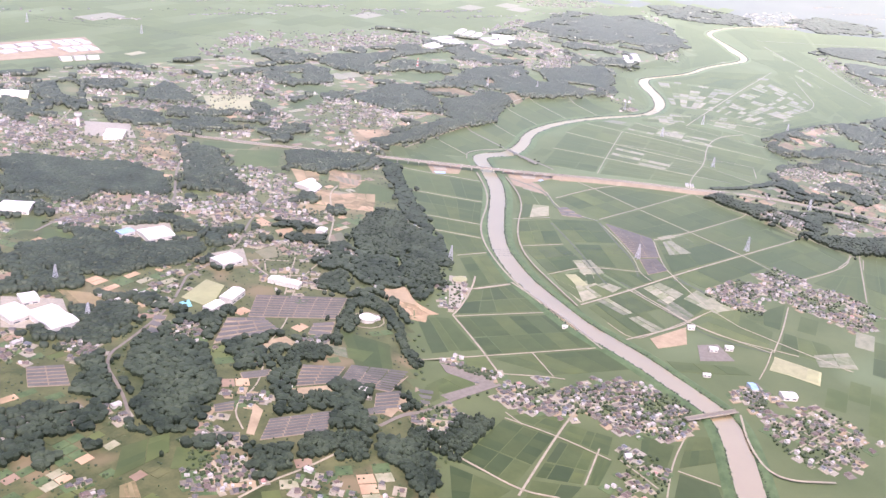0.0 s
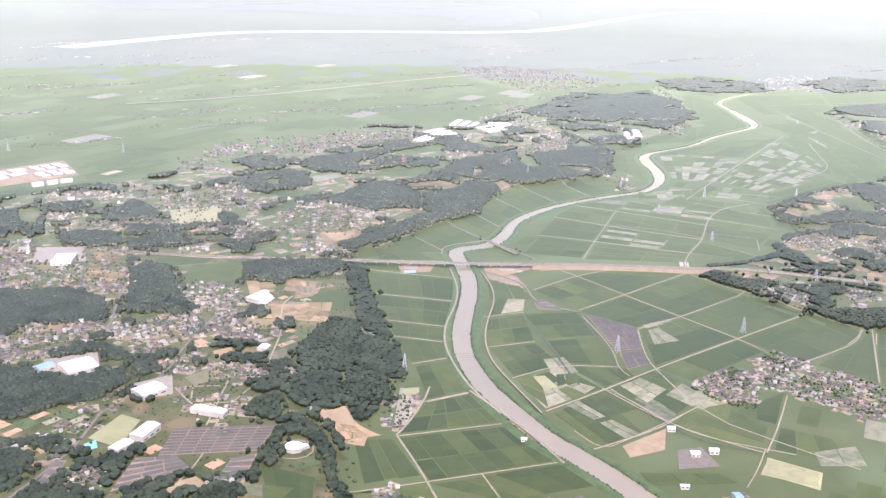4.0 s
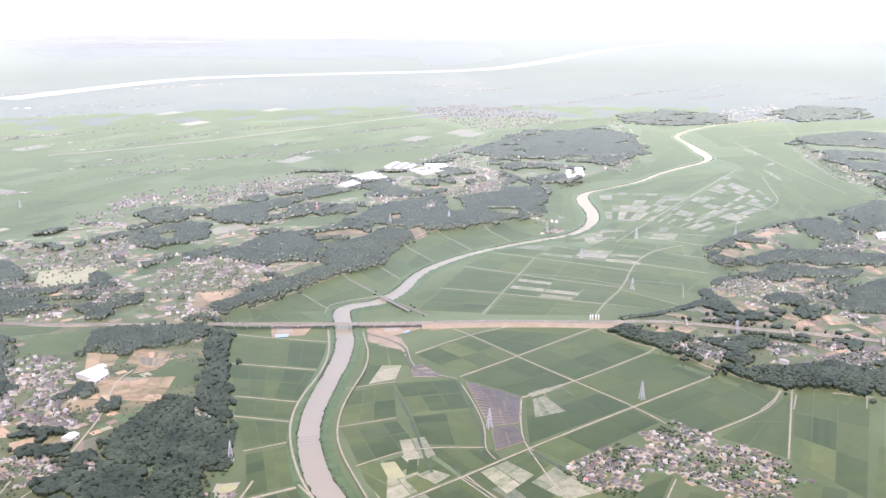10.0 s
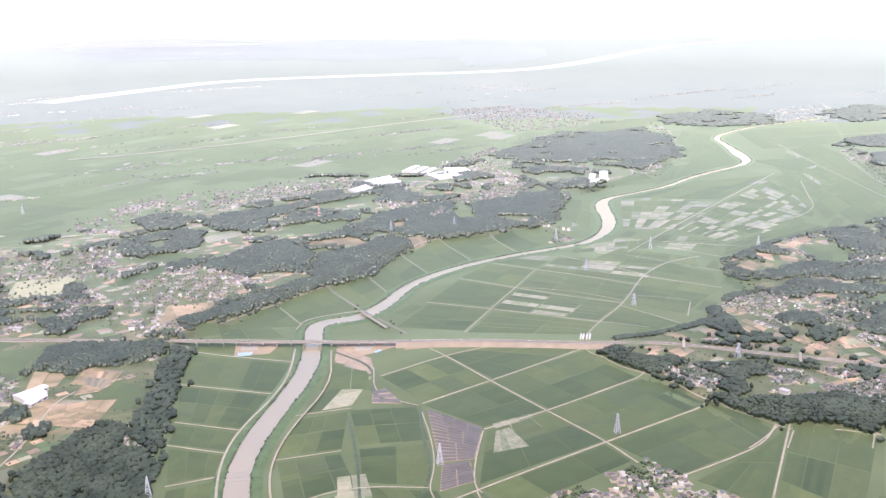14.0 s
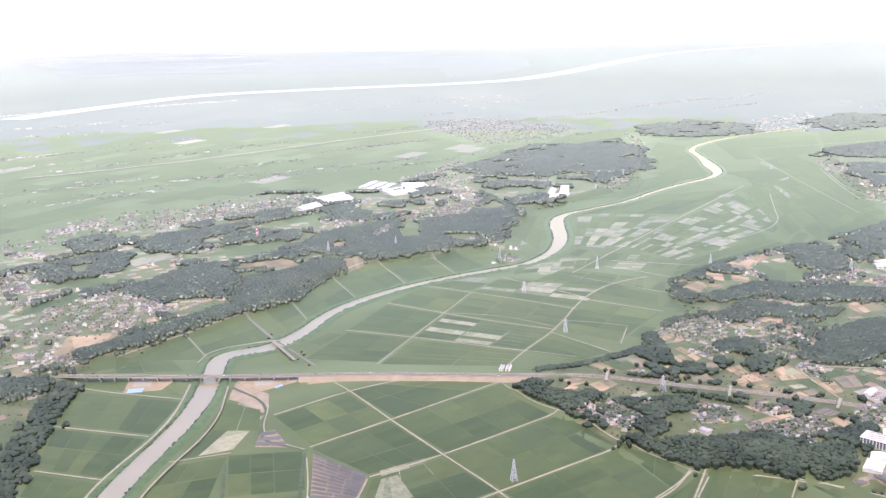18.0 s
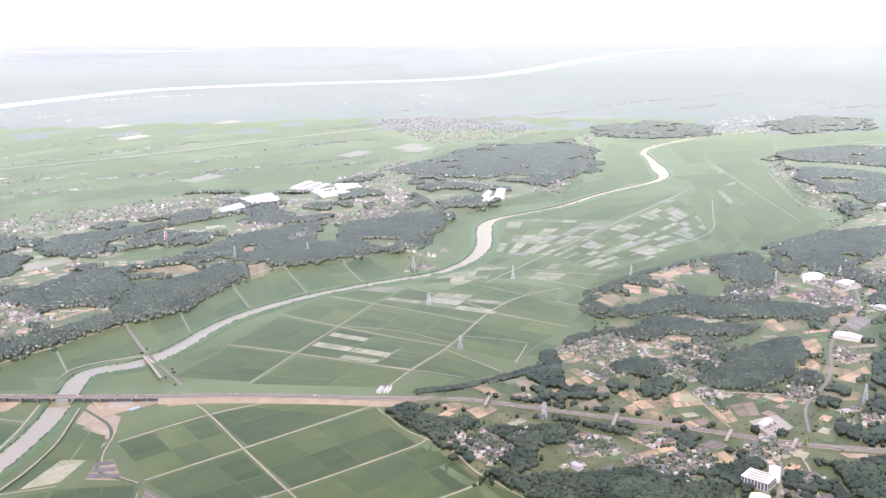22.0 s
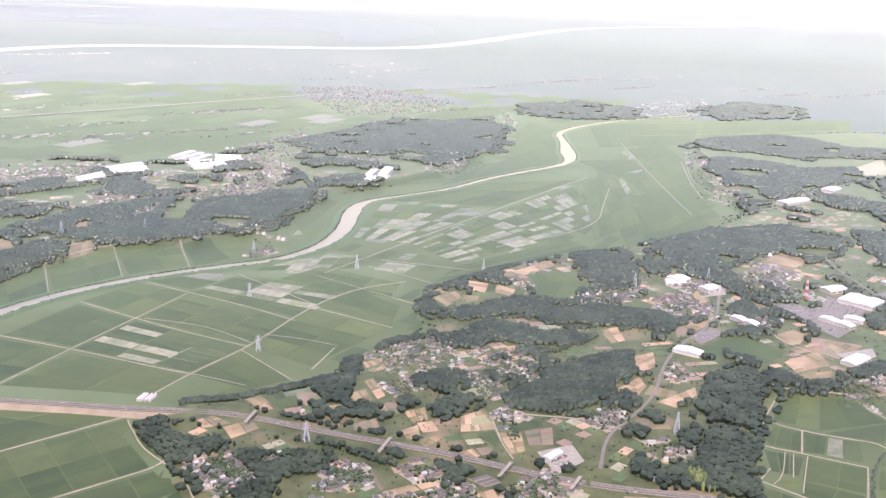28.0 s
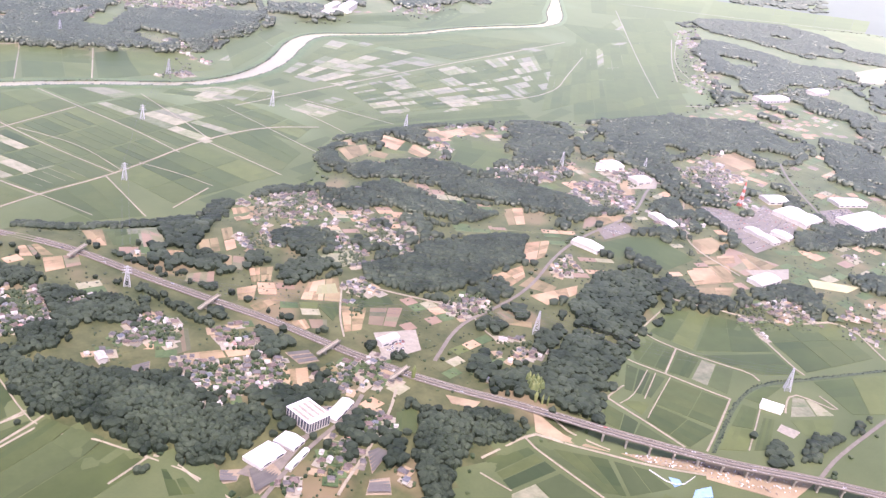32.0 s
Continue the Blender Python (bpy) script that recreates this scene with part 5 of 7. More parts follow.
def village(count, poly):
    """Houses in loose rows; those by the walk are things of their own, the far ones one mesh."""
    p = np.array(poly, float)
    mid = p.mean(0)
    d = np.hypot(*(mid - (max(-560, min(560, mid[0])), 0)))
    near = d < 500
    big = 1.0 if d < 900 else 1.2 if d < 1300 else 1.35
    lane = rng.uniform(0, math.pi)
    x0, y0, x1, y1 = *p.min(0), *p.max(0)
    if d < 800 and count > 15:
        lanes(poly, mid, lane)
    tries = np.stack([M_RANDOM.uniform(x0, x1, 6000), M_RANDOM.uniform(y0, y1, 6000)], 1)
    odd, gap = inside(tries[:, 0], tries[:, 1], poly)
    tries = tries[odd | (gap < 16 * M_RANDOM.rand(len(tries)) ** 2 * big)]
    tries = tries[free(tries)]
    put = np.empty((0, 2))
    for q in tries:
        if len(put) >= 1.35 * count:
            break
        if noise.noise((q[0] * 0.04, q[1] * 0.04, 5.0)) > -0.2 and (not len(put) or np.hypot(*(put - q).T).min() > (4.8 + 3.2 * rng.random() ** 2) * big):
            put = np.vstack([put, q])
    if len(put) < 2:
        return
    z = land(put[:, 0], put[:, 1])
    TAKEN[cells(put[:, 0], put[:, 1])] = True
    take(poly)
    plots(put, lane, big)
    v, f, idx = [], [], []
    for (x, y), h in zip(put, z):
        kind = rng.choices(range(7), (32, 11, 20, 7, 1, 18, 9))[0]
        turn = lane + rng.choice((0, 0, math.pi / 2, math.pi)) + rng.gauss(0, 0.2)
        size = rng.uniform(0.44, 0.68)
        if near and near_houses[0] < 262:
            standing_house(kind, x, y, h, turn, size)
            continue
        c, s = math.cos(turn) * size * big, math.sin(turn) * size * big
        for solids, m in ((PROTO[kind][5], PROTO[kind][6]), (PROTO[kind][4], 5 + PROTO[kind][7])):
            for sv, sf in solids:
                n = len(v)
                v += [(x + a * c - b * s, y + a * s + b * c, h + k * size * big) for a, b, k in sv]
                f += [tuple(i + n for i in t) for t in sf]
                idx += [m] * len(sf)
    if v:
        tagged(new("houses", mesh_of("houses", far(np.array(v)), f, TOWN_MATS, idx)), "cluster of small tiled houses with pale walls", "houses", kind="stuff")
    keep = 3.6 if d < 900 else 2.2
    trees = np.stack([M_RANDOM.uniform(x0, x1, 4000), M_RANDOM.uniform(y0, y1, 4000)], 1)
    odd, gap = inside(trees[:, 0], trees[:, 1], poly)
    trees = trees[odd]
    dist = np.array([np.hypot(*(put - q).T).min() for q in trees])
    trees = trees[dist > 2.3 * big][: int(count * keep)]
    if len(trees):
        tagged(new("garden_trees", crowns("garden_trees", trees, 1.45 * big, 2.0 * big, M_GARDEN, 0.1, 0.25, d > 700, 0.45)), "garden trees and hedges between the houses", "trees", kind="stuff")



village(150, [(19, 490), (60, 451), (116, 430), (150, 378), (131, 362), (76, 344), (51, 404), (33, 420), (-6, 459)])
village(26, [(213, 364), (234, 352), (201, 326), (186, 335)])
village(60, [(187, 323), (251, 296), (256, 260), (188, 232), (151, 264), (153, 292)])
village(22, [(21, 363), (50, 336), (32, 311), (0, 304), (-31, 324), (6, 336)])
village(60, [(374, 513), (403, 518), (430, 518), (459, 520), (456, 503), (435, 483), (414, 479), (397, 493), (388, 473), (394, 448), (379, 445), (374, 465), (371, 488)])
village(50, [(501, 515), (532, 518), (538, 479), (520, 473), (486, 478), (458, 464), (436, 461), (444, 476), (471, 483), (488, 492)])
village(75, [(461, 461), (486, 462), (513, 456), (534, 445), (538, 418), (547, 403), (516, 372), (471, 357), (456, 369), (456, 396), (443, 433)])
village(14, [(124, 686), (133, 673), (89, 625), (74, 626)])
village(36, [(-274, 530), (-232, 521), (-257, 463), (-296, 488)])
village(55, [(65, 1056), (110, 1095), (124, 1063), (128, 991), (105, 948), (74, 945), (58, 1018)])
village(26, [(68, 960), (98, 915), (111, 889), (84, 881), (43, 893)])
village(18, [(25, 958), (47, 949), (39, 919), (15, 922)])
village(8, [(51, 788), (62, 776), (57, 766), (46, 781)])
village(7, [(180, 830), (193, 824), (182, 803), (171, 812)])
village(6, [(24, 803), (39, 791), (28, 782), (17, 792)])
village(75, [(397, 1355), (506, 1286), (394, 1143), (288, 1210)])
village(90, [(-106, 1281), (103, 1301), (31, 1127), (-83, 1169), (-162, 1248)])
village(60, [(-180, 1013), (-106, 1063), (-71, 985), (-139, 957)])
village(40, [(282, 1546), (431, 1557), (300, 1382), (225, 1402)])
village(25, [(-292, 727), (-264, 700), (-278, 691), (-292, 715)])
village(22, [(-58, 814), (11, 798), (-28, 720), (-70, 697)])
village(30, [(-5, 549), (27, 506), (12, 498), (-3, 535)])
village(16, [(-64, 499), (-50, 470), (-86, 452), (-99, 479)])
village(18, [(271, 1282), (298, 1291), (245, 1208), (228, 1230)])
village(14, [(-196, 711), (-175, 687), (-187, 675), (-206, 691)])
village(20, [(310, 1417), (273, 1635), (213, 1604), (218, 1333)])
village(40, [(701, 625), (722, 636), (724, 584), (687, 565)])
village(70, [(778, 503), (849, 477), (840, 444), (780, 457)])
village(28, [(876, 463), (916, 453), (896, 427), (858, 441)])
village(45, [(949, 755), (1021, 753), (992, 666), (923, 684)])
village(16, [(952, 565), (966, 561), (933, 514), (925, 517)])
village(22, [(1014, 516), (1048, 515), (1045, 486), (1004, 485)])
village(36, [(1316, 681), (1354, 648), (1310, 612), (1281, 634)])
village(36, [(1261, 417), (1326, 404), (1331, 365), (1246, 399)])
village(20, [(1259, 743), (1338, 736), (1312, 706), (1247, 728)])
village(12, [(816, 366), (844, 390), (850, 381), (820, 353)])
village(6, [(790, 361), (800, 365), (801, 359), (791, 355)])
village(14, [(823, 534), (846, 518), (840, 496), (819, 504)])
village(10, [(1014, 446), (1043, 440), (1021, 414), (1005, 420)])
village(22, [(1416, 720), (1434, 681), (1382, 666), (1379, 692)])
village(24, [(1341, 583), (1382, 579), (1350, 559), (1330, 564)])
village(20, [(1499, 704), (1560, 682), (1508, 656), (1458, 667)])
village(30, [(781, 565), (796, 551), (785, 531), (767, 537)])
village(18, [(1018, 659), (1043, 640), (1028, 596), (1005, 626)])
village(20, [(2205, 1335), (1974, 1071), (1896, 966), (1967, 1105)])
village(16, [(1358, 377), (1423, 366), (1362, 328), (1333, 349)])
village(10, [(1080, 1280), (1095, 1224), (1066, 1161), (1032, 1162)])
village(10, [(1158, 547), (1184, 552), (1151, 515), (1140, 518)])
village(12, [(867, 400), (882, 397), (871, 379), (856, 382)])
village(70, [(401, 1342), (475, 1349), (503, 1242), (405, 1190), (372, 1216)])
village(100, [(642, 1768), (821, 1817), (1060, 1851), (972, 1727), (675, 1711)])
village(60, [(1012, 1490), (1163, 1529), (1316, 1550), (1167, 1424)])
village(40, [(1282, 1750), (1491, 1870), (1533, 1835), (1299, 1605)])
village(60, [(1206, 1815), (1598, 2017), (1568, 1919), (1384, 1856)])
village(14, [(1557, 1470), (1740, 1549), (1731, 1506), (1543, 1439)])
village(15, [(1021, 1163), (1046, 1166), (1017, 1122), (1000, 1136)])
village(30, [(939, 1405), (1016, 1456), (980, 1399), (936, 1381)])
village(30, [(521, 1869), (631, 1907), (623, 1879), (515, 1844)])
village(230, [(2096, 2854), (2317, 2793), (2316, 2533), (2360, 2381), (2178, 2220), (1982, 2214), (1846, 2218), (1957, 2565)])
village(60, [(2872, 2038), (3199, 2056), (2921, 1812), (2712, 1722), (2645, 1855)])
village(25, [(2242, 1384), (2264, 1368), (1951, 1095), (1871, 991), (1851, 1038)])
village(20, [(2325, 2105), (2230, 1947), (1953, 1662), (1998, 1739)])
village(80, [(438, 1857), (658, 1975), (902, 1925), (1002, 1824), (881, 1713), (625, 1749), (385, 1727)])
village(90, [(-110, 1373), (-33, 1324), (8, 1246), (55, 1168), (25, 1102), (-8, 1156), (-67, 1237), (-147, 1260)])
village(34, [(-190, 998), (-139, 1034), (-93, 1032), (-32, 1023), (-55, 991), (-107, 998), (-165, 966)])
village(40, [(-15, 999), (63, 986), (37, 923), (-8, 915), (-29, 957)])
village(20, [(-41, 881), (7, 878), (-23, 839), (-52, 837)])
village(20, [(0, 841), (35, 816), (24, 777), (-24, 801)])
village(12, [(80, 922), (105, 898), (82, 868), (58, 887)])
village(14, [(-100, 632), (-83, 627), (-93, 616), (-113, 622)])
village(8, [(-191, 718), (-169, 696), (-178, 689), (-198, 709)])
village(12, [(-198, 573), (-181, 572), (-191, 559), (-206, 564)])
village(50, [(79, 1430), (118, 1433), (259, 1359), (279, 1321), (206, 1336), (150, 1380)])
village(40, [(308, 1505), (409, 1538), (323, 1414), (260, 1397)])
village(30, [(701, 625), (723, 623), (719, 586), (700, 576), (691, 583)])
village(10, [(738, 605), (757, 603), (753, 591), (736, 592)])
village(24, [(951, 757), (988, 760), (1011, 734), (1005, 701), (959, 702), (970, 736)])
village(12, [(755, 546), (773, 543), (770, 533), (753, 535)])
village(20, [(784, 551), (801, 541), (796, 527), (780, 529)])
village(20, [(906, 670), (927, 671), (917, 639), (897, 639)])
village(40, [(980, 645), (993, 635), (982, 587), (956, 590)])
village(14, [(829, 528), (842, 519), (832, 506), (823, 518)])
village(36, [(1229, 757), (1338, 735), (1319, 713), (1251, 732)])
village(40, [(1328, 694), (1358, 679), (1355, 639), (1325, 627), (1310, 666)])
village(26, [(1499, 703), (1568, 680), (1541, 648), (1479, 667)])


def roadside(line):
    """A loose row of houses along a plateau road."""
    p, side = along(line, 11)
    pts = []
    for q, n in zip(p, side):
        for s in (-1, 1):
            if rng.random() < 0.3:
                pts.append(q[:2] + n * s * rng.uniform(7.5, 12))
    if not pts:
        return
    pts = np.array(pts)
    pts = pts[free(pts) & (land(pts[:, 0], pts[:, 1]) > 6)]
    if len(pts) < 2:
        return
    plots(pts, 0.3, 1.0)
    for (x, y), h in zip(pts, land(pts[:, 0], pts[:, 1])):
        if near_houses[0] > 300:
            break
        standing_house(rng.choices(range(7), (32, 11, 20, 7, 1, 18, 9))[0], x, y, h, rng.uniform(0, 6.28), rng.uniform(0.46, 0.68))
    TAKEN[cells(pts[:, 0], pts[:, 1])] = True


for line in PAVED:
    if np.mean(line, 0)[1] < 560:
        roadside(line)

# ---- larger buildings ----
def hall(x, y, w, d, h, angle, kind):
    z = float(land([x], [y])[0])
    words = {"hall": ("industrial_hall", "long white industrial hall with a low sheet roof"), "blue": ("industrial_hall", "workshop with a faded blue sheet roof"),
             "glasshouse": ("greenhouse", "pale film covered greenhouse"), "hotel": ("apartment_block", "white apartment block with rows of windows")}[kind]
    holder = tagged(new(words[0]), words[1], "building")
    holder.matrix_basis = pose(x, y, z, 0, 0, angle)
    ca, sa = math.cos(radians(angle)), math.sin(radians(angle))
    take([(x + sx * w / 2 * ca - sy * d / 2 * sa, y + sx * w / 2 * sa + sy * d / 2 * ca) for sx, sy in ((-1, -1), (1, -1), (1, 1), (-1, 1))], 4.0)
    top = {"blue": M_BLUEROOF, "glasshouse": M_GLASSROOF}.get(kind, M_WHITE)
    body = piece("wall", mesh_of("wall", *box(0, 0, -1, w, d, h + 1), [WALLS[1]]), holder)
    if kind == "hotel":
        piece("roof", mesh_of("roof", *box(0, 0, h, w + 0.6, d + 0.6, 0.5), [M_WHITE]), holder)
        for k in range(4):
            piece("roof_panel", mesh_of("roof_panel", *box(-w / 2 + w * (k + 0.5) / 4, 0, h + 0.5, w / 4 - 2.2, d * 0.7, 0.3), [M_CONCRETE]), holder)
        for floor in range(4):
            for k in range(8):
                for s in (-1, 1):
                    piece("window", mesh_of("window", *box(-w / 2 + w * (k + 0.5) / 8, s * (d / 2 + 0.02), 1 + floor * (h - 1) / 4, w / 8 - 0.9, 0.12, 1.5), [M_WINDOW]), body)
                    piece("window", mesh_of("window", *box(s * (w / 2 + 0.02), -d / 2 + d * (k + 0.5) / 8, 1 + floor * (h - 1) / 4, 0.12, d / 8 - 0.9, 1.5), [M_WINDOW]), body)
        return
    bays = max(1, round(d / 22))
    for b in range(bays):
        piece("roof", mesh_of("roof", *roof_shape(0, -d / 2 + d * (b + 0.5) / bays, h, w, d / bays - 0.9, 1.0 + 0.03 * d / bays, False, 0.4), [top]), holder)
    if kind != "glasshouse" and y < 1300:
        n = max(2, int(w / 8))
        for k in range(n):
            piece("window", mesh_of("window", *box(-w / 2 + w * (k + 0.5) / n, -d / 2 - 0.02, 1.2, w / n * 0.55, 0.12, 1.2), [M_WINDOW]), body)
        piece("door", mesh_of("door", *box(w / 2 + 0.02, 0, 0, 0.12, min(4, d * 0.3), 2.8), [M_STEEL]), body)


hall(833, 410, 17, 22, 7.5, 12, "hotel")
hall(856, 411, 25, 9, 2.5, 33, "hall")
hall(812, 394, 12, 15, 2.2, 28, "hall")
hall(793, 388, 21, 15, 2.0, 21, "hall")
hall(809, 377, 22, 4, 1.8, 33, "hall")
hall(931, 473, 17, 7, 5, 9, "hall")
hall(1526, 545, 38, 43, 5, 7, "hall")
hall(1608, 509, 67, 38, 5, 2, "hall")
hall(1545, 592, 30, 20, 4, -13, "hall")
hall(1647, 559, 45, 21, 4, -14, "hall")
hall(1211, 559, 14, 29, 4, 19, "hall")
hall(1961, 917, 69, 23, 6, -2, "hall")
hall(2120, 938, 43, 24, 6, 8, "hall")
hall(1458, 515, 11, 22, 4, 15, "hall")
hall(1175, 306, 16, 3.7, 2.2, -55, "glasshouse")
hall(1171, 304, 16, 3.7, 2.2, -55, "glasshouse")
hall(1167, 302, 16, 3.7, 2.2, -55, "glasshouse")
hall(-116, 737, 26, 14, 6, 31, "hall")
hall(-143, 725, 19, 11, 5, 21, "hall")
hall(-280, 768, 26, 43, 6, 11, "hall")
hall(-283, 817, 15, 18, 5, -4, "hall")
hall(-305, 794, 22, 31, 5, 12, "hall")
hall(-111, 910, 31, 30, 5, -1, "hall")
hall(-139, 927, 17, 13, 5, 12, "blue")
hall(-213, 1045, 33, 29, 5, -33, "hall")
hall(3, 1269, 26, 41, 5, -33, "hall")
hall(-53, 741, 9, 34, 5, 33, "hall")
hall(-78, 815, 26, 22, 5, 9, "hall")
hall(138, 982, 24, 23, 5, 18, "hall")
hall(-49, 1516, 40, 34, 4, -24, "hall")
hall(62, 1874, 27, 27, 2.5, 15, "glasshouse")
hall(49, 1834, 29, 25, 2.5, 18, "glasshouse")
hall(97, 1883, 28, 25, 2.5, 15, "glasshouse")
hall(86, 1846, 30, 24, 2.5, 18, "glasshouse")
hall(134, 1893, 29, 24, 2.5, 15, "glasshouse")
hall(125, 1859, 31, 22, 2.5, 18, "glasshouse")
hall(170, 1891, 17, 42, 2.5, 10, "glasshouse")
hall(161, 1834, 17, 40, 2.5, 10, "glasshouse")
hall(192, 1895, 17, 42, 2.5, 10, "glasshouse")
hall(185, 1838, 18, 40, 2.5, 10, "glasshouse")
hall(215, 1899, 18, 42, 2.5, 10, "glasshouse")
hall(208, 1842, 18, 40, 2.5, 10, "glasshouse")
hall(132, 1772, 20, 13, 2.5, 1, "glasshouse")
hall(127, 1755, 19, 13, 2.5, 2, "glasshouse")
hall(159, 1773, 20, 13, 2.5, 1, "glasshouse")
hall(153, 1756, 19, 12, 2.5, 2, "glasshouse")
hall(185, 1773, 20, 12, 2.5, 1, "glasshouse")
hall(179, 1757, 20, 12, 2.5, 2, "glasshouse")
hall(280, 468, 7, 5, 4, -40, "hall")
hall(258, 425, 8, 6, 4, -40, "hall")
hall(276, 418, 8, 6, 4, -40, "hall")
hall(242, 330, 14, 11, 4, -35, "hall")
hall(205, 397, 7, 4, 3, -40, "hall")
hall(155, 537, 5, 4, 3, -40, "hall")
hall(224, 358, 6, 14, 4, -35, "blue")
hall(23, 350, 5, 5, 4, -30, "hall")
hall(147, 993, 21, 11, 4, 28, "hall")
hall(139, 967, 25, 10, 4, 35, "hall")
hall(64, 843, 12, 11, 4, 35, "hall")
hall(986, 1721, 63, 9, 3.5, 25, "hall")
hall(983, 1705, 62, 9, 3.5, 25, "hall")
hall(979, 1689, 61, 9, 3.5, 25, "hall")
hall(1072, 1778, 77, 19, 3.5, 13, "hall")
hall(1067, 1750, 73, 19, 3.5, 9, "hall")
hall(1061, 1722, 69, 19, 3.5, 6, "hall")
hall(1233, 1879, 79, 18, 3.5, 35, "hall")
hall(1237, 1851, 83, 18, 3.5, 34, "hall")
hall(1241, 1823, 87, 17, 3.5, 34, "hall")
hall(1221, 1751, 72, 19, 3.5, 0, "hall")
hall(1215, 1724, 71, 19, 3.5, 0, "hall")
hall(1208, 1697, 70, 18, 3.5, 0, "hall")
hall(1289, 1780, 50, 17, 3.5, -39, "hall")
hall(1279, 1757, 49, 17, 3.5, -32, "hall")
hall(1270, 1735, 49, 17, 3.5, -27, "hall")
hall(1436, 1466, 72, 6, 2.5, 19, "hall")
hall(1431, 1456, 72, 6, 2.5, 17, "hall")
hall(1426, 1445, 73, 6, 2.5, 16, "hall")
hall(1400, 729, 27, 5, 3.5, -26, "hall")
hall(1395, 724, 27, 4, 3.5, -26, "hall")
hall(1390, 720, 27, 4, 3.5, -26, "hall")
hall(713, 780, 13, 2, 2.5, 40, "glasshouse")
hall(715, 778, 13, 2, 2.5, 40, "glasshouse")
hall(718, 775, 13, 2, 2.5, 40, "glasshouse")
hall(721, 773, 13, 2, 2.5, 40, "glasshouse")
hall(3025, 1905, 163, 86, 8, 18, "hall")
hall(1438, 1481, 49, 13, 8, 42, "hall")
hall(1465, 1473, 61, 18, 10, 45, "hall")
hall(1406, 728, 22, 22, 5, -2, "hall")
hall(1407, 681, 23, 17, 5, 0, "hall")
hall(1343, 583, 10, 35, 4, -2, "hall")
hall(1431, 521, 11, 40, 4, 0, "hall")
hall(1338, 445, 32, 17, 4, 3, "hall")


# ---- solar farms ----
def solar_farm(rows, q):
    mid = np.mean(q, 0)
    take(q, 3.0)
    tagged(new("solar_yard", slab("solar_yard", q, 0.18, M_SOLARBED, 3)), "dark gravel yard of a solar farm", "yard", kind="structure")
    if not rows:
        return
    holder = tagged(new("solar_farm"), "rows of dark tilted solar panels on low frames", "solar panels")
    g = quad_grid(q, 1, rows)
    for j in range(rows):
        a, b = 0.5 * (g[j][0] + g[j + 1][0]), 0.5 * (g[j][1] + g[j + 1][1])
        wide = np.hypot(*((g[j + 1][0] + g[j + 1][1] - g[j][0] - g[j][1]) / 2))
        u = (b - a) / max(np.hypot(*(b - a)), 1e-6)
        n = np.array([-u[1], u[0]]) * (-1 if u[0] > 0 else 1)
        half = max(0.7, wide * 0.26)
        z = float(land([mid[0]], [mid[1]])[0])
        bays = max(1, int(np.hypot(*(b - a)) / 14))
        for k in range(bays):
            p, r = a + (b - a) * (k + 0.03) / bays, a + (b - a) * (k + 0.97) / bays
            v = [(*(p + n * half), z + 0.6), (*(r + n * half), z + 0.6), (*(r - n * half), z + 1.15), (*(p - n * half), z + 1.15)]
            v += [(x, y, h - 0.12) for x, y, h in v]
            piece("solar_panel", mesh_of("solar_panel", v, [(0, 1, 2, 3), (7, 6, 5, 4), (0, 4, 5, 1), (1, 5, 6, 2), (2, 6, 7, 3), (3, 7, 4, 0)], [M_PANEL]), holder)


solar_farm(15, [(447, 725), (462, 657), (417, 612), (388, 625)])
solar_farm(10, [(387, 620), (411, 611), (392, 580), (358, 584)])
solar_farm(0, [(467, 933), (480, 880), (456, 834), (432, 881)])
solar_farm(3, [(429, 797), (444, 795), (436, 751), (412, 772)])
solar_farm(6, [(852, 368), (860, 368), (865, 363), (844, 349)])
solar_farm(5, [(840, 345), (852, 342), (847, 331), (833, 337)])
solar_farm(9, [(780, 382), (795, 383), (796, 369), (775, 362)])
solar_farm(4, [(767, 392), (778, 385), (772, 379), (763, 383)])
solar_farm(3, [(754, 505), (767, 507), (763, 498), (751, 499)])
solar_farm(3, [(855, 487), (872, 484), (873, 469), (858, 470)])
solar_farm(9, [(-91, 733), (-14, 685), (-51, 653), (-123, 696)])
solar_farm(5, [(-140, 704), (-111, 687), (-111, 657), (-177, 665)])
solar_farm(3, [(-76, 655), (-55, 649), (-78, 625), (-93, 640)])
solar_farm(6, [(-128, 595), (-98, 573), (-124, 556), (-155, 568)])
solar_farm(9, [(-92, 573), (-54, 538), (-90, 519), (-118, 555)])
solar_farm(5, [(-102, 524), (-80, 516), (-101, 496), (-120, 504)])
solar_farm(3, [(-58, 523), (-46, 511), (-67, 494), (-76, 505)])
solar_farm(7, [(-199, 536), (-149, 520), (-170, 499), (-221, 515)])
solar_farm(4, [(-183, 609), (-156, 601), (-166, 593), (-186, 599)])
solar_farm(3, [(-226, 576), (-208, 573), (-217, 561), (-231, 566)])
solar_farm(3, [(-196, 740), (-186, 734), (-214, 699), (-217, 712)])
solar_farm(6, [(-327, 702), (-300, 691), (-308, 658), (-337, 671)])
solar_farm(2, [(-245, 543), (-228, 532), (-233, 523), (-249, 534)])
solar_farm(3, [(-124, 508), (-105, 504), (-115, 495), (-127, 501)])
yard("earth", [(-225, 528), (-197, 562), (-197, 549), (-221, 523)])
yard("earth", [(-159, 566), (-125, 553), (-131, 546), (-162, 548)])
yard("earth", [(-119, 501), (-77, 511), (-82, 503), (-114, 488)])
yard("earth", [(27, 679), (57, 680), (49, 648), (20, 662)])
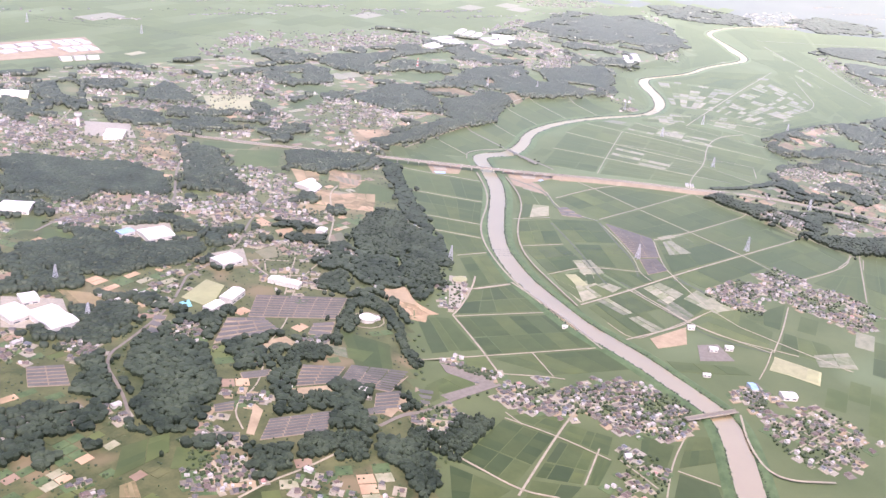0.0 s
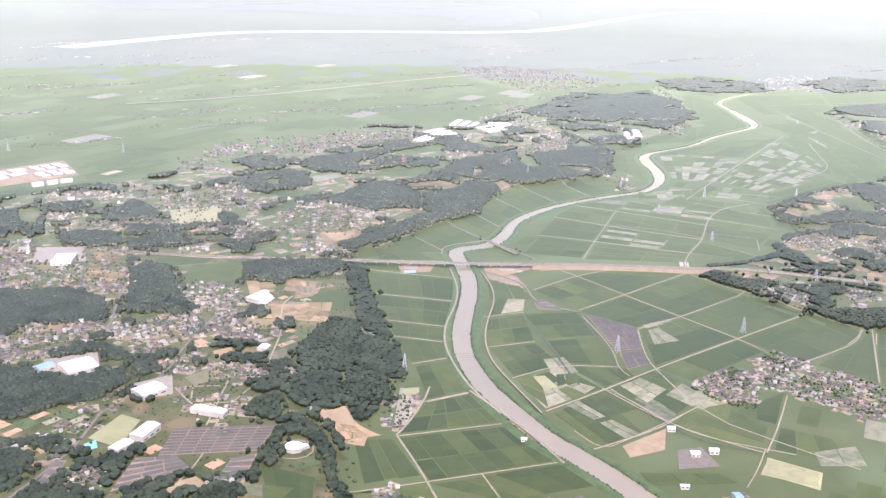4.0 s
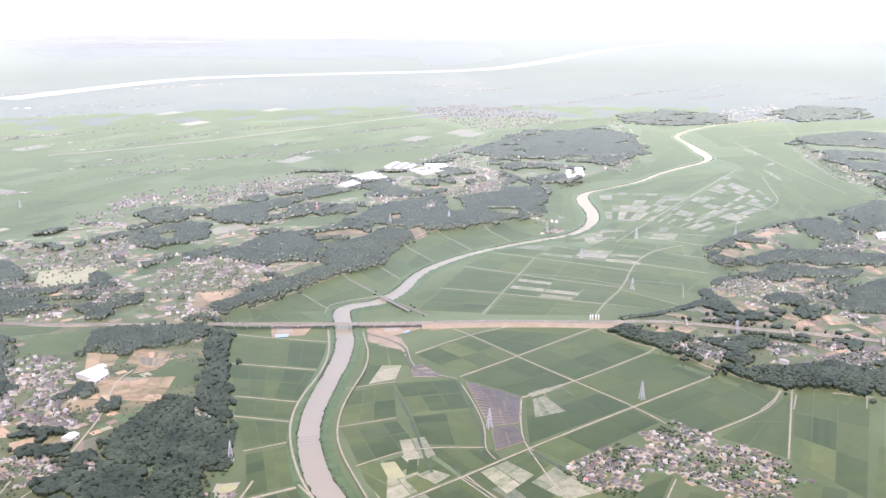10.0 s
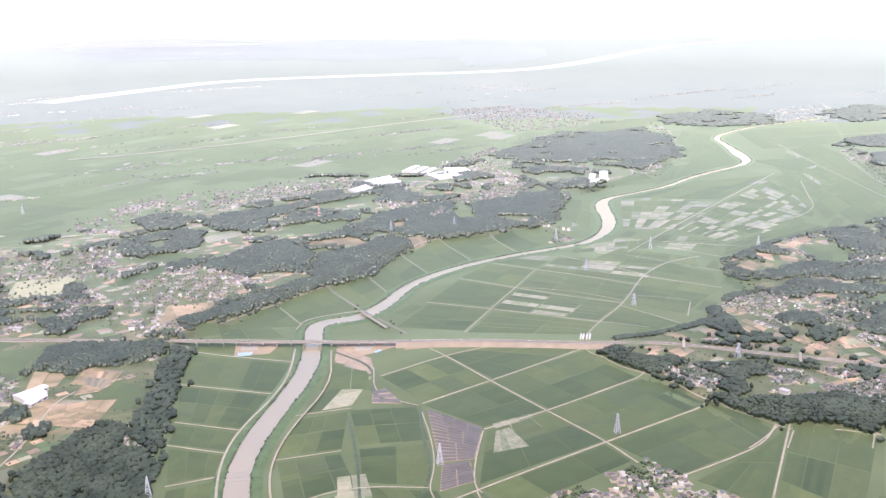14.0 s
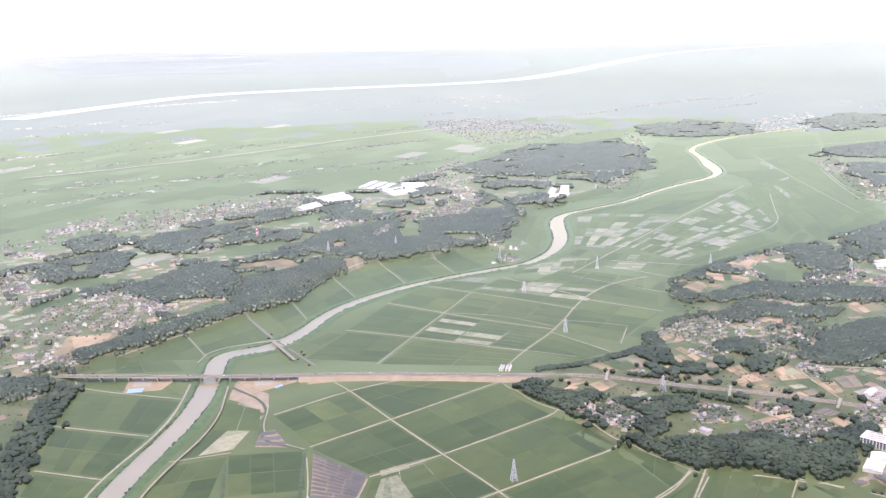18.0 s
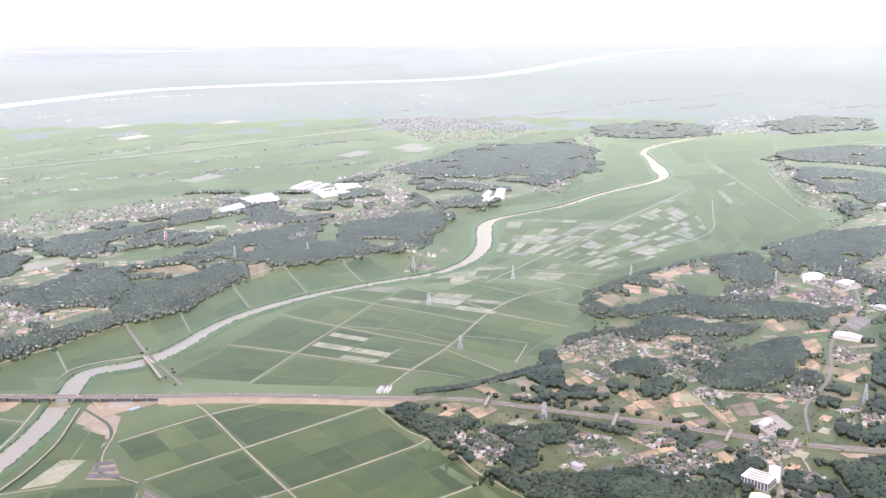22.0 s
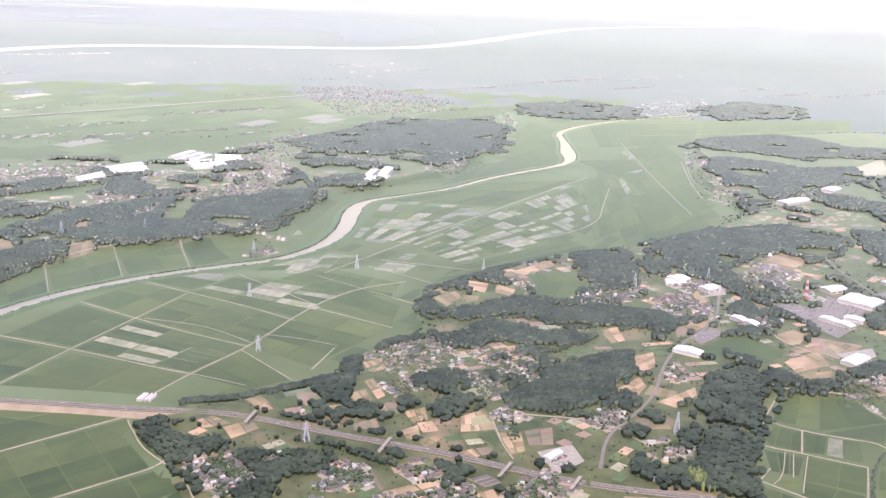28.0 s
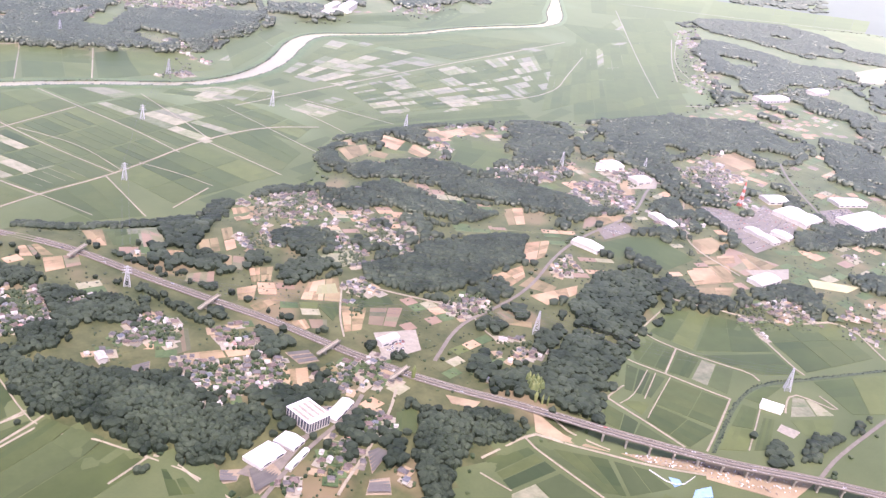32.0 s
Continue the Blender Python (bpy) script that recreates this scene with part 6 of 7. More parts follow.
yard("earth", [(-126, 647), (-113, 646), (-112, 627), (-151, 639)])

# ---- highway ----
HIGHWAY = [(60, 1280), (98, 1244), (167, 1177), (233, 1121), (331, 1052), (433, 966), (525, 896), (594, 846), (648, 798), (691, 757), (724, 725), (764, 684), (801, 623), (835, 573), (868, 526), (889, 486), (917, 439), (943, 406), (976, 372), (1016, 323), (1047, 289), (1073, 261), (1117, 225), (1147, 194), (1290, 60), (1420, -60)]


def deck_height(x):
    return np.interp(x, [60, 270, 330, 500, 690, 745, 900, 1010, 1060, 2000], [9.0, 9.0, 6.4, 5.2, 5.0, 8.7, 8.7, 8.4, 8.0, 8.0])


line3 = [(x, y, float(deck_height(x))) for x, y in HIGHWAY]
W = 3.8
highway = tagged(new("highway"), "grey dual carriageway with pale concrete parapets", "road", kind="structure")
piece("deck", strip("deck", line3, [(-W, -0.9), (-W, 0), (W, 0), (W, -0.9), (-W, -0.9)], [M_HIGHWAY], "line", 10), highway)
for s in (-1, 1):
    piece("parapet", strip("parapet", line3, [(s * W - 0.15, -0.3), (s * W - 0.1, 0.5), (s * W + 0.2, 0.5), (s * W + 0.25, -0.3)], [M_PARAPET], "line", 10), highway)
    piece("verge_line", strip("verge_line", line3, [(s * (W - 1.1) - 0.07, 0.02), (s * (W - 1.1) + 0.07, 0.02)], [M_WHITE], "line", 10), highway)
piece("median", strip("median", line3, [(-0.35, 0), (-0.3, 0.5), (0.3, 0.5), (0.35, 0)], [M_PARAPET], "line", 10), highway)

for s in range(-13, 14, 3):
    p, side = along(HIGHWAY, 4)
    TAKEN[cells(p[:, 0] + side[:, 0] * s, p[:, 1] + side[:, 1] * s)] = True
# grassed and earthen slopes below the open stretch
for s in (-1, 1):
    slope = strip("embankment", [(525, 896, 5.2), (594, 846, 5.1), (648, 798, 5.0), (691, 757, 5.0), (724, 725, 7.0)], [(s * 4.2, -0.5), (s * 6.0, -2.4), (s * 8.5, -5.2)], [M_SOLARBED if s < 0 else M_BANK], "line", 10)
    tagged(new("embankment", slope), "sloping embankment carrying the highway", "embankment", kind="structure")


def pier(x, y, z0, z1, angle, w=7.0, d=1.3):
    holder = tagged(new("bridge_pier"), "concrete pier carrying the bridge deck", "bridge pier", "piers of the bridges")
    holder.matrix_basis = pose(x, y, z0, 0, 0, angle)
    piece("column", mesh_of("column", *box(0, 0, -0.6, w * 0.55, d, z1 - z0 + 0.6 - 0.7), [M_CONCRETE]), holder)
    piece("cap", mesh_of("cap", *box(0, 0, z1 - z0 - 0.9, w, d * 1.15, 0.9), [M_CONCRETE]), holder)


def piers_between(x0, x1, step):
    p, side = along(line3, step)
    for q, n in zip(p, side):
        if x0 < q[0] < x1:
            z = float(land([q[0]], [q[1]])[0])
            if q[2] - 1.2 - z > 1.5:
                pier(q[0], q[1], z, q[2] - 1.2, math.degrees(math.atan2(n[1], n[0])), 9.0)


piers_between(335, 524, 16.0)
piers_between(1012, 1400, 16.0)


def bridge(a, b, z, width, words, legs=3):
    a, b = np.array(a, float), np.array(b, float)
    mid, span = (a + b) / 2, np.hypot(*(b - a))
    holder = tagged(new("bridge"), words, "bridge")
    angle = math.degrees(math.atan2(*(b - a)[::-1]))
    holder.matrix_basis = pose(mid[0], mid[1], z, 0, 0, angle)
    piece("deck", mesh_of("deck", *box(0, 0, -0.7, span, width, 0.7), [M_ASPHALT if width > 3 else M_CONCRETE]), holder)
    for s in (-1, 1):
        piece("parapet", mesh_of("parapet", *box(0, s * (width / 2 + 0.12), -0.5, span, 0.24, 1.4), [M_CONCRETE]), holder)
    for k in range(legs):
        piece("pillar", mesh_of("pillar", *box(span * ((k + 1) / (legs + 1) - 0.5), 0, -z - 0.5, 0.9, width * 0.8, z - 0.2), [M_CONCRETE]), holder)


bridge((557, 1024), (547, 950), 3.0, 3.0, "old narrow concrete bridge over the brown river")
bridge((116, 358), (170, 341), 3.0, 5.0, "concrete village bridge over the brown river")
bridge((758, 663), (776, 678), 12.0, 2.3, "slim concrete overpass across the highway", 2)
bridge((820, 556), (842, 571), 12.0, 2.3, "slim concrete overpass across the highway", 2)
bridge((873, 472), (896, 483), 12.0, 2.3, "slim concrete overpass across the highway", 2)
bridge((905, 427), (925, 436), 12.0, 2.3, "slim concrete overpass across the highway", 2)


# ---- pylons and wires ----
PYLONS = [
    (387, 623, 20),
    (554, 571, 20),
    (164, 725, 19),
    (1219, 897, 20),
    (1098, 1013, 20),
    (928, 987, 17),
    (855, 826, 17),
    (822, 1349, 20),
    (928, 1310, 18),
    (782, 1524, 18),
    (1017, 1147, 20),
    (1335, 740, 20),
    (1052, 446, 20),
    (1206, 316, 20),
    (786, 611, 17),
    (1448, 713, 15),
    (-247, 845, 19),
    (-250, 762, 15),
    (182, 2100, 20),
    (373, 1963, 20),
    (550, 1813, 20),
]


def bar(bm_list, a, b, t):
    """A thin square bar from a to b."""
    a, b = Vector(a), Vector(b)
    ax = (b - a).normalized()
    u = ax.cross(Vector((0, 0, 1)) if abs(ax.z) < 0.9 else Vector((1, 0, 0))).normalized() * t
    w = ax.cross(u).normalized() * t
    v = [tuple(p + su * u + sw * w) for p in (a, b) for su, sw in ((-1, -1), (1, -1), (1, 1), (-1, 1))]
    bm_list.append((v, [(0, 3, 2, 1), (4, 5, 6, 7), (0, 1, 5, 4), (1, 2, 6, 5), (2, 3, 7, 6), (3, 0, 4, 7)]))


def pylon(x, y, h, turn):
    z = float(land([x], [y])[0])
    holder = tagged(new("electricity_pylon"), "tall grey lattice steel pylon with three cross arms", "pylon", "pylons of the power lines")
    holder.matrix_basis = pose(x, y, z, 0, 0, turn)
    half = lambda k: 2.2 * (1 - k) + 0.3
    for sx, sy in ((-1, -1), (1, -1), (1, 1), (-1, 1)):
        leg = []
        bar(leg, (sx * half(0), sy * half(0), -0.3), (sx * half(1), sy * half(1), h), 0.17)
        piece("leg", mesh_of("leg", *join(*leg), [M_STEEL]), holder)
    brace = []
    for k in range(8):
        a, b = k / 8, (k + 1) / 8
        for (sx, sy), (tx, ty) in (((-1, -1), (1, -1)), ((1, -1), (1, 1)), ((1, 1), (-1, 1)), ((-1, 1), (-1, -1))):
            bar(brace, (sx * half(a), sy * half(a), a * h), (tx * half(b), ty * half(b), b * h), 0.1)
            bar(brace, (tx * half(a), ty * half(a), a * h), (sx * half(b), sy * half(b), b * h), 0.1)
    piece("bracing", mesh_of("bracing", *join(*brace), [M_STEEL]), holder)
    for k, w in ((0.66, 3.4), (0.79, 3.0), (0.92, 2.6)):
        arm = []
        for s in (-1, 1):
            bar(arm, (0, 0, k * h + 0.5), (s * w, 0, k * h), 0.1)
            bar(arm, (0, 0.3, k * h), (s * w, 0, k * h), 0.1)
            bar(arm, (s * w, 0, k * h), (s * w, 0, k * h - 0.8), 0.09)
        piece("cross_arm", mesh_of("cross_arm", *join(*arm), [M_STEEL]), holder)


LINES = [[(1220, 898), (1099, 1013), (1018, 1147), (928, 1311), (782, 1524)], [(1335, 740), (1220, 898)], [(856, 826), (928, 988), (1018, 1147)],
         [(1053, 446), (1207, 316)], [(787, 612), (856, 826)], [(387, 624), (554, 571)], [(164, 725), (387, 624)], [(183, 2101), (373, 1964), (551, 1814)], [(1053, 446), (787, 612)]]
turns = {}
for run in LINES:
    for a, b in zip(run, run[1:]):
        for p in (a, b):
            turns.setdefault(min(range(len(PYLONS)), key=lambda i: math.hypot(PYLONS[i][0] - p[0], PYLONS[i][1] - p[1])), math.degrees(math.atan2(b[1] - a[1], b[0] - a[0])) + 90)
for i, (x, y, h) in enumerate(PYLONS):
    pylon(x, y, h, turns.get(i, 40))
M_WIRE = surface("wire", (0.12, 0.12, 0.12), (0.16, 0.16, 0.16), 1.0, 0.5, 0.5, haze_gloss=0)
for run in LINES:
    for a, b in zip(run, run[1:]):
        pa = min(PYLONS, key=lambda p: math.hypot(p[0] - a[0], p[1] - a[1]))
        pb = min(PYLONS, key=lambda p: math.hypot(p[0] - b[0], p[1] - b[1]))
        if pa == pb:
            continue
        d = Vector((pb[0] - pa[0], pb[1] - pa[1], 0)).normalized()
        n = Vector((-d.y, d.x, 0))
        za, zb = (float(land([p[0]], [p[1]])[0]) for p in (pa, pb))
        for s in (-1, 1):
            for k, w in ((0.66, 3.4), (0.92, 2.6)):
                e0, e1 = Vector((pa[0], pa[1], za + k * pa[2] - 0.8)) + n * s * w, Vector((pb[0], pb[1], zb + k * pb[2] - 0.8)) + n * s * w
                sag = (e1 - e0).length * 0.025
                v, f = [], []
                for i in range(11):
                    c = e0.lerp(e1, i / 10) - Vector((0, 0, sag * 4 * (i / 10) * (1 - i / 10)))
                    v += [tuple(c + n * a + Vector((0, 0, b))) for a, b in ((-0.035, -0.035), (0.035, -0.035), (0.035, 0.035), (-0.035, 0.035))]
                    if i:
                        f += [(4 * i - 4 + j, 4 * i - 4 + (j + 1) % 4, 4 * i + (j + 1) % 4, 4 * i + j) for j in range(4)]
                tagged(new("power_line", mesh_of("power_line", v, f, [M_WIRE])), "thin dark power line slung between pylons", "cable", "power lines")

# ---- landmarks ----
def red_white_mast(x, y, h):
    z = float(land([x], [y])[0])
    holder = tagged(new("radio_mast"), "tall red and white banded lattice radio mast", "mast")
    holder.matrix_basis = pose(x, y, z)
    half = lambda k: 1.75 * (1 - k) + 0.35
    for k in range(7):
        a, b, solids = k / 7, (k + 1) / 7, []
        c = [(-1, -1), (1, -1), (1, 1), (-1, 1)]
        for i in range(4):
            (sx, sy), (tx, ty) = c[i], c[(i + 1) % 4]
            bar(solids, (sx * half(a), sy * half(a), a * h), (sx * half(b), sy * half(b), b * h), 0.22)
            bar(solids, (sx * half(a), sy * half(a), a * h), (tx * half(b), ty * half(b), b * h), 0.2)
            bar(solids, (tx * half(a), ty * half(a), a * h), (sx * half(b), sy * half(b), b * h), 0.2)
            bar(solids, (sx * half(b), sy * half(b), b * h), (tx * half(b), ty * half(b), b * h), 0.2)
        for solid in solids:
            piece("strut", mesh_of("strut", *solid, [M_RED if k % 2 == 0 else M_WHITE]), holder)


red_white_mast(1481, 592, 30)


def drum(cx, cy, z0, r, h, seg=20, ry=None, taper=1.0):
    ry = ry or r
    v = [(cx + r * f * math.cos(2 * math.pi * i / seg), cy + ry * f * math.sin(2 * math.pi * i / seg), z0 + k) for k, f in ((0, 1), (h, taper)) for i in range(seg)]
    return v, [tuple(range(seg - 1, -1, -1)), tuple(range(seg, 2 * seg))] + [(i, (i + 1) % seg, seg + (i + 1) % seg, seg + i) for i in range(seg)]


round_house = tagged(new("round_hall"), "low white round hall on a hill with a ring drive", "building")
round_house.matrix_basis = pose(-26, 636, 8)
piece("wall", mesh_of("wall", *drum(0, 0, -0.5, 7.5, 4.5), [WALLS[1]]), round_house)
piece("roof", mesh_of("roof", *drum(0, 0, 4.0, 8.2, 1.6, 20, None, 0.3), [M_WHITE]), round_house)
piece("annex", mesh_of("annex", *box(8, -3, -0.5, 8, 5, 3.5), [WALLS[1]]), round_house)
road(2.5, [(-26 + 17 * math.cos(a * 0.35), 636 + 17 * math.sin(a * 0.35)) for a in range(9, 26)])
oval = tagged(new("round_tank"), "cream domed round tank beside the village", "tank")
oval.matrix_basis = pose(134, 676, 0)
piece("wall", mesh_of("wall", *drum(0, 0, -0.3, 9.0, 3.3, 22, 7.0), [WALLS[0]]), oval)
piece("dome", mesh_of("dome", *drum(0, 0, 3.0, 9.3, 1.2, 22, 7.3, 0.5), [PADDY["y"]]), oval)

water_tower = tagged(new("water_tower"), "white concrete water tower with a wide round tank", "water tower")
water_tower.matrix_basis = pose(-25, 1330, 8)
piece("shaft", mesh_of("shaft", *drum(0, 0, -0.5, 3.0, 14.5, 16, None, 0.75), [M_WHITE]), water_tower)
piece("tank", mesh_of("tank", *join(drum(0, 0, 14.0, 2.4, 3.0, 20, None, 2.1), drum(0, 0, 17.0, 5.1, 3.2, 20)), [M_WHITE]), water_tower)
piece("cap", mesh_of("cap", *drum(0, 0, 20.2, 5.3, 1.2, 20, None, 0.3), [M_CONCRETE]), water_tower)
red_white_mast(777, 1518, 24)


# ---- cars ----
def car_parts(colour):
    holder = tagged(new("car"), "small parked car with dark windows", "car", "parked cars")
    v, f = box(0, 0, 0.3, 2.3, 1.0, 0.42)
    v = [(x * (0.96 if z > 0.5 else 1), y * (0.94 if z > 0.5 else 1), z) for x, y, z in v]
    piece("body", mesh_of("body", v, f, [colour]), holder)
    v, f = box(-0.1, 0, 0.72, 1.4, 0.88, 0.35)
    v = [(x * (0.75 if z > 0.8 else 1), y * (0.86 if z > 0.8 else 1), z) for x, y, z in v]
    piece("cabin", mesh_of("cabin", v, f, [M_WINDOW]), holder)
    for sx in (-0.7, 0.7):
        for sy in (-0.45, 0.45):
            wv, wf = drum(0, 0, -0.09, 0.3, 0.18, 8)
            piece("wheel", mesh_of("wheel", [(x + sx, z + sy, y + 0.3) for x, y, z in wv], wf, [M_WIRE]), holder)
    return holder


CARS = [car_parts(c) for c in (M_WHITE, M_STEEL, M_WINDOW, M_RED)]
for i, c in enumerate(CARS):
    c.matrix_basis = pose(1470 + 5 * i, 530, 8.45, 0, 0, 20)


def park(q, count, turn):
    g = quad_grid(q, 12, 10)
    spots = [(j, i) for j in range(10) for i in range(12)]
    rng.shuffle(spots)
    for j, i in spots[:count]:
        p = 0.25 * (g[j][i] + g[j + 1][i] + g[j][i + 1] + g[j + 1][i + 1])
        copy_thing(rng.choices(CARS, (5, 3, 2, 1))[0], pose(p[0], p[1], float(land([p[0]], [p[1]])[0]) + 0.42, 0, 0, turn + rng.choice((0, 180)) + rng.uniform(-3, 3)))


park([(1421, 607), (1451, 587), (1464, 507), (1390, 495)], 112, 20)
park([(1459, 564), (1516, 584), (1504, 530), (1465, 511)], 70, 35)
park([(927, 474), (944, 477), (944, 464), (924, 456)], 34, 30)
park([(1578, 551), (1629, 546), (1608, 506), (1563, 513)], 70, 60)
park([(1257, 590), (1294, 592), (1290, 575), (1247, 570)], 20, 40)
park([(824, 414), (846, 418), (858, 415), (829, 402)], 24, 10)
for k in range(46):
    p, side = along(line3, 20)
    q, n = p[(k * 5 + 3) % len(p)], side[(k * 5 + 3) % len(p)]
    s = rng.choice((-1, 1))
    at = q[:2] + n * s * rng.uniform(1.6, 3.2)
    copy_thing(rng.choices(CARS, (5, 3, 2, 1))[0], pose(at[0], at[1], q[2] + 0.02, 0, 0, math.degrees(math.atan2(n[1], n[0])) - 90))

# stored materials and rubble below the viaduct
def litter(q, count):
    boxes = []
    g = quad_grid(q, 1, 1)
    for _ in range(count):
        u, v = rng.random(), rng.random()
        x, y = (1 - v) * ((1 - u) * g[0][0] + u * g[0][1]) + v * ((1 - u) * g[1][0] + u * g[1][1])
        boxes.append((x, y, rng.uniform(0.4, 2.2), rng.uniform(0.4, 1.2), rng.uniform(0.3, 0.9), rng.uniform(0, 3.1)))
    v, f, idx = [], [], []
    for k, (x, y, w, d, h, a) in enumerate(boxes):
        z = float(land(np.array([x]), np.array([y]))[0]) + 0.3
        c, s = math.cos(a), math.sin(a)
        for top in (0, 1):
            for i, j in ((-1, -1), (1, -1), (1, 1), (-1, 1)):
                e = 1 - 0.25 * top
                v.append((x + e * (i * w * c - j * d * s) / 2, y + e * (i * w * s + j * d * c) / 2, z + h * top))
        o = 8 * k
        f += [(o + 4, o + 5, o + 6, o + 7)] + [(o + i, o + (i + 1) % 4, o + 4 + (i + 1) % 4, o + 4 + i) for i in range(4)]
        idx += [rng.choice((0, 0, 1, 2, 3))] * 5
    tagged(new("stored_materials", mesh_of("stored_materials", np.array(v), f, [M_CONCRETE, M_STEEL, M_BARK, M_WHITE], idx)), "scattered building materials and rubble below the viaduct", "rubble", kind="stuff")


litter([(1018, 308), (1066, 278), (1057, 270), (1027, 293)], 110)
litter([(1064, 276), (1116, 231), (1089, 229), (1053, 266)], 120)
site_fence = strip("site_fence", [(1021, 288), (1025, 266), (1046, 270)], [(-0.08, 0.1), (-0.08, 1.0), (0.08, 1.0), (0.08, 0.1)], [M_WHITE], None, 6)
tagged(new("site_fence", site_fence), "white hoarding round a work yard", "fence", kind="structure")


# ---- woods, thickets and single trees ----
take([(1077, 467), (1113, 414), (1103, 406), (1066, 458)])  # the ride below the power line
clearing([(-180, 1289), (218, 1154), (423, 1047), (-58, 397), (-391, 618)])
clearing([(344, 1093), (478, 1682), (1091, 1912), (1394, 1653), (1096, 1172), (746, 1201), (526, 1066)])
clearing([(730, 756), (934, 772), (1099, 886), (1421, 948), (2027, 878), (1852, 633), (1342, 316), (1091, 388), (1020, 332), (876, 312), (731, 375), (680, 532)])
woods([(-155, 1235), (-116, 1223), (-64, 1204), (-29, 1161), (-17, 1112), (-17, 1047), (-32, 1025), (-79, 1038), (-109, 1041), (-150, 1037), (-170, 1052), (-196, 1107)])
woods([(56, 1185), (99, 1205), (111, 1161), (97, 1111), (41, 1047), (10, 1034), (-11, 1044)])
woods([(190, 1125), (253, 1118), (311, 1071), (266, 1024), (220, 1013), (163, 1067)])
woods([(99, 830), (172, 884), (194, 855), (180, 788), (136, 725), (115, 668), (65, 673), (73, 717), (99, 742), (72, 760), (66, 795)])
woods([(-248, 945), (-215, 944), (-190, 971), (-174, 974), (-137, 928), (-131, 898), (-94, 883), (-71, 889), (-72, 854), (-106, 833), (-148, 833), (-189, 833), (-219, 843), (-242, 868), (-276, 858)])
woods([(-119, 971), (-88, 979), (-65, 957), (-54, 922), (-57, 900), (-85, 915), (-130, 945)])
woods([(36, 900), (68, 867), (67, 805), (37, 812), (6, 851)])
woods([(-25, 729), (-6, 743), (21, 746), (24, 733), (-7, 688), (-28, 700)])
woods([(-26, 692), (-8, 677), (-32, 635), (-82, 602), (-116, 586), (-139, 584), (-154, 610), (-119, 625), (-75, 648), (-48, 669)])
woods([(-14, 681), (13, 680), (13, 650), (5, 613), (-18, 576), (-20, 550), (-44, 541), (-36, 571), (-14, 618), (-8, 651), (-25, 656)])
woods([(-217, 743), (-195, 720), (-183, 700), (-181, 663), (-193, 637), (-206, 602), (-229, 577), (-260, 553), (-280, 556), (-294, 582), (-275, 617), (-262, 658), (-240, 699)])
woods([(-301, 781), (-254, 791), (-207, 777), (-202, 747), (-256, 709), (-294, 719), (-314, 742)])
woods([(-86, 546), (-67, 556), (-76, 520), (-64, 510), (-76, 489), (-99, 483), (-106, 496), (-103, 515)])
woods([(-163, 563), (-136, 556), (-141, 531), (-161, 532), (-180, 544)])
woods([(-117, 467), (-79, 479), (-54, 473), (-32, 449), (-61, 412), (-100, 420), (-123, 453)])
woods([(-189, 513), (-166, 495), (-150, 488), (-144, 466), (-167, 450), (-214, 481)])
woods([(132, 1343), (68, 1404), (32, 1383), (29, 1334), (95, 1268), (173, 1241), (268, 1235), (286, 1281), (233, 1277), (188, 1303)])
woods([(151, 1485), (229, 1541), (257, 1532), (211, 1404), (151, 1382), (109, 1413)])
woods([(-13, 1565), (72, 1596), (78, 1540), (34, 1453), (-30, 1467)])
woods([(347, 1103), (417, 1138), (487, 1148), (571, 1123), (661, 1151), (705, 1221), (783, 1235), (812, 1267), (803, 1327), (702, 1294), (651, 1296), (606, 1247), (575, 1188), (510, 1173), (434, 1150), (390, 1134), (355, 1138)])
woods([(469, 1351), (550, 1386), (611, 1418), (662, 1411), (646, 1300), (592, 1234), (562, 1258), (507, 1253), (466, 1286)])
woods([(594, 1611), (663, 1674), (725, 1651), (791, 1657), (836, 1682), (807, 1613), (732, 1588), (653, 1562), (597, 1559)])
woods([(458, 1557), (509, 1592), (556, 1602), (574, 1539), (524, 1464), (474, 1459), (446, 1503)])
woods([(917, 1790), (1001, 1837), (984, 1772), (925, 1675), (865, 1651), (839, 1667)])
woods([(780, 1510), (850, 1547), (894, 1482), (946, 1497), (919, 1405), (859, 1392), (816, 1330), (790, 1399), (762, 1447)])
woods([(837, 1336), (908, 1388), (985, 1464), (1062, 1493), (1077, 1418), (971, 1259), (906, 1243), (856, 1261), (817, 1262)])
woods([(1109, 1441), (1196, 1482), (1344, 1587), (1281, 1411), (1111, 1246), (1036, 1206), (1023, 1257), (1017, 1314)])
woods([(990, 1642), (1048, 1680), (1050, 1570), (1003, 1511), (961, 1565)])
woods([(1636, 1811), (1873, 2024), (2045, 2027), (2221, 2038), (2006, 1764), (1816, 1565), (1688, 1570), (1646, 1658), (1546, 1642)])
woods([(1065, 787), (1107, 800), (1130, 779), (1179, 797), (1193, 779), (1198, 736), (1243, 723), (1266, 692), (1291, 655), (1284, 619), (1243, 611), (1221, 639), (1182, 666), (1147, 696), (1144, 734), (1112, 751), (1076, 758)])
woods([(1067, 743), (1102, 756), (1117, 725), (1128, 686), (1157, 660), (1170, 647), (1140, 638), (1098, 642), (1076, 672), (1061, 711)])
woods([(980, 590), (1017, 599), (1047, 608), (1077, 612), (1138, 608), (1170, 593), (1149, 568), (1103, 546), (1063, 525), (1024, 514), (1001, 522), (982, 543), (967, 563)])
woods([(905, 602), (926, 614), (959, 604), (951, 585), (926, 575), (896, 575)])
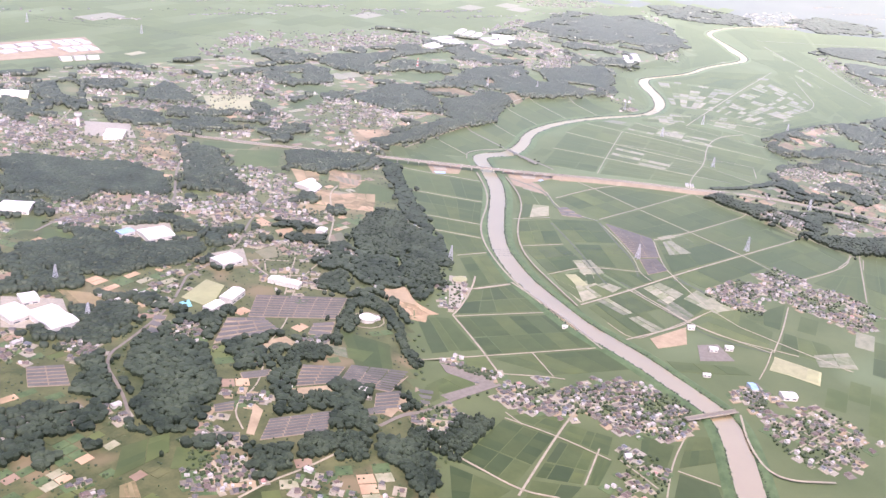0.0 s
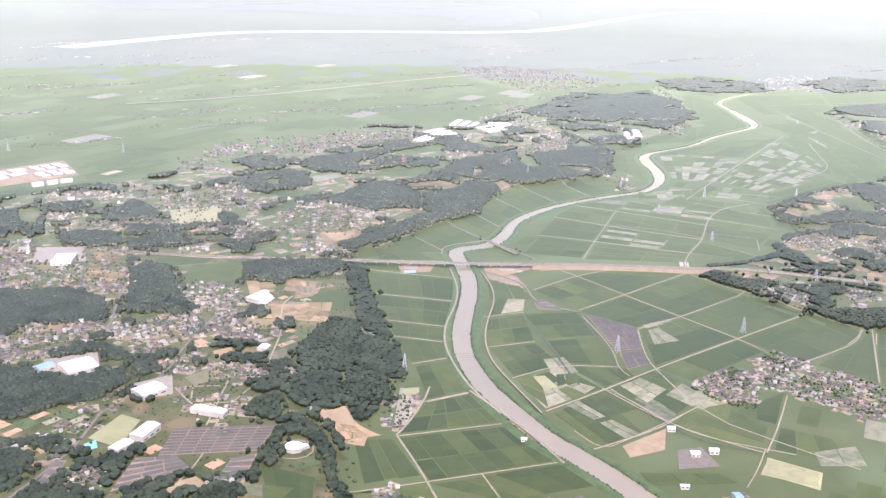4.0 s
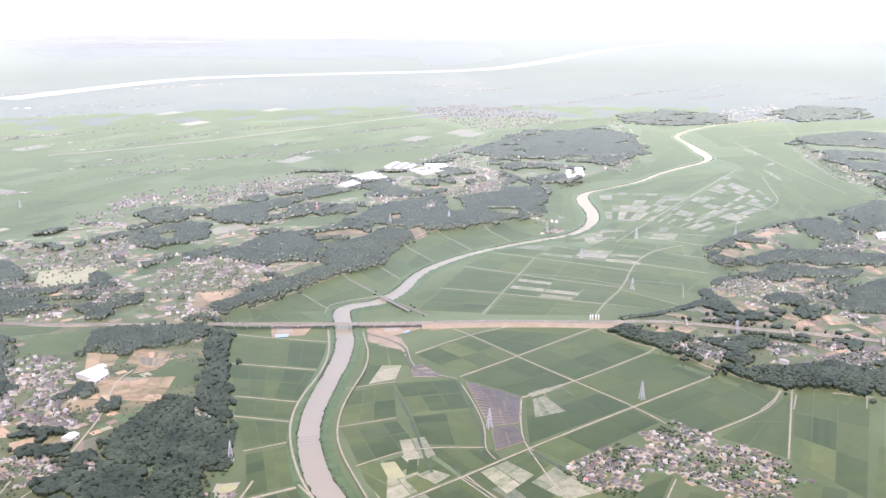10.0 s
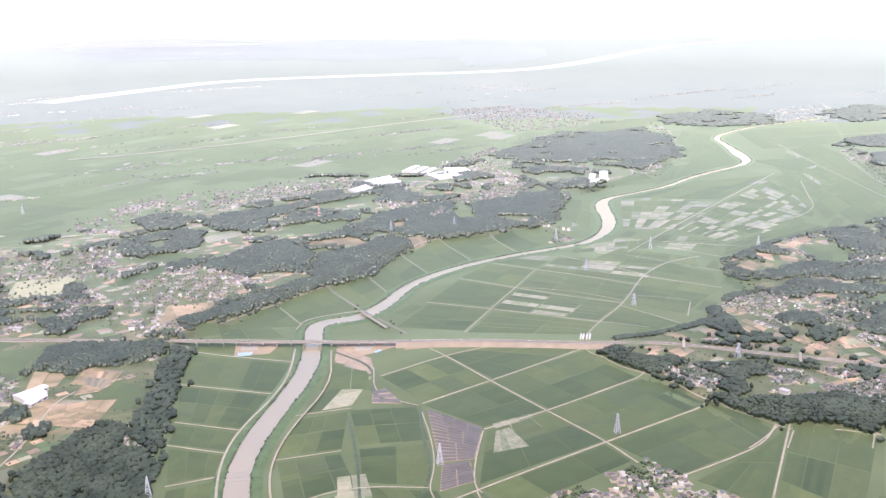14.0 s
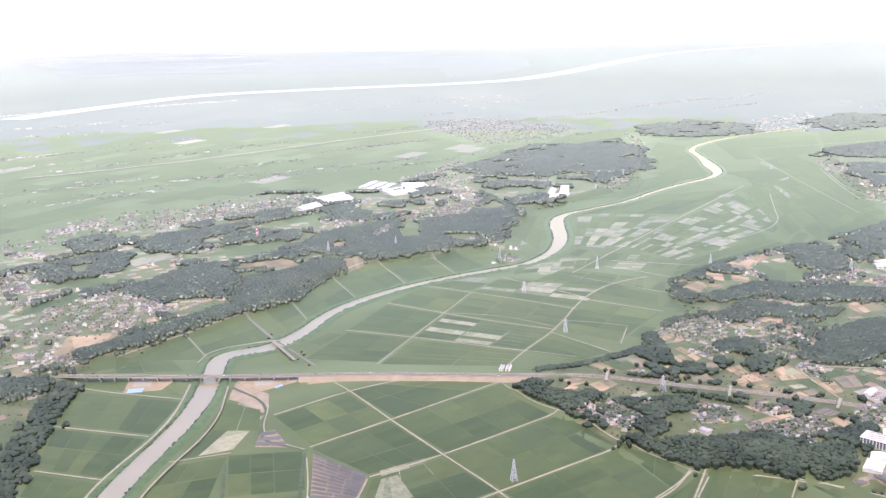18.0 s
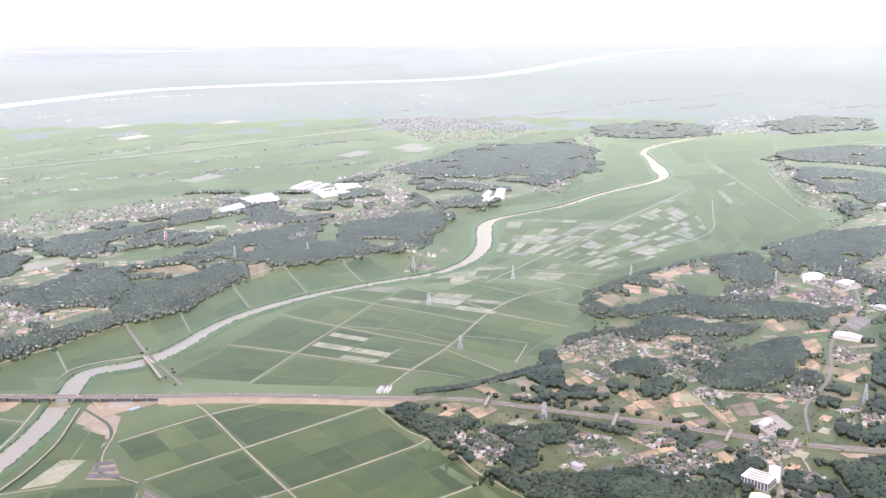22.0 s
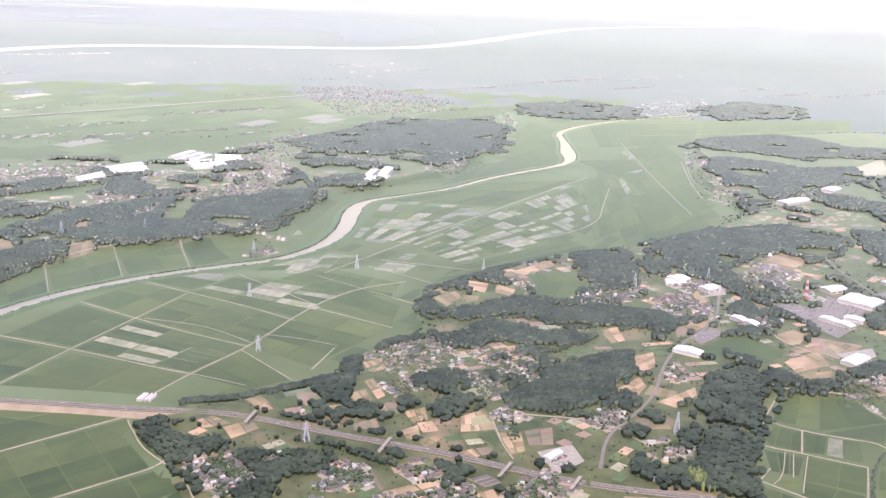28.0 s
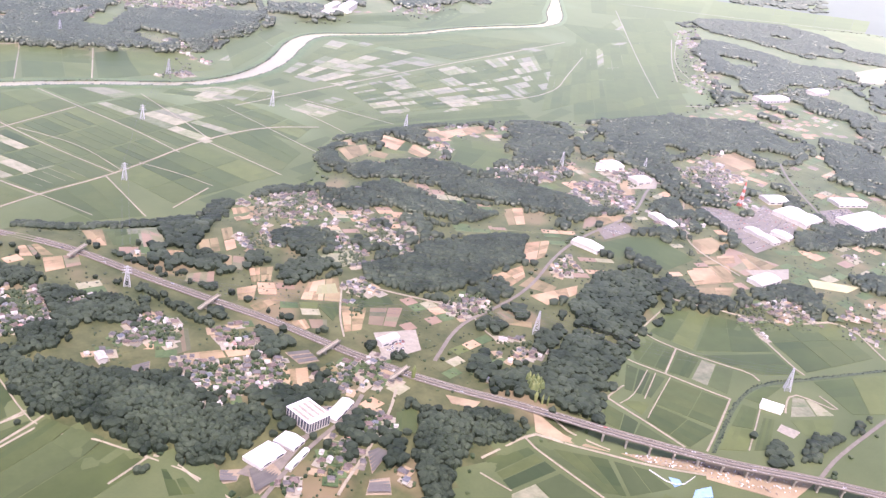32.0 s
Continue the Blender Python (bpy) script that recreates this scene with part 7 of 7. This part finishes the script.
woods([(926, 668), (964, 667), (986, 643), (976, 625), (944, 629), (918, 641)])
woods([(958, 768), (990, 779), (1016, 769), (1026, 738), (1020, 715), (1003, 719), (986, 758), (955, 755)])
woods([(895, 744), (928, 759), (936, 748), (909, 721), (883, 715)])
woods([(1100, 465), (1150, 492), (1181, 511), (1230, 508), (1232, 472), (1191, 437), (1134, 412), (1077, 380), (1043, 354), (1019, 331), (996, 356), (975, 374), (964, 396), (985, 410), (1013, 412), (1048, 423), (1078, 441)])
woods([(906, 406), (922, 386), (947, 378), (971, 364), (960, 345), (941, 341), (924, 348), (908, 341), (887, 321), (869, 301), (855, 308), (867, 335), (875, 360), (885, 387)])
woods([(759, 450), (792, 443), (817, 438), (818, 415), (804, 402), (784, 398), (775, 384), (764, 394), (743, 408)])
woods([(892, 455), (917, 478), (933, 474), (938, 456), (917, 438), (894, 447)])
woods([(709, 660), (725, 662), (737, 644), (730, 626), (701, 626)])
woods([(723, 594), (747, 612), (782, 594), (793, 564), (773, 552), (736, 573), (717, 548), (715, 564)])
woods([(1394, 914), (1461, 876), (1438, 825), (1347, 744), (1284, 744), (1293, 787)])
woods([(1417, 804), (1556, 887), (1639, 889), (1723, 853), (1789, 832), (1813, 767), (1808, 721), (1710, 670), (1625, 690), (1625, 738), (1522, 726), (1446, 703), (1444, 769), (1380, 743)])
woods([(1361, 620), (1418, 639), (1396, 584), (1369, 544), (1353, 563), (1343, 594)])
woods([(1299, 577), (1348, 567), (1319, 538), (1272, 550)])
woods([(1248, 488), (1250, 455), (1281, 435), (1264, 413), (1234, 421), (1214, 443), (1218, 475)])
woods([(1300, 443), (1350, 436), (1371, 406), (1352, 379), (1323, 365), (1328, 406), (1287, 420)])
woods([(1468, 518), (1516, 515), (1495, 470), (1447, 481)])
woods([(1488, 694), (1508, 657), (1459, 621), (1433, 644)])
woods([(1865, 754), (1896, 706), (1881, 641), (1776, 577), (1720, 608), (1772, 679)])
woods([(1262, 632), (1318, 657), (1326, 629), (1307, 584), (1285, 604), (1242, 601)])
woods([(1072, 843), (1094, 864), (1146, 878), (1204, 897), (1284, 911), (1273, 896), (1193, 879), (1136, 861), (1100, 849), (1077, 820), (1067, 785), (1055, 781)])
wood_belt(10, [(744, 742), (783, 720), (810, 719), (843, 717), (849, 703)])
wood_belt(7, [(777, 687), (808, 643), (836, 599), (862, 553), (881, 526)])
wood_belt(6, [(718, 701), (754, 651), (790, 593), (813, 561), (843, 520)])
wood_belt(22, [(1089, 861), (1064, 809), (1089, 780), (1176, 781), (1229, 757)])
wood_belt(16, [(1117, 880), (1240, 901), (1346, 901)])
wood_belt(14, [(737, 749), (789, 728), (860, 722), (931, 726), (1030, 769)])
wood_belt(10, [(784, 636), (810, 555), (840, 504)])
wood_belt(9, [(778, 673), (829, 603), (870, 540), (889, 503)])
woods([(1134, 283), (1143, 277), (1135, 261), (1125, 247), (1109, 254), (1114, 270)])
woods([(1165, 266), (1185, 261), (1194, 255), (1171, 246), (1143, 241), (1134, 251)])
woods([(1211, 259), (1236, 260), (1220, 255), (1192, 248)])
wood_belt(45, [(346, 1104), (445, 1125), (554, 1136), (640, 1149), (699, 1221), (811, 1288)])
wood_belt(40, [(453, 1571), (560, 1556)])
wood_belt(36, [(622, 1641), (863, 1646), (1067, 1669)])
woods([(819, 1330), (864, 1467), (1070, 1505), (1154, 1371), (1255, 1417), (1247, 1357), (1073, 1231), (872, 1254)])
woods([(2315, 1436), (2518, 1484), (2635, 1418), (2678, 1333), (2636, 1182), (2726, 1120), (2573, 1033), (2517, 1135), (2384, 1161), (2360, 1262), (2305, 1344)])
woods([(2182, 1303), (2245, 1263), (2282, 1187), (2290, 1095), (2419, 1046), (2475, 1002), (2342, 948), (2180, 968), (2042, 945), (1926, 943), (1906, 988), (1972, 1087)])
woods([(2255, 944), (2406, 937), (2238, 818), (2155, 836)])
woods([(2485, 2213), (2737, 2204), (2771, 1950), (2571, 1821), (2384, 1901), (2328, 2041)])
woods([(2908, 1866), (3245, 1949), (3327, 1750), (3063, 1601), (2802, 1685)])
woods([(676, 732), (715, 730), (707, 684), (726, 636), (705, 627), (674, 646), (669, 682)])
woods([(721, 629), (745, 621), (759, 588), (718, 542), (686, 540), (693, 562), (714, 604)])
woods([(692, 544), (735, 510), (782, 491), (807, 452), (725, 406), (694, 436), (676, 470), (669, 514), (660, 561), (663, 577), (689, 556)])
wood_belt(45, [(1349, 1805), (1646, 1759), (1923, 1670)])
woods([(1471, 1888), (1964, 2130), (2149, 1884), (1837, 1570), (1573, 1673)])
wood_belt(25, [(887, 1726), (1024, 1782)])
wood_belt(34, [(327, 1043), (209, 844), (141, 711)])
woods([(-171, 1221), (-66, 1209), (-10, 1093), (-37, 1024), (-133, 1049), (-213, 1097)])
woods([(-48, 1583), (-54, 1445), (-92, 1362), (-101, 1426)])
wood_belt(20, [(689, 733), (674, 689), (680, 662), (689, 636)])
wood_belt(9, [(675, 613), (668, 581), (665, 557)])
wood_belt(14, [(705, 583), (731, 579), (748, 573)])


def cover_at(pts):
    return np.array([noise.noise((a * 0.010, b * 0.010, 3.0)) + 0.45 * noise.noise((a * 0.03, b * 0.03, 7.0)) for a, b in pts])


def homes():
    """Loose farmsteads, sheds and gardens spread over the open parts of the plateaus, joined by quarters of the land."""
    step = 8.5
    xx, yy = np.meshgrid(np.arange(-620, 1700, step), np.arange(240, 1700, step))
    pts = np.stack([xx.ravel(), yy.ravel()], 1) + M_RANDOM.uniform(-0.42, 0.42, (xx.size, 2)) * step
    pts = pts[free(pts) & ~WOODED[cells(pts[:, 0], pts[:, 1])]]
    pts = pts[land(pts[:, 0], pts[:, 1]) > 7.5]
    lived = np.array([noise.noise((a * 0.011, b * 0.011, 31.0)) + 0.6 * noise.noise((a * 0.035, b * 0.035, 33.0)) for a, b in pts])
    pts = pts[lived > np.where(pts[:, 0] < 450, HOMES_WEST, HOMES_EAST)]
    pts = pts[M_RANDOM.rand(len(pts)) < 0.62]
    TAKEN[cells(pts[:, 0], pts[:, 1])] = True
    heights = land(pts[:, 0], pts[:, 1])
    for cell in {(int(x // 240), int(y // 240)) for x, y in pts}:
        here = (pts[:, 0] // 240 == cell[0]) & (pts[:, 1] // 240 == cell[1])
        lane, v, f, idx = rng.uniform(0, math.pi), [], [], []
        big = 1.0 if np.hypot(cell[0] * 240 - 300, cell[1] * 240) < 1000 else 1.2
        plots(pts[here], lane, big)
        for (x, y), h in zip(pts[here], heights[here]):
            kind = rng.choices(range(7), (30, 12, 20, 6, 2, 18, 12))[0]
            turn, size = lane + rng.choice((0, 0, math.pi / 2)) + rng.gauss(0, 0.25), rng.uniform(0.42, 0.72)
            if rng.random() < 0.06:
                kind, size = 6, rng.uniform(1.0, 1.7)
            c, s = math.cos(turn) * size * big, math.sin(turn) * size * big
            for solids, m in ((PROTO[kind][5], PROTO[kind][6]), (PROTO[kind][4], 5 + PROTO[kind][7])):
                for sv, sf in solids:
                    n = len(v)
                    v += [(x + a * c - b * s, y + a * s + b * c, h + k * size * big) for a, b, k in sv]
                    f += [tuple(i + n for i in t) for t in sf]
                    idx += [m] * len(sf)
        tagged(new("houses", mesh_of("houses", v, f, TOWN_MATS, idx)), "loose farmsteads and sheds among gardens on the plateau", "houses", kind="stuff")
    near = np.repeat(pts, 2, 0) + M_RANDOM.normal(0, 1, (2 * len(pts), 2)) * 4.5
    tagged(new("garden_trees", crowns("garden_trees", near, 1.5, 2.0, M_GARDEN, 0.1, 0.25, True, 0.45)), "garden trees and hedges round the farmsteads", "trees", kind="stuff")


HOMES_WEST, HOMES_EAST = 0.2, 0.36
homes()


def thickets(step, r0, r1):
    xx, yy = np.meshgrid(np.arange(-620, 2100, step), np.arange(200, 2000, step))
    pts = np.stack([xx.ravel(), yy.ravel()], 1) + M_RANDOM.uniform(-0.45, 0.45, (xx.size, 2)) * step
    deep = np.hypot(pts[:, 0] - 300, pts[:, 1])
    pts = pts[free(pts) & (deep >= r0) & (deep < r1)]
    pts = pts[land(pts[:, 0], pts[:, 1]) > 1.5]
    pts = pts[cover_at(pts) > np.where(OPEN[cells(pts[:, 0], pts[:, 1])], 0.16, 0.06 if r0 < 900 else 0.13)]
    pts = pts[~WOODED[cells(pts[:, 0], pts[:, 1])]]
    for k in range(0, len(pts), 9000):
        tagged(new("thicket", crowns("thicket", pts[k:k + 9000], step * 0.9, 2.9 + 0.35 * step, M_WOODS, 0.12, 0.5 if r0 < 900 else 0.75, r0 >= 900, 0.2, 0.8 if r0 < 900 else 0.5)), "dark woods and thickets on the plateau", "woodland", kind="stuff")


thickets(3.4, 0, 640)
thickets(4.3, 640, 900)
thickets(5.0, 900, 1400)
thickets(7.0, 1400, 2300)


def small_plots():
    """Vegetable beds, meadows and bare plots in the clearings of the plateaus, side by side."""
    v, f, idx = [], [], []
    spots = []
    for a0 in np.arange(-1400, 2400, 150.0):
        for b0 in np.arange(-1400, 2400, 150.0):
            turn = rng.uniform(-0.5, 0.5)
            w, d = rng.uniform(11, 19), rng.uniform(8, 13)
            for i in range(int(150 / w)):
                for j in range(int(150 / d)):
                    a, b = -75 + (i + 0.5) * w, -75 + (j + 0.5) * d
                    spots.append((a0 + a * math.cos(turn) - b * math.sin(turn), b0 + a * math.sin(turn) + b * math.cos(turn), turn, w / 2 - 0.25, d / 2 - 0.25))
    s = np.array(spots)
    s = s[(s[:, 1] > 200) & (np.hypot(s[:, 0] - 300, s[:, 1]) < 1900) & (s[:, 0] > -620)]
    ok = land(s[:, 0], s[:, 1]) > 7.9
    for ox, oy in ((0, 0), (5, 0), (-5, 0), (0, 4), (0, -4)):
        ok &= free(s[:, :2] + (ox, oy))
    s = s[ok]
    kind = cover_at(s[:, :2])
    s = s[((kind < 0.03) | OPEN[cells(s[:, 0], s[:, 1])] & (kind < 0.12)) & ~WOODED[cells(s[:, 0], s[:, 1])]]
    tones = np.array([noise.noise((x * 0.02, y * 0.02, 21.0)) for x, y in s[:, :2]])
    for (x, y, turn, w, d), tone in zip(s, tones):
        if rng.random() < 0.4:
            continue
        n, up = len(v), 8.22 + rng.random() * 0.16
        for sx, sy in ((-1, -1), (1, -1), (1, 1), (-1, 1)):
            px, py = sx * w * rng.uniform(0.9, 1.04), sy * d * rng.uniform(0.9, 1.04)
            v.append((x + px * math.cos(turn) - py * math.sin(turn), y + px * math.sin(turn) + py * math.cos(turn), up))
        v += [(px, py, pz - 0.6) for px, py, pz in v[n:]]
        f += [(n, n + 1, n + 2, n + 3)] + [(n + i, n + 4 + i, n + 4 + (i + 1) % 4, n + (i + 1) % 4) for i in range(4)]
        idx += [rng.choices(range(6), (4, 1.2, 0.4, 3, 2.4, 3.5) if x > 700 and tone > -0.08 else (2.8, 1.8, 0.8, 3, 2, 3) if tone > 0.05 else (1.0, 1.5, 0.8, 5, 1.2, 6))[0]] * 5
    tagged(new("garden_plots", mesh_of("garden_plots", v, f, [PADDY["b"], PADDY["f"], PADDY["l"], M_BANK, PADDY["p"], M_UPLAND], idx)), "small tan and green vegetable plots on the plateau", "fields", kind="stuff")

small_plots()
# pale bamboo standing out of the dark woods
for clump in ([(993, 398), (1006, 396), (1005, 379), (995, 365), (989, 372), (989, 385)], [(925, 438), (933, 438), (931, 427), (923, 427)]):
    pts = scatter(clump, 1.9)
    tagged(new("bamboo_grove", crowns("bamboo_grove", pts, 1.5, 6.6, M_BAMBOO, 0.2, 0.4, False, 0.25)), "pale yellow-green bamboo grove in the dark woods", "bamboo grove", kind="stuff")
# weeds along the curved ditch
p, side = along([(1080, 283), (1105, 297), (1132, 312), (1156, 323), (1181, 330), (1204, 329), (1234, 321), (1275, 312), (1323, 301)], 1.6)
pts = p[:, :2] + side * M_RANDOM.uniform(-1.3, 1.3, (len(p), 1))
tagged(new("ditch_weeds", crowns("ditch_weeds", pts, 1.0, 0.9, M_WOODS, 0.1, 0.3)), "dark weeds along a curved drainage ditch", "weeds", kind="stuff")
# shrubs along the roads and at the foot of the plateaus
pts = []
for line in PAVED:
    p, side = along(line, 5)
    pts += [q[:2] + n * s * rng.uniform(4.0, 7.5) for q, n in zip(p, side) for s in (-1, 1) if rng.random() < 0.3]
for poly in (WEST, EAST):
    p, side = along(poly, 6)
    pts += [q[:2] + n * rng.uniform(-9, 9) for q, n in zip(p, side) if rng.random() < 0.6]
pts = np.array(pts)
pts = pts[free(pts)]
tagged(new("shrubs", crowns("shrubs", pts, 1.9, 2.4, M_GARDEN, 0.0)), "dark shrubs beside the roads and slopes", "bushes", kind="stuff")
# single bushes and low scrub in the clearings
xx, yy = np.meshgrid(np.arange(-600, 1700, 6.0), np.arange(220, 1400, 6.0))
pts = np.stack([xx.ravel(), yy.ravel()], 1) + M_RANDOM.uniform(-3.5, 3.5, (xx.size, 2))
clump = np.array([noise.noise((a * 0.03, b * 0.03, 41.0)) for a, b in pts])
pts = pts[free(pts) & (land(pts[:, 0], pts[:, 1]) > 4) & (M_RANDOM.rand(len(pts)) < 0.4 + 0.9 * clump)]
pts = pts[(cover_at(pts) < 0.08) | OPEN[cells(pts[:, 0], pts[:, 1])]]
tagged(new("scrub_bushes", crowns("scrub_bushes", pts, 1.15, 1.3, M_GARDEN, 0.1, 0.25, True, 0.5)), "low bushes scattered over the clearings", "bushes", kind="stuff")
# willows and reeds along the river
p, side = along(RIVER, 3.5)
pts = np.array([q + n * s * (float(half_width(q[0])) + 0.6 + rng.random() * 2.4) for q, n in zip(p[:, :2], side) for s in (-1, 1) if rng.random() < 0.85])
tagged(new("river_bushes", crowns("river_bushes", pts, 1.5, 1.9, M_GARDEN, 0.0)), "dark bushes along the river's edge", "bushes", kind="stuff")

# ---- the plain beyond ----
def far_patchwork():
    """Open farmland up to the far river: long plots of slightly different greens."""
    c, s = math.cos(0.42), math.sin(0.42)
    v, f, idx = [], [], []
    rings = ((300, 1900, 44, 20), (1900, 3600, 110, 55))
    for r0, r1, w, d in rings:
        n = int(r1 / d) + 2
        m = int(r1 / w) + 2
        gi, gj = np.meshgrid(np.arange(-m, m), np.arange(-n, n))
        a, b = gi.ravel() * w + (gj.ravel() % 3) * w / 3, gj.ravel() * d * 1.0
        x, y = a * c - b * s, a * s + b * c
        r = np.hypot(x, y)
        ok = (r > r0) & (r < r1) & (y > 120) & (x > -1200) & (M_RANDOM.rand(len(x)) < 0.8)
        x, y = x[ok], y[ok]
        keep = land(x, y) < 0.01
        for ox in (-0.5, -0.25, 0, 0.25, 0.5):
            for oy in (-0.5, 0, 0.5):
                keep &= free(np.stack([x + ox * w * c - oy * d * s, y + ox * w * s + oy * d * c], 1))
        x, y = x[keep], y[keep]
        for px, py in zip(x, y):
            k = len(v)
            hw, hd = w * 0.49, d * 0.485
            up = 0.12 + rng.random() * 0.1 + max(0.0, w - 44) * 0.002
            for sx, sy in ((-1, -1), (1, -1), (1, 1), (-1, 1)):
                v.append((px + sx * hw * c - sy * hd * s, py + sx * hw * s + sy * hd * c, up))
            f.append((k, k + 1, k + 2, k + 3))
            idx.append(rng.choices(range(5), (4, 4, 5, 0.3, 0.1))[0])
    mats = [PADDY[k] for k in "gdlfy"]
    tagged(new("distant_fields", mesh_of("distant_fields", far(np.array(v)), f, mats, idx)), "patchwork of distant green rice fields", "fields", kind="stuff")


far_patchwork()


def far_hamlets():
    for k in range(120):
        r, a = 2000 + 2700 * rng.random() ** 1.3, radians(rng.uniform(12, 90))
        x, y = r * math.cos(a), r * math.sin(a)
        if (land([x], [y])[0] > 0.5 or y < 0.95 * x) and r < 3500:
            continue
        n, big, v, f, idx = rng.randint(10, 40), 0.42 + r / 11000, [], [], []
        for _ in range(n):
            px, py = x + rng.gauss(0, 120 * big), y + rng.gauss(0, 16 * big)
            sv, sf = join(box(0, 0, 0, 7 * big, 5 * big, 2.6 * big), roof_shape(0, 0, 2.6 * big, 7 * big, 5 * big, 1.5 * big, True))
            if rng.random() < 0.15:
                sv, sf = box(0, 0, 0, rng.uniform(12, 34) * big, 8 * big, 2.2 * big)
            m = len(v)
            v += [(px + p, py + q, h) for p, q, h in sv]
            f += [tuple(i + m for i in t) for t in sf]
            idx += [rng.choice((0, 0, 0, 1, 2, 2, 5, 6))] * len(sf)
        tagged(new("distant_houses", mesh_of("distant_houses", far(np.array(v)), f, TOWN_MATS, idx)), "distant hamlet of pale houses on the plain", "houses", kind="stuff")
        if r > 2500:
            continue
        pts = np.array([(x + rng.gauss(0, 95 * big), y + rng.gauss(0, 22 * big)) for _ in range(n)])
        tagged(new("distant_trees", crowns("distant_trees", pts[: n // 2], 3.2 * big, 1.9 * big, M_WOODS, 0.0)), "trees round a distant hamlet", "trees", kind="stuff")


far_hamlets()

# dark overgrown ditches between the fields
DITCHES = [[(376, 759), (339, 682), (296, 609), (286, 588)],
           [(441, 730), (404, 671), (379, 624), (342, 586)],
           [(307, 585), (305, 568)],
           [(300, 556), (294, 518), (288, 480), (283, 454), (292, 423), (313, 388)],
           [(458, 922), (469, 851), (417, 787), (446, 735)],
           [(375, 559), (382, 528), (377, 514)],
           [(384, 565), (381, 544), (376, 515)],
           [(1081, 284), (1146, 319), (1183, 330), (1226, 321), (1318, 302)]]
pts = []
for line in DITCHES:
    me = strip("ditch", line, [(-1.6, 0.28), (-0.5, 0.46), (0.5, 0.46), (1.6, 0.28)], [M_GARDEN], None, 6)
    tagged(new("ditch", me), "overgrown dark ditch between the rice fields", "ditch", kind="structure")
    p, side = along(line, 2.6)
    pts += [q[:2] + n * rng.uniform(-1.2, 1.2) for q, n in zip(p, side) if rng.random() < 0.6]
tagged(new("ditch_bushes", crowns("ditch_bushes", np.array(pts), 0.8, 0.8, M_GARDEN, 0.0)), "low dark bushes along the ditches", "bushes", kind="stuff")


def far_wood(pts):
    """A nearly flat wooded patch far out on the plain; its glow stands in for haze."""
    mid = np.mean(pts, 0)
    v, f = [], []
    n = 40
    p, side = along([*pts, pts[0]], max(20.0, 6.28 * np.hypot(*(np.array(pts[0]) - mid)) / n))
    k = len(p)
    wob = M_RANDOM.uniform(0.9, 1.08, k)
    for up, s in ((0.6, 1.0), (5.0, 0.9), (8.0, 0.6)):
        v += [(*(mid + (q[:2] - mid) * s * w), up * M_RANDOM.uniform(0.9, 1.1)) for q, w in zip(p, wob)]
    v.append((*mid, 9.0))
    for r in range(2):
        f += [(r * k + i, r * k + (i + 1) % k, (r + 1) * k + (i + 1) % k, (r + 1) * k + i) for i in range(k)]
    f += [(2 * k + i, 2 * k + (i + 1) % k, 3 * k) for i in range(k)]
    tagged(new("distant_wood", mesh_of("distant_wood", far(np.array(v)), f, [M_FARWOOD])), "flat wooded patch far out, its haze put in as glow", "backdrop", kind="structure")


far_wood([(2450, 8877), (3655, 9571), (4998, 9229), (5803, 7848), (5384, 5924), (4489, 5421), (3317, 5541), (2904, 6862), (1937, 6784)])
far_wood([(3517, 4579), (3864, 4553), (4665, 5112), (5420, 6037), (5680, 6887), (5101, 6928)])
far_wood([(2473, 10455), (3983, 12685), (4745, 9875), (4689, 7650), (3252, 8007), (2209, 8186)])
